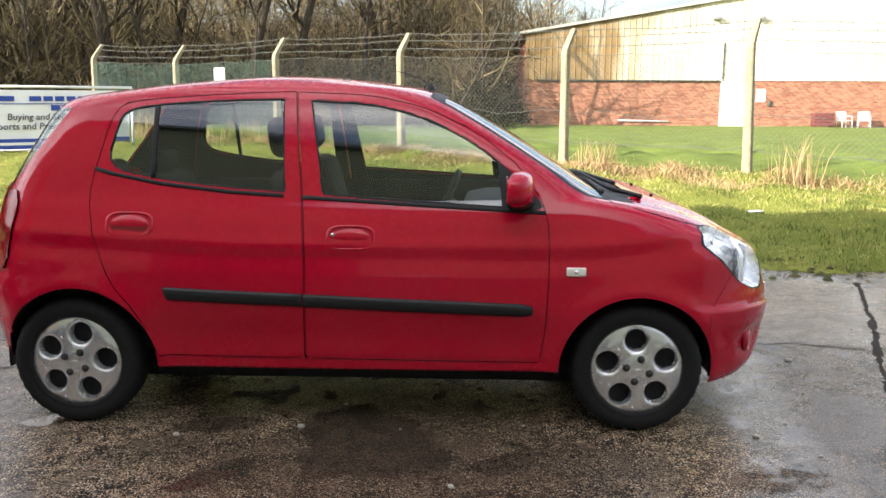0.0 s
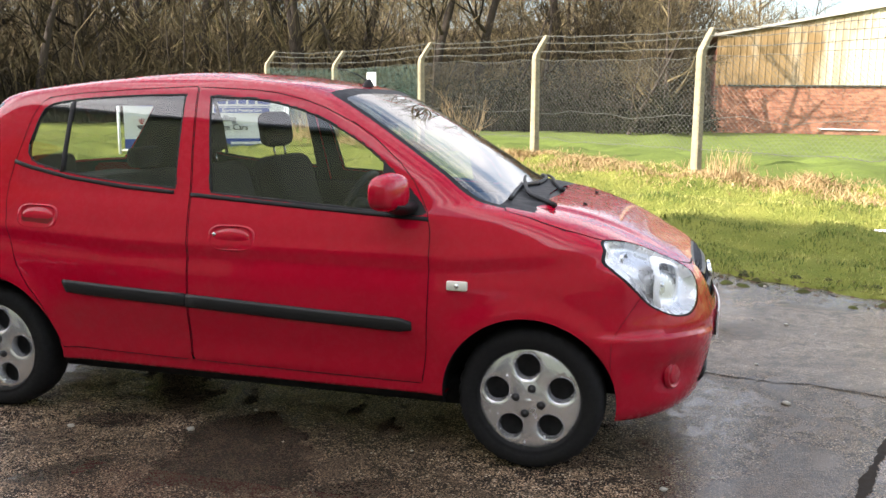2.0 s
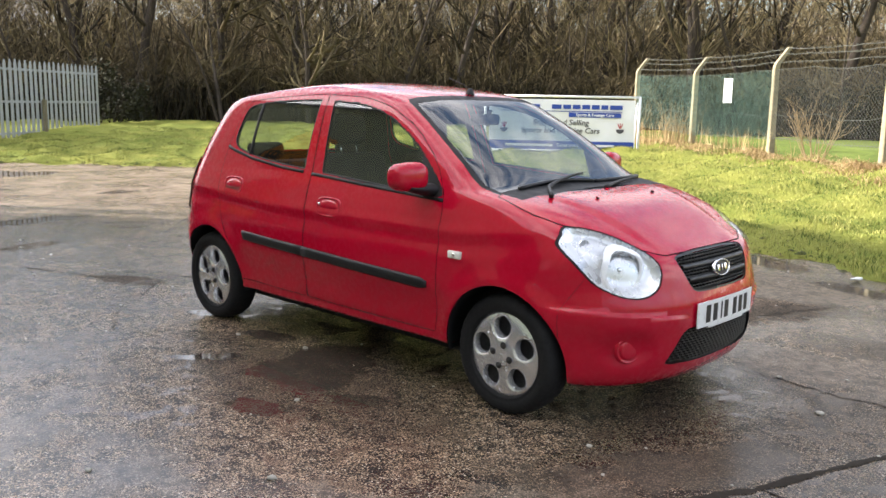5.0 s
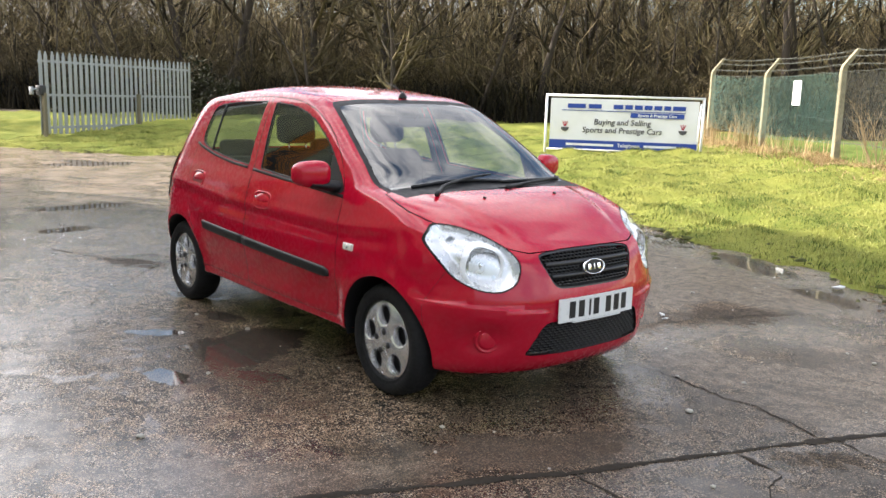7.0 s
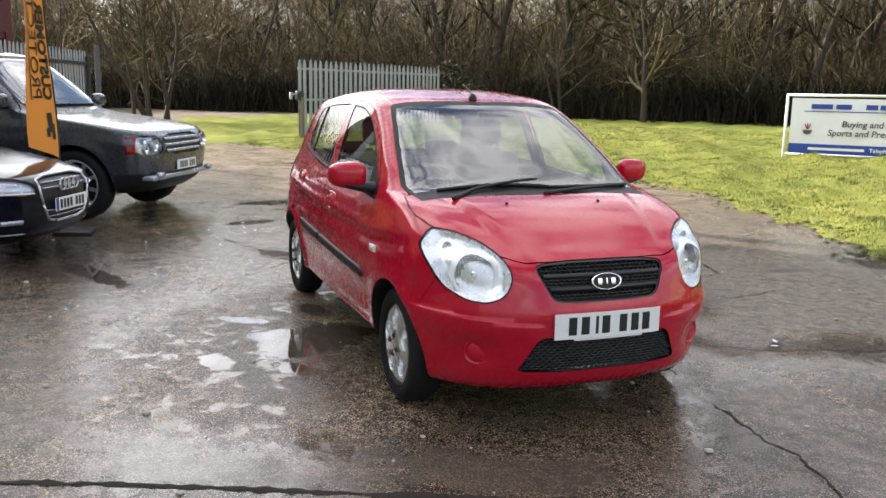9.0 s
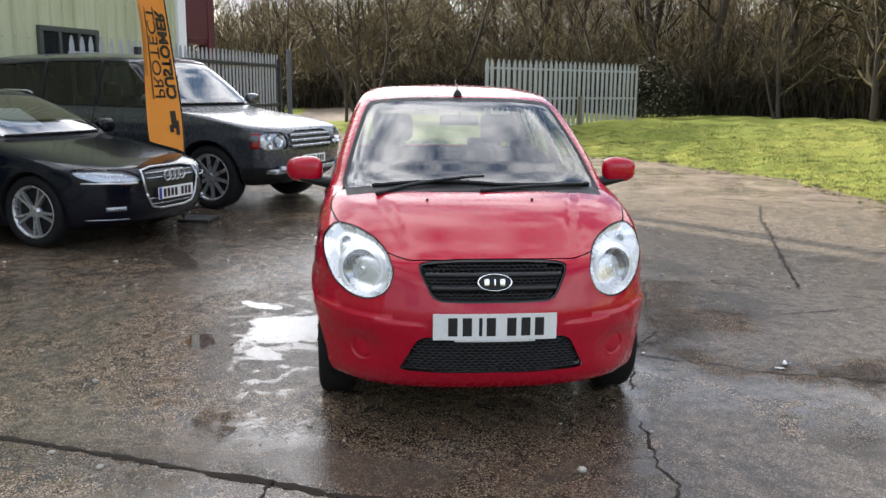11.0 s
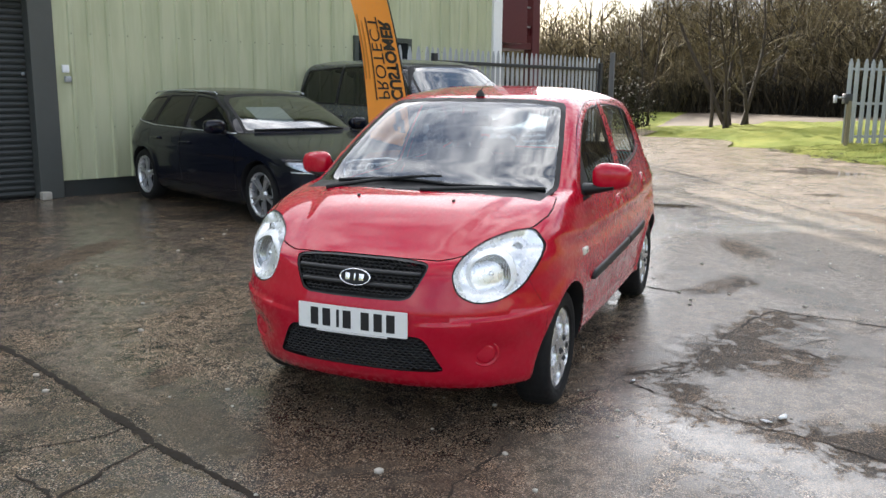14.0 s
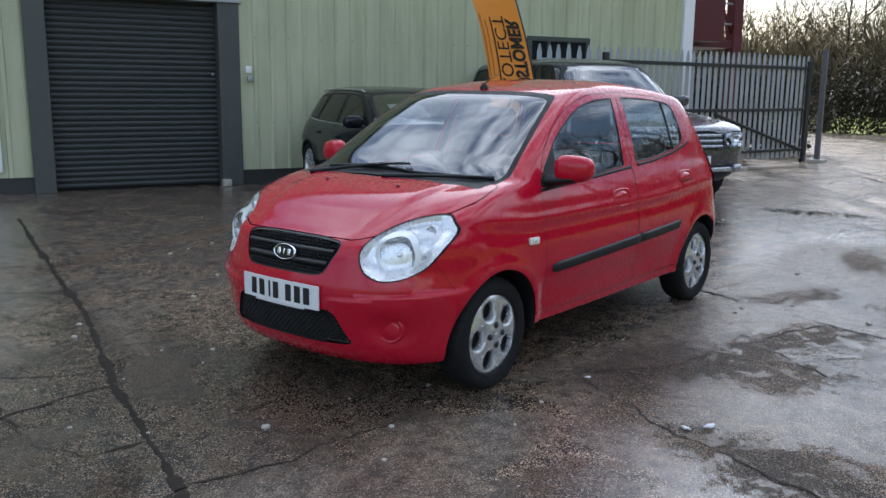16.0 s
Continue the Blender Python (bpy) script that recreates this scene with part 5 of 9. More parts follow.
    back_me.materials.append(MAT["lamp_bowl"] if "lamp_bowl" in MAT else MAT["chrome"])
    bowl = new("lamp_housing", back_me)
    bowl.parent = lamp
    bowl["label"] = "silvery inner housing"
    out = Vector((0.94, s * 0.33, -0.02)).normalized()
    base_m = Matrix.Translation((1.640, s * 0.548, 0.695)) @ out.to_track_quat("Z", "Y").to_matrix().to_4x4()
    bm2 = bmesh.new()
    lathe(bm2, [(0.084, 0.018), (0.089, 0.024), (0.101, 0.022), (0.106, 0.014), (0.106, 0.004)], 48, "z")
    part("lamp_bezel", sunk(bm2, base_m, s, 0.006), MAT["lamp_white"], lamp, "bright silvery ring", at=base_m)
    bm2 = bmesh.new()
    rings = lathe(bm2, [(0.086, 0.016), (0.083, 0.004)] + [(0.082 * (1 - k / 22) + 0.0001, -0.006 - 0.030 * (1 - (1 - k / 22) ** 2)) for k in range(23)], 72, "z")
    # fluted like pressed glass
    for v in bm2.verts:
        v.co.z += 0.0028 * math.cos(v.co.x * 560) * min(1.0, math.hypot(v.co.x, v.co.y) / 0.02)
    part("reflector", sunk(bm2, base_m, s), MAT["pressed_glass"], lamp, "round bright reflector", at=base_m)
    bm2 = bmesh.new()
    lathe(bm2, [(0.0001, 0.004), (0.010, 0.002), (0.014, -0.006), (0.012, -0.03), (0.011, -0.045)], 20, "z")
    part("bulb_cap", sunk(bm2, base_m, s), MAT["chrome"], lamp, at=base_m)
    bm2 = bmesh.new()
    lathe(bm2, [(0.020, 0.012), (0.022, 0.014), (0.02, 0.0), (0.010, -0.02), (0.0001, -0.024)], 24, "z")
    ind_m = Matrix.Translation((1.490, s * 0.615, 0.795)) @ out.to_track_quat("Z", "Y").to_matrix().to_4x4()
    part("indicator_bowl", sunk(bm2, ind_m, s, 0.02), MAT["chrome"], lamp, at=ind_m)
    # tail lamp
    panel("tail_lamp", on("tail", s), NOR, MAT["tail_red"], car, "red tail lamp cluster", shift=0.009)
    # fog lamp cover
    bm2 = bmesh.new()
    lathe(bm2, [(0.0001, 0.004), (0.034, 0.004), (0.040, 0.002), (0.044, -0.006), (0.049, -0.006), (0.053, 0.003), (0.058, 0.002), (0.064, -0.012)], 36, "z")
    n = Vector((0.90, s * 0.44, 0.0)).normalized()
    part("fog_lamp_cover", bm2, MAT["red"], car, "round red fog lamp cover", at=Matrix.Translation((front_x(0.558, 0.365) - 0.012, s * 0.550, 0.365)) @ n.to_track_quat("Z", "Y").to_matrix().to_4x4())
    # door mirror
    bm2 = bmesh.new()
    bmesh.ops.create_uvsphere(bm2, u_segments=36, v_segments=24, radius=1.0)
    for v in bm2.verts:
        x, y, z = v.co
        sx = math.copysign(abs(x) ** 0.75, x)
        sy = math.copysign(abs(y) ** 0.65, y)
        sz = math.copysign(abs(z) ** 0.7, z)
        v.co = Vector((0.065 * sx * (1.0 if x > 0 else 0.55) + 0.018 * sy * s * -1, 0.096 * sy, 0.068 * sz * (1 + 0.10 * sy * -s)))
    low = lambda v: v.co.z < -0.042
    m_ob = part("door_mirror", bm2, MAT["red"], fdoor, "red door mirror housing", at=Matrix.Translation((0.665, s * 0.852, 1.032)))
    bm2 = bmesh.new()
    rows = []
    for t in range(11):
        u = t / 10
        p = Vector((0.690, s * 0.700, 0.965)).lerp(Vector((0.672, s * 0.87, 0.985)), u)
        hh, ww = 0.040 - 0.022 * u, 0.060 - 0.012 * u
        rows.append([bm2.verts.new(p + Vector((ww * math.cos(a), 0, hh * math.sin(a) * (1 if math.sin(a) < 0 else 0.8)))) for a in [2 * math.pi * k / 14 for k in range(14)]])
    for u_, v_ in zip(rows, rows[1:]):
        for k in range(14):
            bm2.faces.new((u_[k], u_[(k + 1) % 14], v_[(k + 1) % 14], v_[k]))
    bm2.faces.new(rows[-1])
    bmesh.ops.recalc_face_normals(bm2, faces=bm2.faces)
    part("mirror_foot", bm2, MAT["black_plastic"], m_ob, "black plastic mirror base", at=m_ob.matrix_basis.inverted())
    bm2 = bmesh.new()
    lathe(bm2, [(0.0001, 0.0), (0.95, 0.0), (1.0, 0.04)], 28, "x")
    part("mirror_glass", bm2, MAT["chrome"], m_ob, "mirror glass", at=Matrix.Translation((-0.042, 0, 0)) @ Matrix.Diagonal((0.1, 0.080, 0.055, 1)))

# grilles
MAT["grille"] = plain("grille_black", (0.012, 0.012, 0.013), 0.4)


def mesh_grille(poly, cw, ch, t, depth, keep_out, z0, z1, half):
    """A honeycomb of bars inside an outline of the front."""
    bmg = bmesh.new()
    rows = int((z1 - z0) / (ch * 0.75)) + 1
    for j in range(rows):
        z = z0 + j * ch * 0.75
        n = int(half / cw) + 1
        for i in range(-n, n + 1):
            y = i * cw + (cw / 2 if j % 2 else 0)
            if poly_sd(np.array([y]), np.array([z]), poly)[0] > -0.006 or keep_out(y, z):
                continue
            x = front_x(y, z) - depth
            outer, inn = [], []
            for k in range(6):
                a = math.pi / 3 * k + math.pi / 6
                outer.append((y + cw * 0.577 * math.cos(a), z + ch * 0.5 * math.sin(a)))
                inn.append((y + (cw * 0.577 - t) * math.cos(a), z + (ch * 0.5 - t) * math.sin(a)))
            vo = [bmg.verts.new((x, *p)) for p in outer]
            vi = [bmg.verts.new((x - 0.001, *p)) for p in inn]
            vb = [bmg.verts.new((x - 0.014, *p)) for p in inn]
            for k in range(6):
                l = (k + 1) % 6
                bmg.faces.new((vo[k], vo[l], vi[l], vi[k]))
                bmg.faces.new((vi[k], vi[l], vb[l], vb[k]))
    return bmg


gril = panel("grille", groups["grille_rim"], NOR, MAT["grille"], car, "black honeycomb grille with an oval badge", shift=-0.004)
panel("grille_back", groups["grille"], NOR, MAT["dark"], gril, shift=-0.03)
part("grille_mesh", mesh_grille(GRILLE, 0.026, 0.0165, 0.0028, 0.006, lambda y, z: 0.632 < z < 0.650 or 0.685 < z < 0.703, 0.598, 0.745, 0.32), MAT["grille"], gril, smooth=False)["kind"] = "stuff"
for z in (0.641, 0.694):
    bm2 = bmesh.new()
    rows = []
    h = 0.305 - (0.733 - z) * 0.43
    for i in range(25):
        y = -h + 2 * h * i / 24
        x = front_x(y, z)
        rows.append([bm2.verts.new((x + o, y, z + q)) for o, q in ((-0.02, -0.011), (-0.004, -0.010), (0.001, -0.004), (0.001, 0.004), (-0.004, 0.010), (-0.02, 0.011))])
    for u_, v_ in zip(rows, rows[1:]):
        for k in range(5):
            bm2.faces.new((u_[k], v_[k], v_[k + 1], u_[k + 1]))
    part("grille_bar", bm2, MAT["grille"], gril)
badge_m = Matrix.Translation((front_x(0, 0.668) + 0.004, 0, 0.668)) @ Matrix.Rotation(radians(-14), 4, "Y") @ Matrix.Rotation(radians(90), 4, "Y")
bm2 = bmesh.new()
lathe(bm2, [(0.0001, 0.006), (0.060, 0.004)], 48, "z")
bmesh.ops.scale(bm2, vec=(0.55, 1.12, 1), verts=bm2.verts)
badge = part("badge", bm2, MAT["black_plastic"], gril, "oval black badge with a silver rim", at=badge_m)
bm2 = bmesh.new()
lathe(bm2, [(0.059, 0.003), (0.060, 0.008), (0.064, 0.009), (0.067, 0.006), (0.067, -0.004)], 48, "z")
bmesh.ops.scale(bm2, vec=(0.55, 1.12, 1), verts=bm2.verts)
part("badge_rim", bm2, MAT["chrome"], badge)
for yy, tl in ((-0.034, 0), (0.0, 0), (0.032, 0)):
    bm2 = bmesh.new()
    box(bm2, -0.015, 0.015, yy - (0.011 if yy else 0.004), yy + (0.011 if yy else 0.004), 0.005, 0.010, 0.002)
    part("badge_mark", bm2, MAT["chrome"], badge)
low = panel("lower_grille", groups["lower"], NOR, MAT["dark"], car, "black lower bumper grille", shift=-0.03)
part("grille_mesh", mesh_grille(LOWER, 0.030, 0.017, 0.0028, 0.014, lambda y, z: False, 0.288, 0.44, 0.42), MAT["grille"], low, smooth=False)["kind"] = "stuff"
bm2 = bmesh.new()
loop = LOWER + LOWER[:1]
rows = [[bm2.verts.new((front_x(y, z) + o, y, z)) for o in (0.0015, -0.032)] for y, z in dense(loop, 0.03)]
for u_, v_ in zip(rows, rows[1:]):
    bm2.faces.new((u_[0], v_[0], v_[1], u_[1]))
part("grille_edge", bm2, MAT["grille"], low)

# number plate: characters as plain bars
MAT["plate"] = plain("white_plate", (0.78, 0.79, 0.78), 0.3, vary=0.03)
MAT["ink"] = plain("black_ink", (0.012, 0.012, 0.014), 0.4)
bm2 = bmesh.new()
rows = []
for i in range(27):
    y = -0.26 + 0.52 * i / 26
    x = 1.868 - 0.010 * (y / 0.26) ** 2
    rows.append([bm2.verts.new((x + o, y, z)) for o, z in ((-0.006, 0.434), (0.0, 0.434), (0.0, 0.545), (-0.006, 0.545))])
for u_, v_ in zip(rows, rows[1:]):
    for k in range(3):
        bm2.faces.new((u_[k], v_[k], v_[k + 1], u_[k + 1]))
bm2.faces.new(rows[0])
bm2.faces.new(rows[-1][::-1])
bmesh.ops.recalc_face_normals(bm2, faces=bm2.faces)
plate = part("number_plate", bm2, MAT["plate"], car, "white number plate with dark bars for characters", smooth=False)
for yy in (-0.178, -0.118, -0.062, -0.018, 0.068, 0.128, 0.186):
    w2 = 0.007 if yy == -0.062 else 0.0195
    bm2 = bmesh.new()
    for zz in ((0.451, 0.529),):
        rows = [[bm2.verts.new((1.8683 - 0.010 * (y / 0.26) ** 2 + 0.0006, y, z)) for z in zz] for y in (yy - w2, yy, yy + w2)]
        for u_, v_ in zip(rows, rows[1:]):
            bm2.faces.new((u_[0], v_[0], v_[1], u_[1]))
    part("plate_bar", bm2, MAT["ink"], plate, smooth=False)
bm2 = bmesh.new()
rows = [[bm2.verts.new((1.866 - 0.010 * (y / 0.26) ** 2 + o, y, z)) for o, z in ((0.0, 0.433), (0.002, 0.425), (-0.012, 0.424))] for y in [-0.17 + 0.34 * i / 12 for i in range(13)]]
for u_, v_ in zip(rows, rows[1:]):
    bm2.faces.new((u_[0], v_[0], v_[1], u_[1]))
    bm2.faces.new((u_[1], v_[1], v_[2], u_[2]))
part("plate_holder", bm2, MAT["white"], plate, "thin pale strip of the plate holder")

# washer jets, aerial, wipers
for s in (-1, 1):
    bm2 = bmesh.new()
    box(bm2, -0.007, 0.008, -0.006, 0.006, -0.004, 0.005, 0.002)
    part("washer_jet", bm2, MAT["black_plastic"], bonnet, at=Matrix.Translation((1.312, s * 0.247, 0.951)) @ Matrix.Rotation(radians(16), 4, "Y"))
bm2 = bmesh.new()
lathe(bm2, [(0.026, -0.006), (0.024, 0.008), (0.014, 0.022), (0.008, 0.030), (0.0001, 0.031)], 20, "z")
aer = part("aerial", bm2, MAT["black_plastic"], car, "short black roof aerial", at=Matrix.Translation((0.285, -0.0, 1.424)))
bm2 = bmesh.new()
tube(bm2, [(0.0, 0, 0.02), (-0.05, 0, 0.05), (-0.16, 0, 0.085)], 0.004, 6, 0.002)
part("aerial_mast", bm2, MAT["black_plastic"], aer)


def screen_x(y, z):
    return front_x(y, z)


for pivot_y, tip_y, tip_z, piv_z in ((0.02, 0.56, 0.985, 0.965), (-0.48, 0.06, 1.018, 0.955)):
    bm2 = bmesh.new()
    pts = []
    for i in range(13):
        u_ = i / 12
        y, z = pivot_y + (tip_y - pivot_y) * u_, piv_z + (tip_z - piv_z) * (1 - (1 - u_) ** 1.6)
        pts.append(Vector((screen_x(y, z) + 0.014 + 0.012 * math.sin(math.pi * u_), y, z + 0.012)))
    tube(bm2, pts, 0.011, 8, 0.006)
    wp = part("wiper", bm2, MAT["black_plastic"], car, "black windscreen wiper")
    bm2 = bmesh.new()
    pts = []
    y0, y1 = (0.10, 0.60) if pivot_y > 0 else (-0.50, 0.12)
    for i in range(15):
        u_ = i / 14
        y = y0 + (y1 - y0) * u_
        z = (0.990 if pivot_y > 0 else 0.985) + (0.0 if pivot_y > 0 else 0.018) * math.sin(math.pi * u_ * 0.9)
        pts.append(Vector((screen_x(y, z) + 0.010, y, z + 0.004)))
    tube(bm2, pts, 0.009, 6)
    part("blade", bm2, MAT["black_plastic"], wp, "black rubber wiper blade")

# wheel wells and underside
for ax, az, ar in ARCHES:
    for s in (-1, 1):
        bm2 = bmesh.new()
        rows = []
        for k in range(29):
            a = -0.12 + (math.pi + 0.24) * k / 28
            x, z = ax + (ar + 0.001) * math.cos(a), max(0.166, az + (ar + 0.001) * math.sin(a))
            rows.append([bm2.verts.new((ax + q * (x - ax), s * yy, az + q * (z - az))) for q, yy in ((1.0, side_y(x, z) + 0.004), (0.985, side_y(x, z) - 0.012), (1.03, 0.70), (1.03, 0.45))])
        for u_, v_ in zip(rows, rows[1:]):
            for k in range(3):
                bm2.faces.new((u_[k], v_[k], v_[k + 1], u_[k + 1]))
        bm2.faces.new([r[-1] for r in rows])
        part("wheel_arch", bm2, MAT["black_plastic"], body, "dark plastic wheel arch liner")
bm2 = bmesh.new()
box(bm2, -1.35, 1.30, -0.50, 0.50, 0.13, 0.24, 0.02)
box(bm2, -0.80, 0.82, -0.60, 0.60, 0.215, 0.264, 0.01)
part("underbody", bm2, MAT["dark"], car, "black underbody")

# wheels
def wheel_cover():
    bmw = bmesh.new()
    prof = [(0.0001, 0.012), (0.03, 0.012), (0.045, 0.010), (0.06, 0.006), (0.075, 0.004), (0.09, 0.004), (0.105, 0.004), (0.12, 0.003), (0.135, 0.001), (0.15, -0.002), (0.165, -0.007), (0.18, -0.014), (0.188, -0.020), (0.192, -0.030)]
    lathe(bmw, prof, 80)
    bmesh.ops.remove_doubles(bmw, verts=bmw.verts, dist=1e-4)
    cs = [(0.118 * math.cos(radians(90 + 72 * k)), 0.118 * math.sin(radians(90 + 72 * k))) for k in range(5)]

    def holes(x, y, z, r=0.046):
        return np.min([np.hypot(x - a, z - b) for a, b in cs], axis=0) - r
    cut(bmw, lambda x, y, z: holes(x, y, z, 0.0535))
    cut(bmw, holes)
    fs = list(bmw.faces)
    h = holes(*coords(fs, True))
    bmesh.ops.delete(bmw, geom=[f for f, q in zip(fs, h) if q < 0], context="FACES")
    for v in bmw.verts:
        q = float(holes(np.array([v.co.x]), 0, np.array([v.co.z]))[0])
        if q < 0.0072:
            v.co.y -= 0.006 * (1 - max(0, q) / 0.0075) ** 0.7
    for a, b in cs:
        rings = []
        for r, d in ((0.046, -0.004), (0.0435, -0.012), (0.0405, -0.032)):
            rings.append([bmw.verts.new((a + r * math.cos(t), d, b + r * math.sin(t))) for t in [2 * math.pi * k / 28 for k in range(28)]])
        for u_, v_ in zip(rings, rings[1:]):
            for k in range(28):
                bmw.faces.new((u_[k], u_[(k + 1) % 28], v_[(k + 1) % 28], v_[k]))
    bmesh.ops.recalc_face_normals(bmw, faces=bmw.faces)
    return bmw


def build_wheel():
    w = new("wheel")
    w.parent = car
    bmw = bmesh.new()
    prof = [(0.180, -0.085), (0.190, -0.09), (0.235, -0.088), (0.262, -0.074), (0.274, -0.05), (0.2765, 0.0), (0.274, 0.05), (0.264, 0.072), (0.250, 0.081), (0.235, 0.084), (0.215, 0.083), (0.205, 0.078), (0.200, 0.080), (0.195, 0.074), (0.190, 0.066), (0.180, 0.05)]
    rings = lathe(bmw, prof, 96)
    for j in (3, 4, 6, 7):
        for k in range(96):
            if k % 3 == 0:
                c = rings[j][k].co
                f = 0.982
                c.x, c.z = c.x * f, c.z * f
    bmesh.ops.recalc_face_normals(bmw, faces=bmw.faces)
    part("tyre", bmw, MAT["rubber"], w, "black rubber tyre")
    cv = part("wheel_trim", wheel_cover(), MAT["silver"], w, "silver wheel trim with five round holes", at=Matrix.Translation((0, 0.078, 0)) @ Matrix.Diagonal((1.065, 1.0, 1.065, 1.0)))
    bmw = bmesh.new()
    lathe(bmw, [(0.0001, 0.0), (0.13, 0.0), (0.185, 0.01)], 40)
    part("wheel_back", bmw, MAT["dark"], w, at=Matrix.Translation((0, 0.025, 0)))
    for k in range(4):
        a = radians(18 + 90 * k)
        bmw = bmesh.new()
        lathe(bmw, [(0.0001, 0.009), (0.006, 0.008), (0.009, 0.002), (0.011, 0.002), (0.0145, 0.0015), (0.015, -0.002)], 14)
        part("wheel_bolt", bmw, MAT["bolt"], cv, "dark wheel bolt", at=Matrix.Translation((0.046 * math.cos(a), 0.0125, 0.046 * math.sin(a))))
    bmw = bmesh.new()
    lathe(bmw, [(0.0001, 0.0015), (0.013, 0.001), (0.015, 0.0)], 24)
    bmesh.ops.scale(bmw, vec=(1, 1, 0.6), verts=bmw.verts)
    part("centre_badge", bmw, MAT["silver"], cv, at=Matrix.Translation((0, 0.013, 0)))
    return w


MAT["bolt"] = plain("bolt_steel", (0.035, 0.035, 0.037), 0.35, metal=0.5)
wheel = build_wheel()
first = True
for sx in (1.185, -1.185):
    for s, ang in ((-1, 4 if sx > 0 else -12), (1, 20)):
        m = Matrix.Translation((sx, s * 0.672, 0.272)) @ Matrix.Rotation(math.pi if s < 0 else 0, 4, "Z") @ Matrix.Rotation(radians(ang), 4, "Y")
        if first:
            wheel.matrix_basis = m
            first = False
        else:
            copy_thing(wheel, m)

# ---- inside the hatchback ----
def soft_box(bm, x0, x1, y0, y1, z0, z1, r, m=None):
    return box(bm, x0, x1, y0, y1, z0, z1, r, 4, m)


def seat(name, x, y, parent):
    s_ = new(name)
    s_.parent = parent
    s_.location = (x, y, 0)
    b = bmesh.new()
    soft_box(b, -0.26, 0.27, -0.25, 0.25, 0.42, 0.56, 0.06)
    part("seat_cushion", b, MAT["seat"], s_)
    b = bmesh.new()
    soft_box(b, -0.075, 0.075, -0.24, 0.24, 0.0, 0.60, 0.07, Matrix.Translation((-0.27, 0, 0.50)) @ Matrix.Rotation(radians(-16), 4, "Y"))
    part("backrest", b, MAT["seat"], s_)
    b = bmesh.new()
    soft_box(b, -0.05, 0.05, -0.13, 0.13, 0.0, 0.18, 0.05, Matrix.Translation((-0.445, 0, 1.12)) @ Matrix.Rotation(radians(-8), 4, "Y"))
    hr = part("headrest", b, MAT["seat"], s_)
    for q in (-0.06, 0.06):
        b = bmesh.new()
        tube(b, [(-0.43, q, 1.06), (-0.445, q, 1.14)], 0.006, 8)
        part("headrest_post", b, MAT["chrome"], hr)
    return s_


seat("front_seat", 0.10, -0.35, car)
seat("front_seat", 0.10, 0.35, car)
bm2 = bmesh.new()
soft_box(bm2, -1.02, -0.52, -0.60, 0.60, 0.40, 0.56, 0.06)
soft_box(bm2, -0.07, 0.07, -0.60, 0.60, 0.0, 0.52, 0.06, Matrix.Translation((-0.98, 0, 0.48)) @ Matrix.Rotation(radians(-18), 4, "Y"))
part("rear_bench", bm2, MAT["seat"], car, "charcoal cloth rear bench")
for q in (-0.36, 0.36):
    bm2 = bmesh.new()
    soft_box(bm2, -0.04, 0.04, -0.13, 0.13, 0.0, 0.11, 0.035, Matrix.Translation((-1.15, q, 0.99)))
    part("rear_headrest", bm2, MAT["seat"], car)
bm2 = bmesh.new()
box(bm2, -1.52, -1.16, -0.58, 0.58, 0.93, 0.955, 0.01)
part("parcel_shelf", bm2, MAT["lining"], car)
bm2 = bmesh.new()
rows = []
for i in range(17):
    y = -0.64 + 1.28 * i / 16
    e = 1 - (abs(y) / 0.66) ** 4 * 0.12
    fx = front_x(min(0.62, abs(y)), 0.95) - 0.05
    rows.append([bm2.verts.new((x, y, z)) for x, z in ((0.46, 0.62), (0.43, 0.80), (0.47, 0.905 * e), (0.56, 0.925 * e), (fx, 0.935 * e), (fx, 0.80))])
for u_, v_ in zip(rows, rows[1:]):
    for k in range(5):
        bm2.faces.new((u_[k], v_[k], v_[k + 1], u_[k + 1]))
part("dashboard", bm2, MAT["dash"], car, "plain grey dashboard")
bm2 = bmesh.new()
rows = []
for k in range(41):
    a = 2 * math.pi * k / 40
    c = Vector((0, 0.17 * math.cos(a), 0.17 * math.sin(a)))
    rows.append(c)
tube(bm2, rows, 0.014, 10, caps=False)
for a in (0, math.pi, -math.pi / 2):
    tube(bm2, [(0.0, 0.05 * math.cos(a), 0.05 * math.sin(a)), (0, 0.165 * math.cos(a), 0.165 * math.sin(a))], 0.013, 8)
lathe(bm2, [(0.0001, -0.02), (0.05, -0.015), (0.06, 0.01), (0.03, 0.12)], 20, "x")
part("steering_wheel", bm2, MAT["black_plastic"], car, "black three-spoke steering wheel", at=Matrix.Translation((0.36, -0.35, 0.90)) @ Matrix.Rotation(radians(24), 4, "Y"))
bm2 = bmesh.new()
box(bm2, -0.02, 0.02, -0.11, 0.11, -0.03, 0.03, 0.015, 3, Matrix.Translation((0.40, 0, 1.285)))
tube(bm2, [(0.41, 0, 1.29), (0.445, 0, 1.335)], 0.008, 8)
part("rear_view_mirror", bm2, MAT["black_plastic"], car)
bm2 = bmesh.new()
for s in (-1, 1):
    box(bm2, -1.3, 0.85, s * 0.64 - 0.02, s * 0.64 + 0.02, 0.30, 0.93, 0.015)
box(bm2, -1.5, 0.9, -0.62, 0.62, 0.24, 0.28)
part("cabin_trim", bm2, MAT["lining"], car, "dark door cards and floor")
bm.free()

# ---- warehouse ----
U = Vector((-0.9245, 0.3811, 0)).normalized()
NW = Vector((0.3811, 0.9245, 0)).normalized()
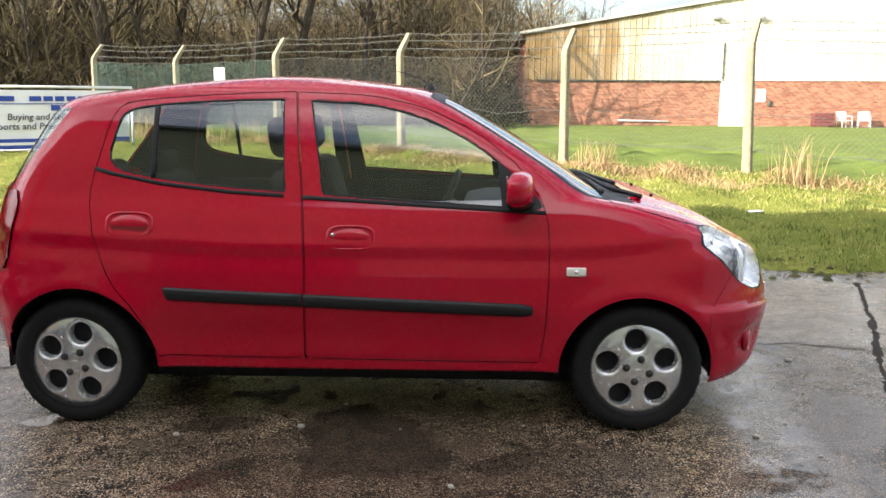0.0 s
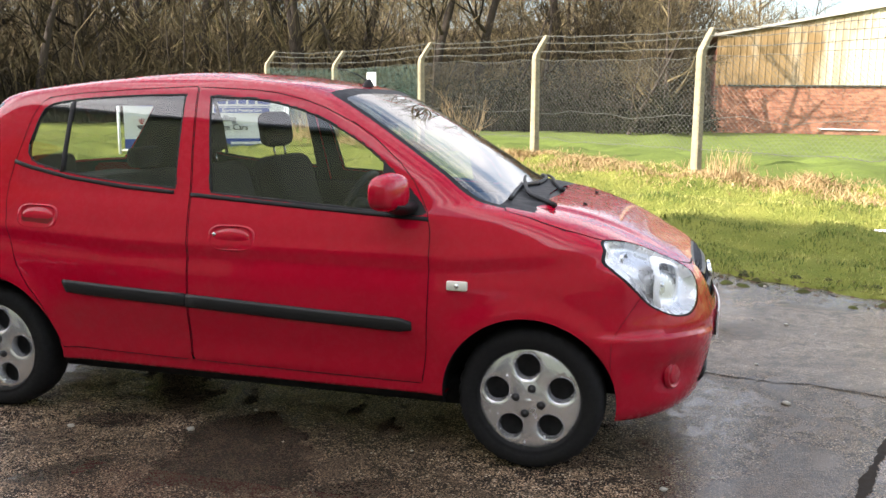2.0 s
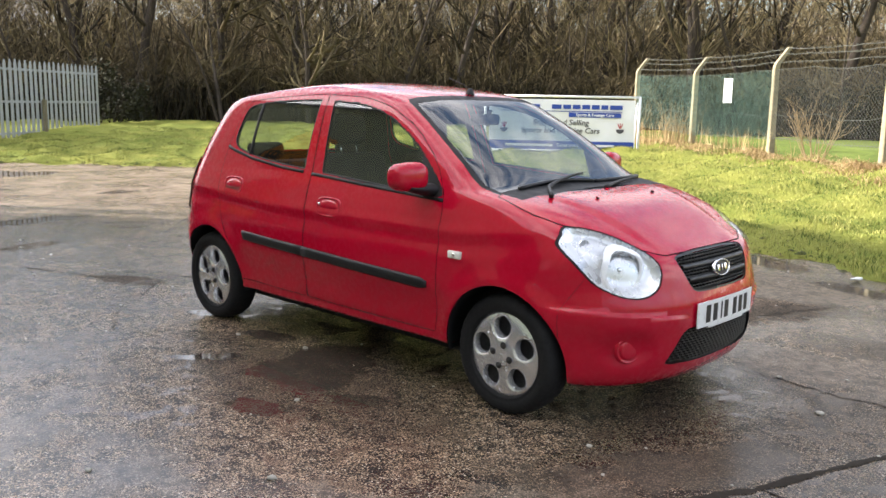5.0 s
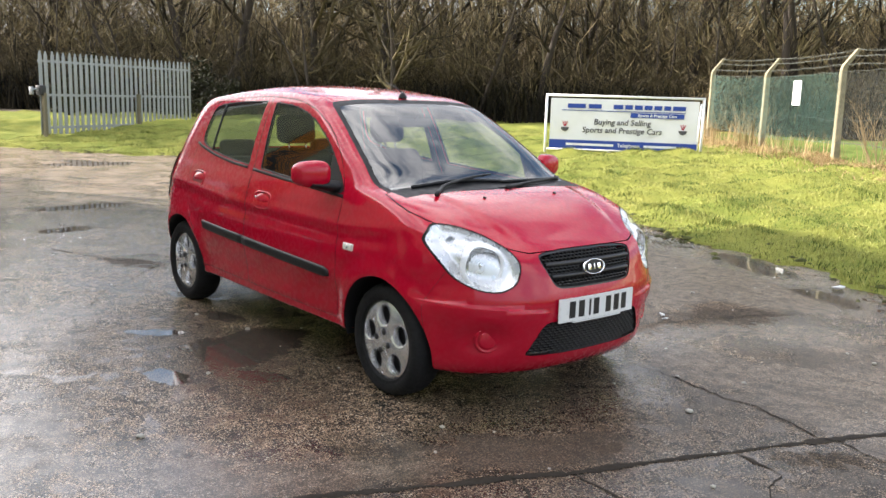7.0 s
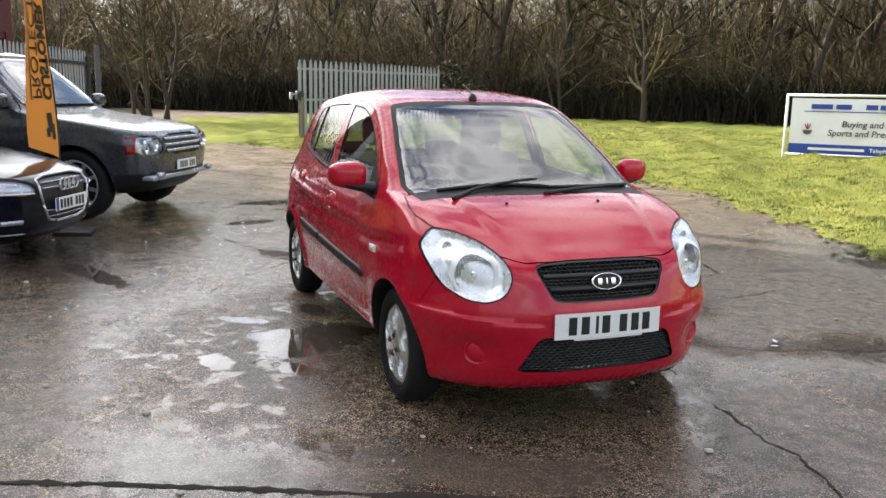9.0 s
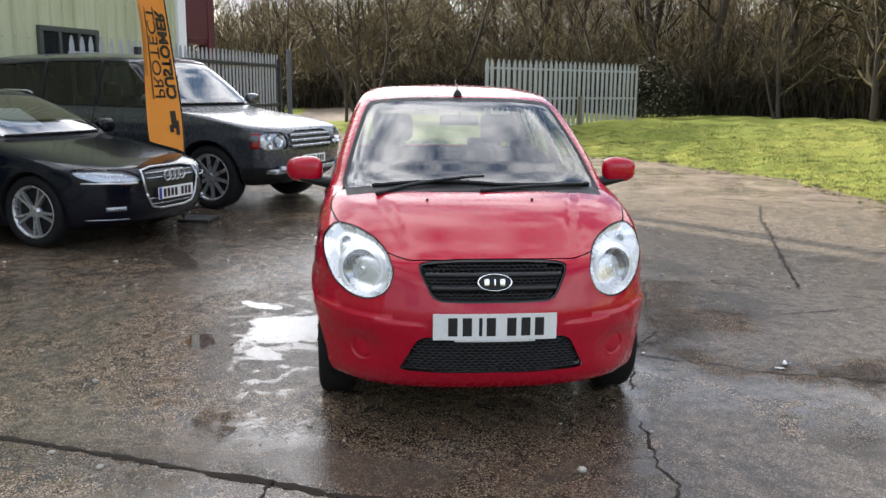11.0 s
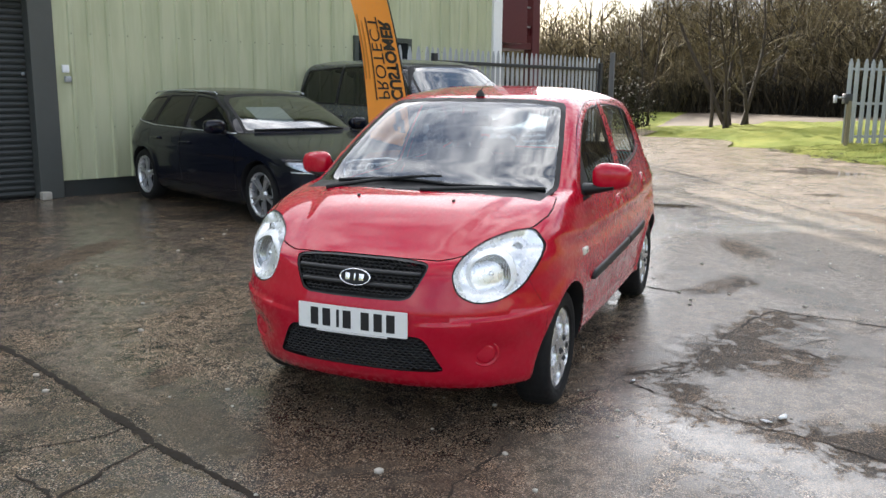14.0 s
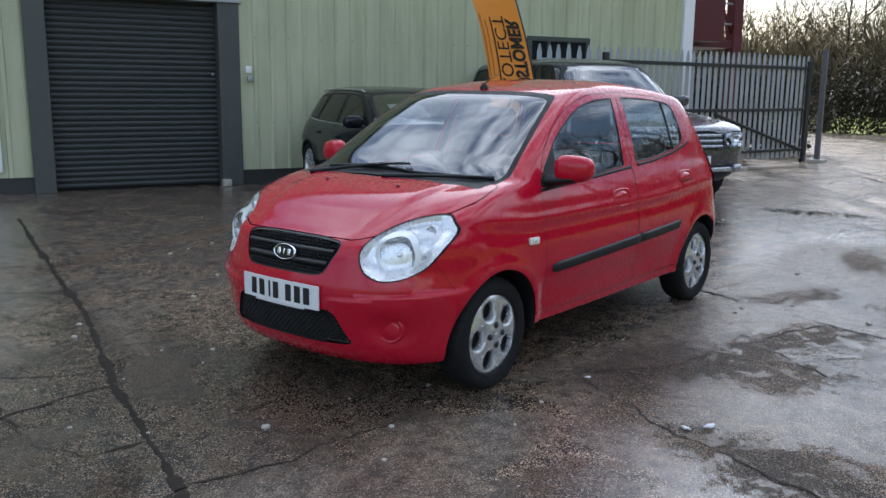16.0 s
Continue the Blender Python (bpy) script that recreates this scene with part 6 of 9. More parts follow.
MW = Matrix.Translation((-3.59, -7.08, 0)) @ Matrix(((U.x, NW.x, 0, 0), (U.y, NW.y, 0, 0), (0, 0, 1, 0), (0, 0, 0, 1)))
HB = 6.5


def ribbed(bm, u0, u1, z0, z1, pitch, depth, y=0.0, phase=0.0):
    """Profiled sheet: flat pans with narrow raised ribs."""
    pts, u = [], u0
    k = math.floor((u0 - phase) / pitch)
    prof = ((0.0, 0), (0.36, 0), (0.42, 1), (0.58, 1), (0.64, 0))
    while True:
        stop = False
        for f, d in prof:
            q = phase + (k + f) * pitch
            if q < u0:
                continue
            if q > u1:
                stop = True
                break
            pts.append((q, y + d * depth))
        if stop:
            break
        k += 1
    pts = [(u0, y)] + pts + [(u1, y)]
    nz = max(1, int((z1 - z0) / 1.2))
    rows = [[bm.verts.new((a, b, z0 + (z1 - z0) * j / nz)) for j in range(nz + 1)] for a, b in pts]
    for p, q in zip(rows, rows[1:]):
        for j in range(nz):
            bm.faces.new((p[j], p[j + 1], q[j + 1], q[j]))


def clad_mat(name, col, stain, zscale=0.25):
    m, n, l, b = nodes_of(name)
    tcn, mpn = n.new("ShaderNodeTexCoord"), n.new("ShaderNodeMapping")
    mpn.inputs["Scale"].default_value = (2.2, 2.2, zscale)
    l.new(tcn.outputs["Object"], mpn.inputs["Vector"])
    a, c = n.new("ShaderNodeTexNoise"), n.new("ShaderNodeTexNoise")
    a.inputs["Scale"].default_value, a.inputs["Detail"].default_value, a.inputs["Roughness"].default_value = 2.0, 6, 0.6
    c.inputs["Scale"].default_value, c.inputs["Detail"].default_value = 0.35, 3
    l.new(mpn.outputs["Vector"], a.inputs["Vector"])
    l.new(tcn.outputs["Object"], c.inputs["Vector"])
    r = n.new("ShaderNodeValToRGB")
    r.color_ramp.elements[0].position, r.color_ramp.elements[0].color = 0.32, (*stain, 1)
    r.color_ramp.elements[1].position, r.color_ramp.elements[1].color = 0.58, (*col, 1)
    l.new(a.outputs["Fac"], r.inputs["Fac"])
    hs = n.new("ShaderNodeHueSaturation")
    mr = n.new("ShaderNodeMapRange")
    mr.inputs["From Min"].default_value, mr.inputs["From Max"].default_value = 0.3, 0.7
    mr.inputs["To Min"].default_value, mr.inputs["To Max"].default_value = 0.9, 1.08
    l.new(c.outputs["Fac"], mr.inputs["Value"])
    l.new(mr.outputs["Result"], hs.inputs["Value"])
    l.new(r.outputs["Color"], hs.inputs["Color"])
    l.new(hs.outputs["Color"], b.inputs["Base Color"])
    b.inputs["Roughness"].default_value = 0.45
    return m


MAT["clad"] = clad_mat("pale_green_cladding", (0.46, 0.48, 0.32), (0.36, 0.385, 0.24))
MAT["window_dark"] = plain("dark_window_glass", (0.015, 0.018, 0.02), 0.06)
MAT["frame_dark"] = plain("dark_green_frame", (0.05, 0.06, 0.05), 0.5)
wh = thing("warehouse", MW, "pale green profiled steel warehouse with a dark roller shutter", "building")
for nm, u0, u1, z0, z1 in (("wall_sheet", -22.0, -2.86, 0.22, HB), ("wall_sheet", -2.86, -0.10, 2.66, HB), ("wall_sheet", -0.10, 8.28, 0.22, HB)):
    b = bmesh.new()
    ribbed(b, u0, u1, z0, z1, 0.25, 0.028)
    part(nm, b, MAT["clad"], wh, smooth=False)
b = bmesh.new()
for k in range(0, 40):
    for zz in (0.9, 2.1, 3.3):
        u = 0.125 + 0.25 * k
        if 0 < u < 8.2:
            g0 = bmesh.ops.create_icosphere(b, subdivisions=1, radius=0.009)["verts"]
            bmesh.ops.translate(b, vec=(u, 0.030, zz), verts=g0)
fx = part("fixings", b, MAT["frame_dark"], wh)
fx["kind"] = "stuff"
b = bmesh.new()
box(b, -22, -2.86, -0.12, -0.02, 0.0, 0.24)
part("plinth", b, MAT["shutter"], wh, "dark low plinth", smooth=False)
b = bmesh.new()
box(b, -0.10, 8.28, -0.12, -0.02, 0.0, 0.24)
part("plinth", b, MAT["shutter"], wh, "dark low plinth", smooth=False)
b = bmesh.new()
box(b, -22, 8.26, -14.0, -13.8, 0, HB)
box(b, 8.1, 8.27, -13.8, -0.02, 0, HB)
box(b, -22, -21.8, -13.8, -0.02, 0, HB)
part("rear_wall", b, MAT["clad"], wh, smooth=False)
b = bmesh.new()
box(b, -22.2, 8.5, -14.2, 0.2, HB, HB + 0.18)
part("roof", b, MAT["galv"], wh, "flat grey metal roof", smooth=False)
b = bmesh.new()
box(b, 8.27, 8.52, -0.10, 0.06, 0.0, HB, 0.01)
part("corner_trim", b, MAT["white"], wh, "white corner flashing", smooth=False)
# roller shutter
b = bmesh.new()
n, z0, z1 = 34, 0.03, 2.60
rows = []
for i in range(n):
    for f, d in ((0.0, 0.0), (0.12, 0.012), (0.5, 0.020), (0.85, 0.012), (0.97, 0.0)):
        z = z0 + (z1 - z0) * (i + f) / n
        rows.append([b.verts.new((u, -0.16 + d, z)) for u in (-2.66, -0.36)])
for p, q in zip(rows, rows[1:]):
    b.faces.new((p[0], q[0], q[1], p[1]))
part("roller_shutter", b, MAT["shutter"], wh, "dark grey slatted roller shutter, closed", smooth=False)
for u0, u1 in ((-2.86, -2.60), (-0.40, -0.10)):
    b = bmesh.new()
    box(b, u0, u1, -0.20, 0.035, 0.0, 2.62, 0.006)
    part("door_jamb", b, MAT["jamb"], wh, "dark grey steel door jamb", smooth=False)
b = bmesh.new()
box(b, -2.90, -0.06, -0.10, 0.06, 2.56, 2.68, 0.008)
part("lintel", b, MAT["galv"], wh, "pale grey lintel over the shutter", smooth=False)
b = bmesh.new()
box(b, -2.6, -0.4, -0.9, -0.2, 0.0, 2.9)
part("door_back", b, MAT["dark"], wh, smooth=False)
b = bmesh.new()
box(b, -0.03, 0.055, 0.03, 0.07, 1.60, 1.70, 0.008)
sw = part("switch_box", b, MAT["white"], wh, "white electric switch box")
b = bmesh.new()
box(b, -0.01, 0.07, 0.03, 0.09, 1.48, 1.56, 0.012)
part("socket", b, MAT["galv"], sw, "grey weatherproof socket")
b = bmesh.new()
lathe(b, [(0.0001, 0.02), (0.02, 0.015), (0.022, 0.0)], 14)
part("shutter_lock", b, MAT["galv"], wh, at=Matrix.Translation((-0.45, -0.13, 1.58)))
b = bmesh.new()
box(b, -4.2, -3.22, 0.035, 0.06, 0.30, 1.05, 0.006)
part("wall_sign", b, MAT["white"], wh, "plain white board fixed to the wall", smooth=False)
# concrete apron strip before the shutter
b = bmesh.new()
box(b, -0.42, -0.30, 0.03, 0.14, 0.0, 0.10, 0.01)
part("guard_block", b, MAT["concrete"], wh)
win = new("window")
win.parent = wh
for u0, u1, z0, z1 in ((4.80, 6.10, 2.22, 2.30), (4.80, 6.10, 1.02, 1.10), (4.80, 4.88, 1.10, 2.22), (6.02, 6.10, 1.10, 2.22), (5.20, 5.26, 1.10, 2.22), (5.62, 5.68, 1.10, 2.22)):
    b = bmesh.new()
    box(b, u0, u1, 0.0, 0.06, z0, z1, 0.006)
    part("window_frame", b, MAT["frame_dark"], win, smooth=False)
for u0, u1 in ((4.88, 5.20), (5.26, 5.62), (5.68, 6.02)):
    b = bmesh.new()
    box(b, u0, u1, 0.028, 0.034, 1.10, 2.22)
    part("pane", b, MAT["window_dark"], win, smooth=False)
# maroon steel stage past the corner
st = thing("steel_stage", MW, "dark maroon raised steel stage with posts and braces", "structure")
for u0, u1, y0, y1, z0, z1, nm in ((8.56, 9.45, -3.2, -0.08, 2.36, 6.0, "side_panel"), (8.62, 10.42, -3.2, -0.55, 2.28, 2.42, "deck"), (10.18, 10.42, -0.75, -0.52, 0.0, 6.0, "post"), (10.18, 10.42, -3.2, -2.97, 0.0, 6.0, "post"), (8.66, 8.86, -0.75, -0.55, 0.0, 2.28, "post")):
    b = bmesh.new()
    box(b, u0, u1, y0, y1, z0, z1, 0.008)
    part(nm, b, MAT["maroon"], st, smooth=False)
for z in (2.75, 3.15):
    b = bmesh.new()
    tube(b, [(9.46, -0.6, z), (10.3, -0.6, z)], 0.022, 8)
    part("rail", b, MAT["galv"], st)
b = bmesh.new()
tube(b, [(9.6, -0.62, 3.6), (10.25, -0.62, 2.5)], 0.035, 8)
part("brace", b, MAT["maroon"], st)
# unseen top block, added so that the stage's shadow reaches far enough
b = bmesh.new()
box(b, 8.62, 10.42, -3.2, -0.55, 6.0, 6.5, 0.02)
part("hopper", b, MAT["maroon"], st, smooth=False)

# ---- palisade gates ----
def palisade(name, p0, p1, top, pitch, mats, label, low=0.12, wide=0.043, face=-1):
    p0, p1 = Vector((*p0, 0)), Vector((*p1, 0))
    L = (p1 - p0).length
    m = Matrix.Translation(p0) @ Matrix.Rotation(math.atan2(p1.y - p0.y, p1.x - p0.x), 4, "Z")
    t = thing(name, m, label, "gate")
    n = int(L / pitch)
    base = None
    for i in range(n + 1):
        u = L * i / n
        if base is None:
            b = bmesh.new()
            w, h0, h1 = wide, low, top
            prof = ((-w, 0.0), (-w * 0.55, 0.010), (-w * 0.25, 0.002), (w * 0.25, 0.002), (w * 0.55, 0.010), (w, 0.0))
            for y_off, flip in ((0.0, False), (-0.003, True)):
                lo_ = [b.verts.new((x, y + y_off, h0)) for x, y in prof]
                hi_ = [b.verts.new((x, y + y_off, h1 - 0.12)) for x, y in prof]
                tp = [b.verts.new((x * 0.35, y + y_off, h1)) for x, y in prof]
                for r0, r1 in ((lo_, hi_), (hi_, tp)):
                    for k in range(5):
                        q = (r0[k], r0[k + 1], r1[k + 1], r1[k])
                        b.faces.new(q[::-1] if flip else q)
            base = part("pale", b, mats[0], t, smooth=False, at=Matrix.Translation((u, 0, 0)))
        else:
            o = new("pale", base.data)
            o.parent = t
            o.matrix_basis = Matrix.Translation((u, 0, rng.uniform(-0.012, 0.012))) @ Matrix.Rotation(rng.uniform(-0.008, 0.008), 4, "Y")
    for z in (top - 0.24, (top + low) * 0.5 - 0.05, low + 0.16):
        b = bmesh.new()
        box(b, -0.02, L + 0.02, *sorted((face * 0.060, face * 0.013)), z - 0.03, z + 0.03, 0.005)
        part("rail", b, mats[1], t, smooth=False)
    return t, L


MAT["dark_steel"] = plain("dark_painted_steel", (0.022, 0.024, 0.026), 0.5, vary=0.2)
MAT["wood_post"] = plain("weathered_post", (0.16, 0.14, 0.09), 0.9, vary=0.25, bump=0.003)
ga, L = palisade("palisade_gate", (-13.85, -2.37), (-8.35, -3.95), 2.12, 0.155, (MAT["galv"], MAT["dark_steel"]), "open galvanised palisade gate leaf with a dark steel frame", wide=0.048, face=1)
for u in (0.0, L):
    b = bmesh.new()
    box(b, u - 0.05, u + 0.05, 0.014, 0.080, 0.03, 2.02, 0.006)
    part("stile", b, MAT["dark_steel"], ga, smooth=False)
b = bmesh.new()
tube(b, [(0.05, 0.045, 0.25), (L * 0.5, 0.045, 1.0)], 0.03, 6)
part("brace", b, MAT["dark_steel"], ga)
for u in (0.06, L - 0.1):
    b = bmesh.new()
    lathe(b, [(0.0001, 0.02), (0.05, 0.02), (0.06, 0.0), (0.05, -0.02), (0.0001, -0.02)], 16)
    part("gate_wheel", b, MAT["rubber"], ga, at=Matrix.Translation((u, 0.045, 0.06)))
MAT["dull_steel"] = plain("dull_grey_steel", (0.11, 0.115, 0.12), 0.6, metal=0.3, vary=0.15, scale=15)
gp = thing("gate_post", Matrix.Translation((-14.2, -2.15, 0)), "thick dull grey steel gate post beside the open gate", "post")
b = bmesh.new()
box(b, -0.05, 0.05, -0.05, 0.05, 0.0, 2.25, 0.01)
part("post", b, MAT["dull_steel"], gp, smooth=False)
b = bmesh.new()
box(b, -0.16, 0.16, -0.16, 0.16, -0.05, 0.06, 0.02)
part("footing", b, MAT["concrete"], gp)
# fixed palisade run against the warehouse
gc, L2 = palisade("palisade_fence", (-8.25, -4.0), (-7.35, -4.55), 2.12, 0.155, (MAT["galv"], MAT["galv"]), "galvanised palisade fence beside the warehouse")
gb, L = palisade("palisade_gate", (-21.6, 8.03), (-18.03, 2.77), 2.24, 0.204, (MAT["galv"], MAT["galv"]), "open galvanised palisade gate leaf standing on the grass", low=0.24, wide=0.062)
for u, h in ((L, 1.25), (L * 0.42, 1.25)):
    b = bmesh.new()
    box(b, u - 0.045, u + 0.045, 0.03, 0.12, 0.0, h, 0.012)
    part("prop_post", b, MAT["wood_post"], gb, "weathered timber post", smooth=False)
b = bmesh.new()
box(b, L - 0.06, L + 0.12, -0.06, 0.10, 1.18, 1.42, 0.02)
part("latch_box", b, MAT["dark_steel"], gb, "dark latch box")
b = bmesh.new()
tube(b, [(L + 0.1, 0.02, 1.32), (L + 0.34, 0.02, 1.33)], 0.02, 8)
box(b, L + 0.32, L + 0.38, -0.02, 0.06, 1.2, 1.38, 0.01)
part("latch_bolt", b, MAT["galv"], gb)

# ---- far brick hall ----
hall_m = Matrix.Translation((2.93, 36.1, 0.165)) @ Matrix.Rotation(radians(-0.8), 4, "Z") @ Matrix.Diagonal((1.065, 1.0, 0.95, 1.0))
hall = thing("brick_hall", hall_m, "low hall of red brick with stained cream cladding above", "building")
bw, bh, bt = 0.215, 0.065, 0.10
b = bmesh.new()
box(b, 0, 26, 0.012, 0.3, -0.5, 2.15)
brick_wall = part("brick_wall", b, MAT["mortar"], hall, "red brick wall", smooth=False)
co, fs = [], []
rb = random.Random(8)
for j in range(29):
    z = 0.0 + j * 0.075
    for i in range(118):
        u = i * 0.225 + (0.1125 if j % 2 else 0)
        if 8.35 < u + 0.1 < 9.45 or u + bw > 26:
            continue
        k = len(co)
        y = rb.uniform(-0.003, 0.003)
        co += [(u, y, z), (u + bw, y, z), (u + bw, y, z + bh), (u, y, z + bh), (u, 0.02, z), (u + bw, 0.02, z), (u + bw, 0.02, z + bh), (u, 0.02, z + bh)]
        fs += [(k, k + 1, k + 2, k + 3), (k + 1, k + 5, k + 6, k + 2), (k + 3, k + 2, k + 6, k + 7), (k + 4, k, k + 3, k + 7), (k + 4, k + 5, k + 1, k)]
me = bpy.data.meshes.new("brickwork")
me.from_pydata(co, [], fs)
me.materials.append(MAT["bricks"])
bo_ = new("brickwork", me)
bo_.parent = brick_wall
bo_["kind"] = "stuff"
b = bmesh.new()
ribbed(b, 0.0, 26.0, 2.15, 8.6, 0.25, -0.022, -0.05)
for v in list(b.verts):
    lim = 4.30 + 0.185 * min(v.co.x, 26 - v.co.x)
    v.co.z = 2.15 + (v.co.z - 2.15) * (lim - 2.15) / 6.45
part("cladding", b, MAT["stained_cream"], hall, "stained cream profiled cladding", smooth=False)
for x0, x1, h0, h1, nm in ((-0.25, 13.0, 4.28, 6.73, "roof"), (13.0, 26.25, 6.73, 4.28, "roof")):
    b = bmesh.new()
    p = [(x0, -0.25, h0), (x1, -0.25, h1), (x1, 24, h1), (x0, 24, h0)]
    lo_ = [b.verts.new(q) for q in p]
    hi_ = [b.verts.new((q[0], q[1], q[2] + 0.12)) for q in p]
    b.faces.new(lo_[::-1])
    b.faces.new(hi_)
    for k in range(4):
        b.faces.new((lo_[k], lo_[(k + 1) % 4], hi_[(k + 1) % 4], hi_[k]))
    part(nm, b, MAT["concrete"], hall, "pale sheet roof", smooth=False)
b = bmesh.new()
box(b, 0, 0.3, 0.3, 24, -0.5, 3.9)
part("side_wall", b, MAT["brick"], hall, smooth=False)
b = bmesh.new()
box(b, 25.7, 26, 0.3, 24, -0.5, 3.9)
part("side_wall", b, MAT["brick"], hall, smooth=False)
b = bmesh.new()
box(b, 8.42, 9.38, -0.02, 0.02, -0.05, 2.02, 0.01)
hd = part("door", b, MAT["white"], hall, "white painted door", smooth=False)
b = bmesh.new()
box(b, 8.34, 8.42, -0.05, 0.02, -0.05, 2.12)
box(b, 9.38, 9.46, -0.05, 0.02, -0.05, 2.12)
box(b, 8.34, 9.46, -0.05, 0.02, 2.02, 2.12)
part("door_frame", b, MAT["white"], hd, smooth=False)
b = bmesh.new()
box(b, 8.35, 8.42, -0.12, -0.06, 2.2, 3.9, 0.01)
part("downpipe", b, MAT["frame_dark"], hall, smooth=False)
b = bmesh.new()
box(b, 0.5, 8.3, -0.13, -0.06, 2.10, 2.16, 0.01)
part("flashing", b, MAT["frame_dark"], hall, "dark drip flashing", smooth=False)
b = bmesh.new()
box(b, 9.85, 10.25, -0.03, 0.0, 1.15, 1.75, 0.005)
part("notice", b, MAT["white"], hall, "small white notice board", smooth=False)
b = bmesh.new()
box(b, 10.35, 10.5, -0.12, 0.0, 0.95, 1.2, 0.03)
part("lamp", b, MAT["frame_dark"], hall, "dark wall lamp")
b = bmesh.new()
tube(b, [(4.0, -0.10, 0.24), (5.1, -0.10, 0.22), (6.2, -0.10, 0.20)], 0.035, 8)
part("pipe", b, MAT["white"], hall, "white pipe along the foot of the wall")
for u in (7.8, 9.6):
    b = bmesh.new()
    box(b, u, u + 0.35, -0.4, -0.02, 4.95, 5.15, 0.05)
    part("floodlight", b, MAT["galv"], hall)
b = bmesh.new()
box(b, 16.0, 17.2, -0.04, 0.0, 1.1, 2.4, 0.01)
part("white_panel", b, MAT["white"], hall, smooth=False)
MAT["red_brown"] = plain("red_brown_wood", (0.13, 0.03, 0.03), 0.6)


def garden_chair(x, y, turn):
    t = thing("garden_chair", hall_m @ Matrix.Translation((x, y, -0.06)) @ Matrix.Rotation(turn, 4, "Z") @ Matrix.Diagonal((0.9, 0.9, 0.9, 1.0)), "white plastic garden chair standing on the lawn by the hall", "chair", "chairs by the hall")
    b = bmesh.new()
    box(b, -0.25, 0.25, -0.22, 0.24, 0.40, 0.44, 0.015)
    part("seat", b, MAT["white"], t)
    b = bmesh.new()
    box(b, -0.25, 0.25, 0.0, 0.03, 0.0, 0.46, 0.012, 2, Matrix.Translation((0, 0.23, 0.42)) @ Matrix.Rotation(radians(-12), 4, "X"))
    part("backrest", b, MAT["white"], t)
    for sx in (-0.24, 0.24):
        b = bmesh.new()
        tube(b, [(sx, -0.22, 0.63), (sx, 0.27, 0.64)], 0.022, 6)
        part("arm", b, MAT["white"], t)
        for sy, top in ((-0.22, 0.63), (0.24, 0.45)):
            b = bmesh.new()
            tube(b, [(sx * 1.08, sy * 1.1, 0), (sx, sy, top)], 0.02, 6)
            part("leg", b, MAT["white"], t)


garden_chair(13.3, -0.9, 0.2)
garden_chair(14.1, -0.9, -0.3)
bx = thing("planter", hall_m @ Matrix.Translation((12.4, -0.9, 0)), "low red-brown wooden planter on the lawn", "planter")
for k in range(4):
    b = bmesh.new()
    box(b, -0.42, 0.42, -0.2, 0.2, 0.06 + 0.15 * k, 0.195 + 0.15 * k, 0.01)
    part("board", b, MAT["red_brown"], bx)
for s in (-0.36, 0.36):
    b = bmesh.new()
    box(b, s - 0.04, s + 0.04, -0.17, 0.17, 0.0, 0.06)
    part("foot", b, MAT["red_brown"], bx)

# ---- concrete-post chain-link fence ----
MAT["mossy"] = plain("mossy_concrete", (0.27, 0.235, 0.15), 0.9, vary=0.45, scale=14, bump=0.004)
MAT["wire"] = plain("galvanised_wire", (0.10, 0.104, 0.088), 0.6, metal=0.2)
MAT["green_wire"] = plain("green_coated_wire", (0.105, 0.19, 0.15), 0.5)
FD = Vector((-2.583, 1.847, 0))
FN = Vector((-0.582, -0.8135, 0))
fence = thing("chain_link_fence", Matrix(), "chain-link fence on cranked concrete posts with barbed wire", "fence")


def post_at(k):
    p = Vector((4.47, 7.05, 0)) + FD * (k + {0: 0.13, 2: 0.01}.get(k, 0.0))
    p.z = land1(p.x, p.y)
    return p


lean = {-1: -0.01, 0: -0.03, 1: -0.01, 2: -0.012, 3: -0.01}
for k in range(-3, 6):
    p = post_at(k)
    b = bmesh.new()
    rows = []
    for z, o, w in ((-0.25, 0, 0.056), (0.0, 0, 0.056), (0.85, 0, 0.050), (1.61, 0, 0.046), (1.69, 0.02, 0.044), (1.98, 0.24, 0.037), (2.00, 0.25, 0.027)):
        rows.append([b.verts.new((sx * w, o + sy * w, z)) for sx, sy in ((-1, -1), (-0.6, -1.25), (0.6, -1.25), (1, -1), (1, 1), (-1, 1))])
    for r0, r1 in zip(rows, rows[1:]):
        for q in range(6):
            b.faces.new((r0[q], r0[(q + 1) % 6], r1[(q + 1) % 6], r1[q]))
    b.faces.new(rows[-1])
    m = Matrix.Translation(p) @ Matrix.Rotation(math.atan2(-FN.x, FN.y) + math.pi + (0.0), 4, "Z") @ Matrix.Rotation(lean.get(k, 0.0), 4, "Y")
    part("post", b, MAT["mossy"], fence, "pale mossy concrete post with a cranked top", smooth=False, at=m)


def strand(pts, r, mat, name="wire"):
    b = bmesh.new()
    tube(b, pts, r, 4, caps=False)
    return part(name, b, mat, fence)


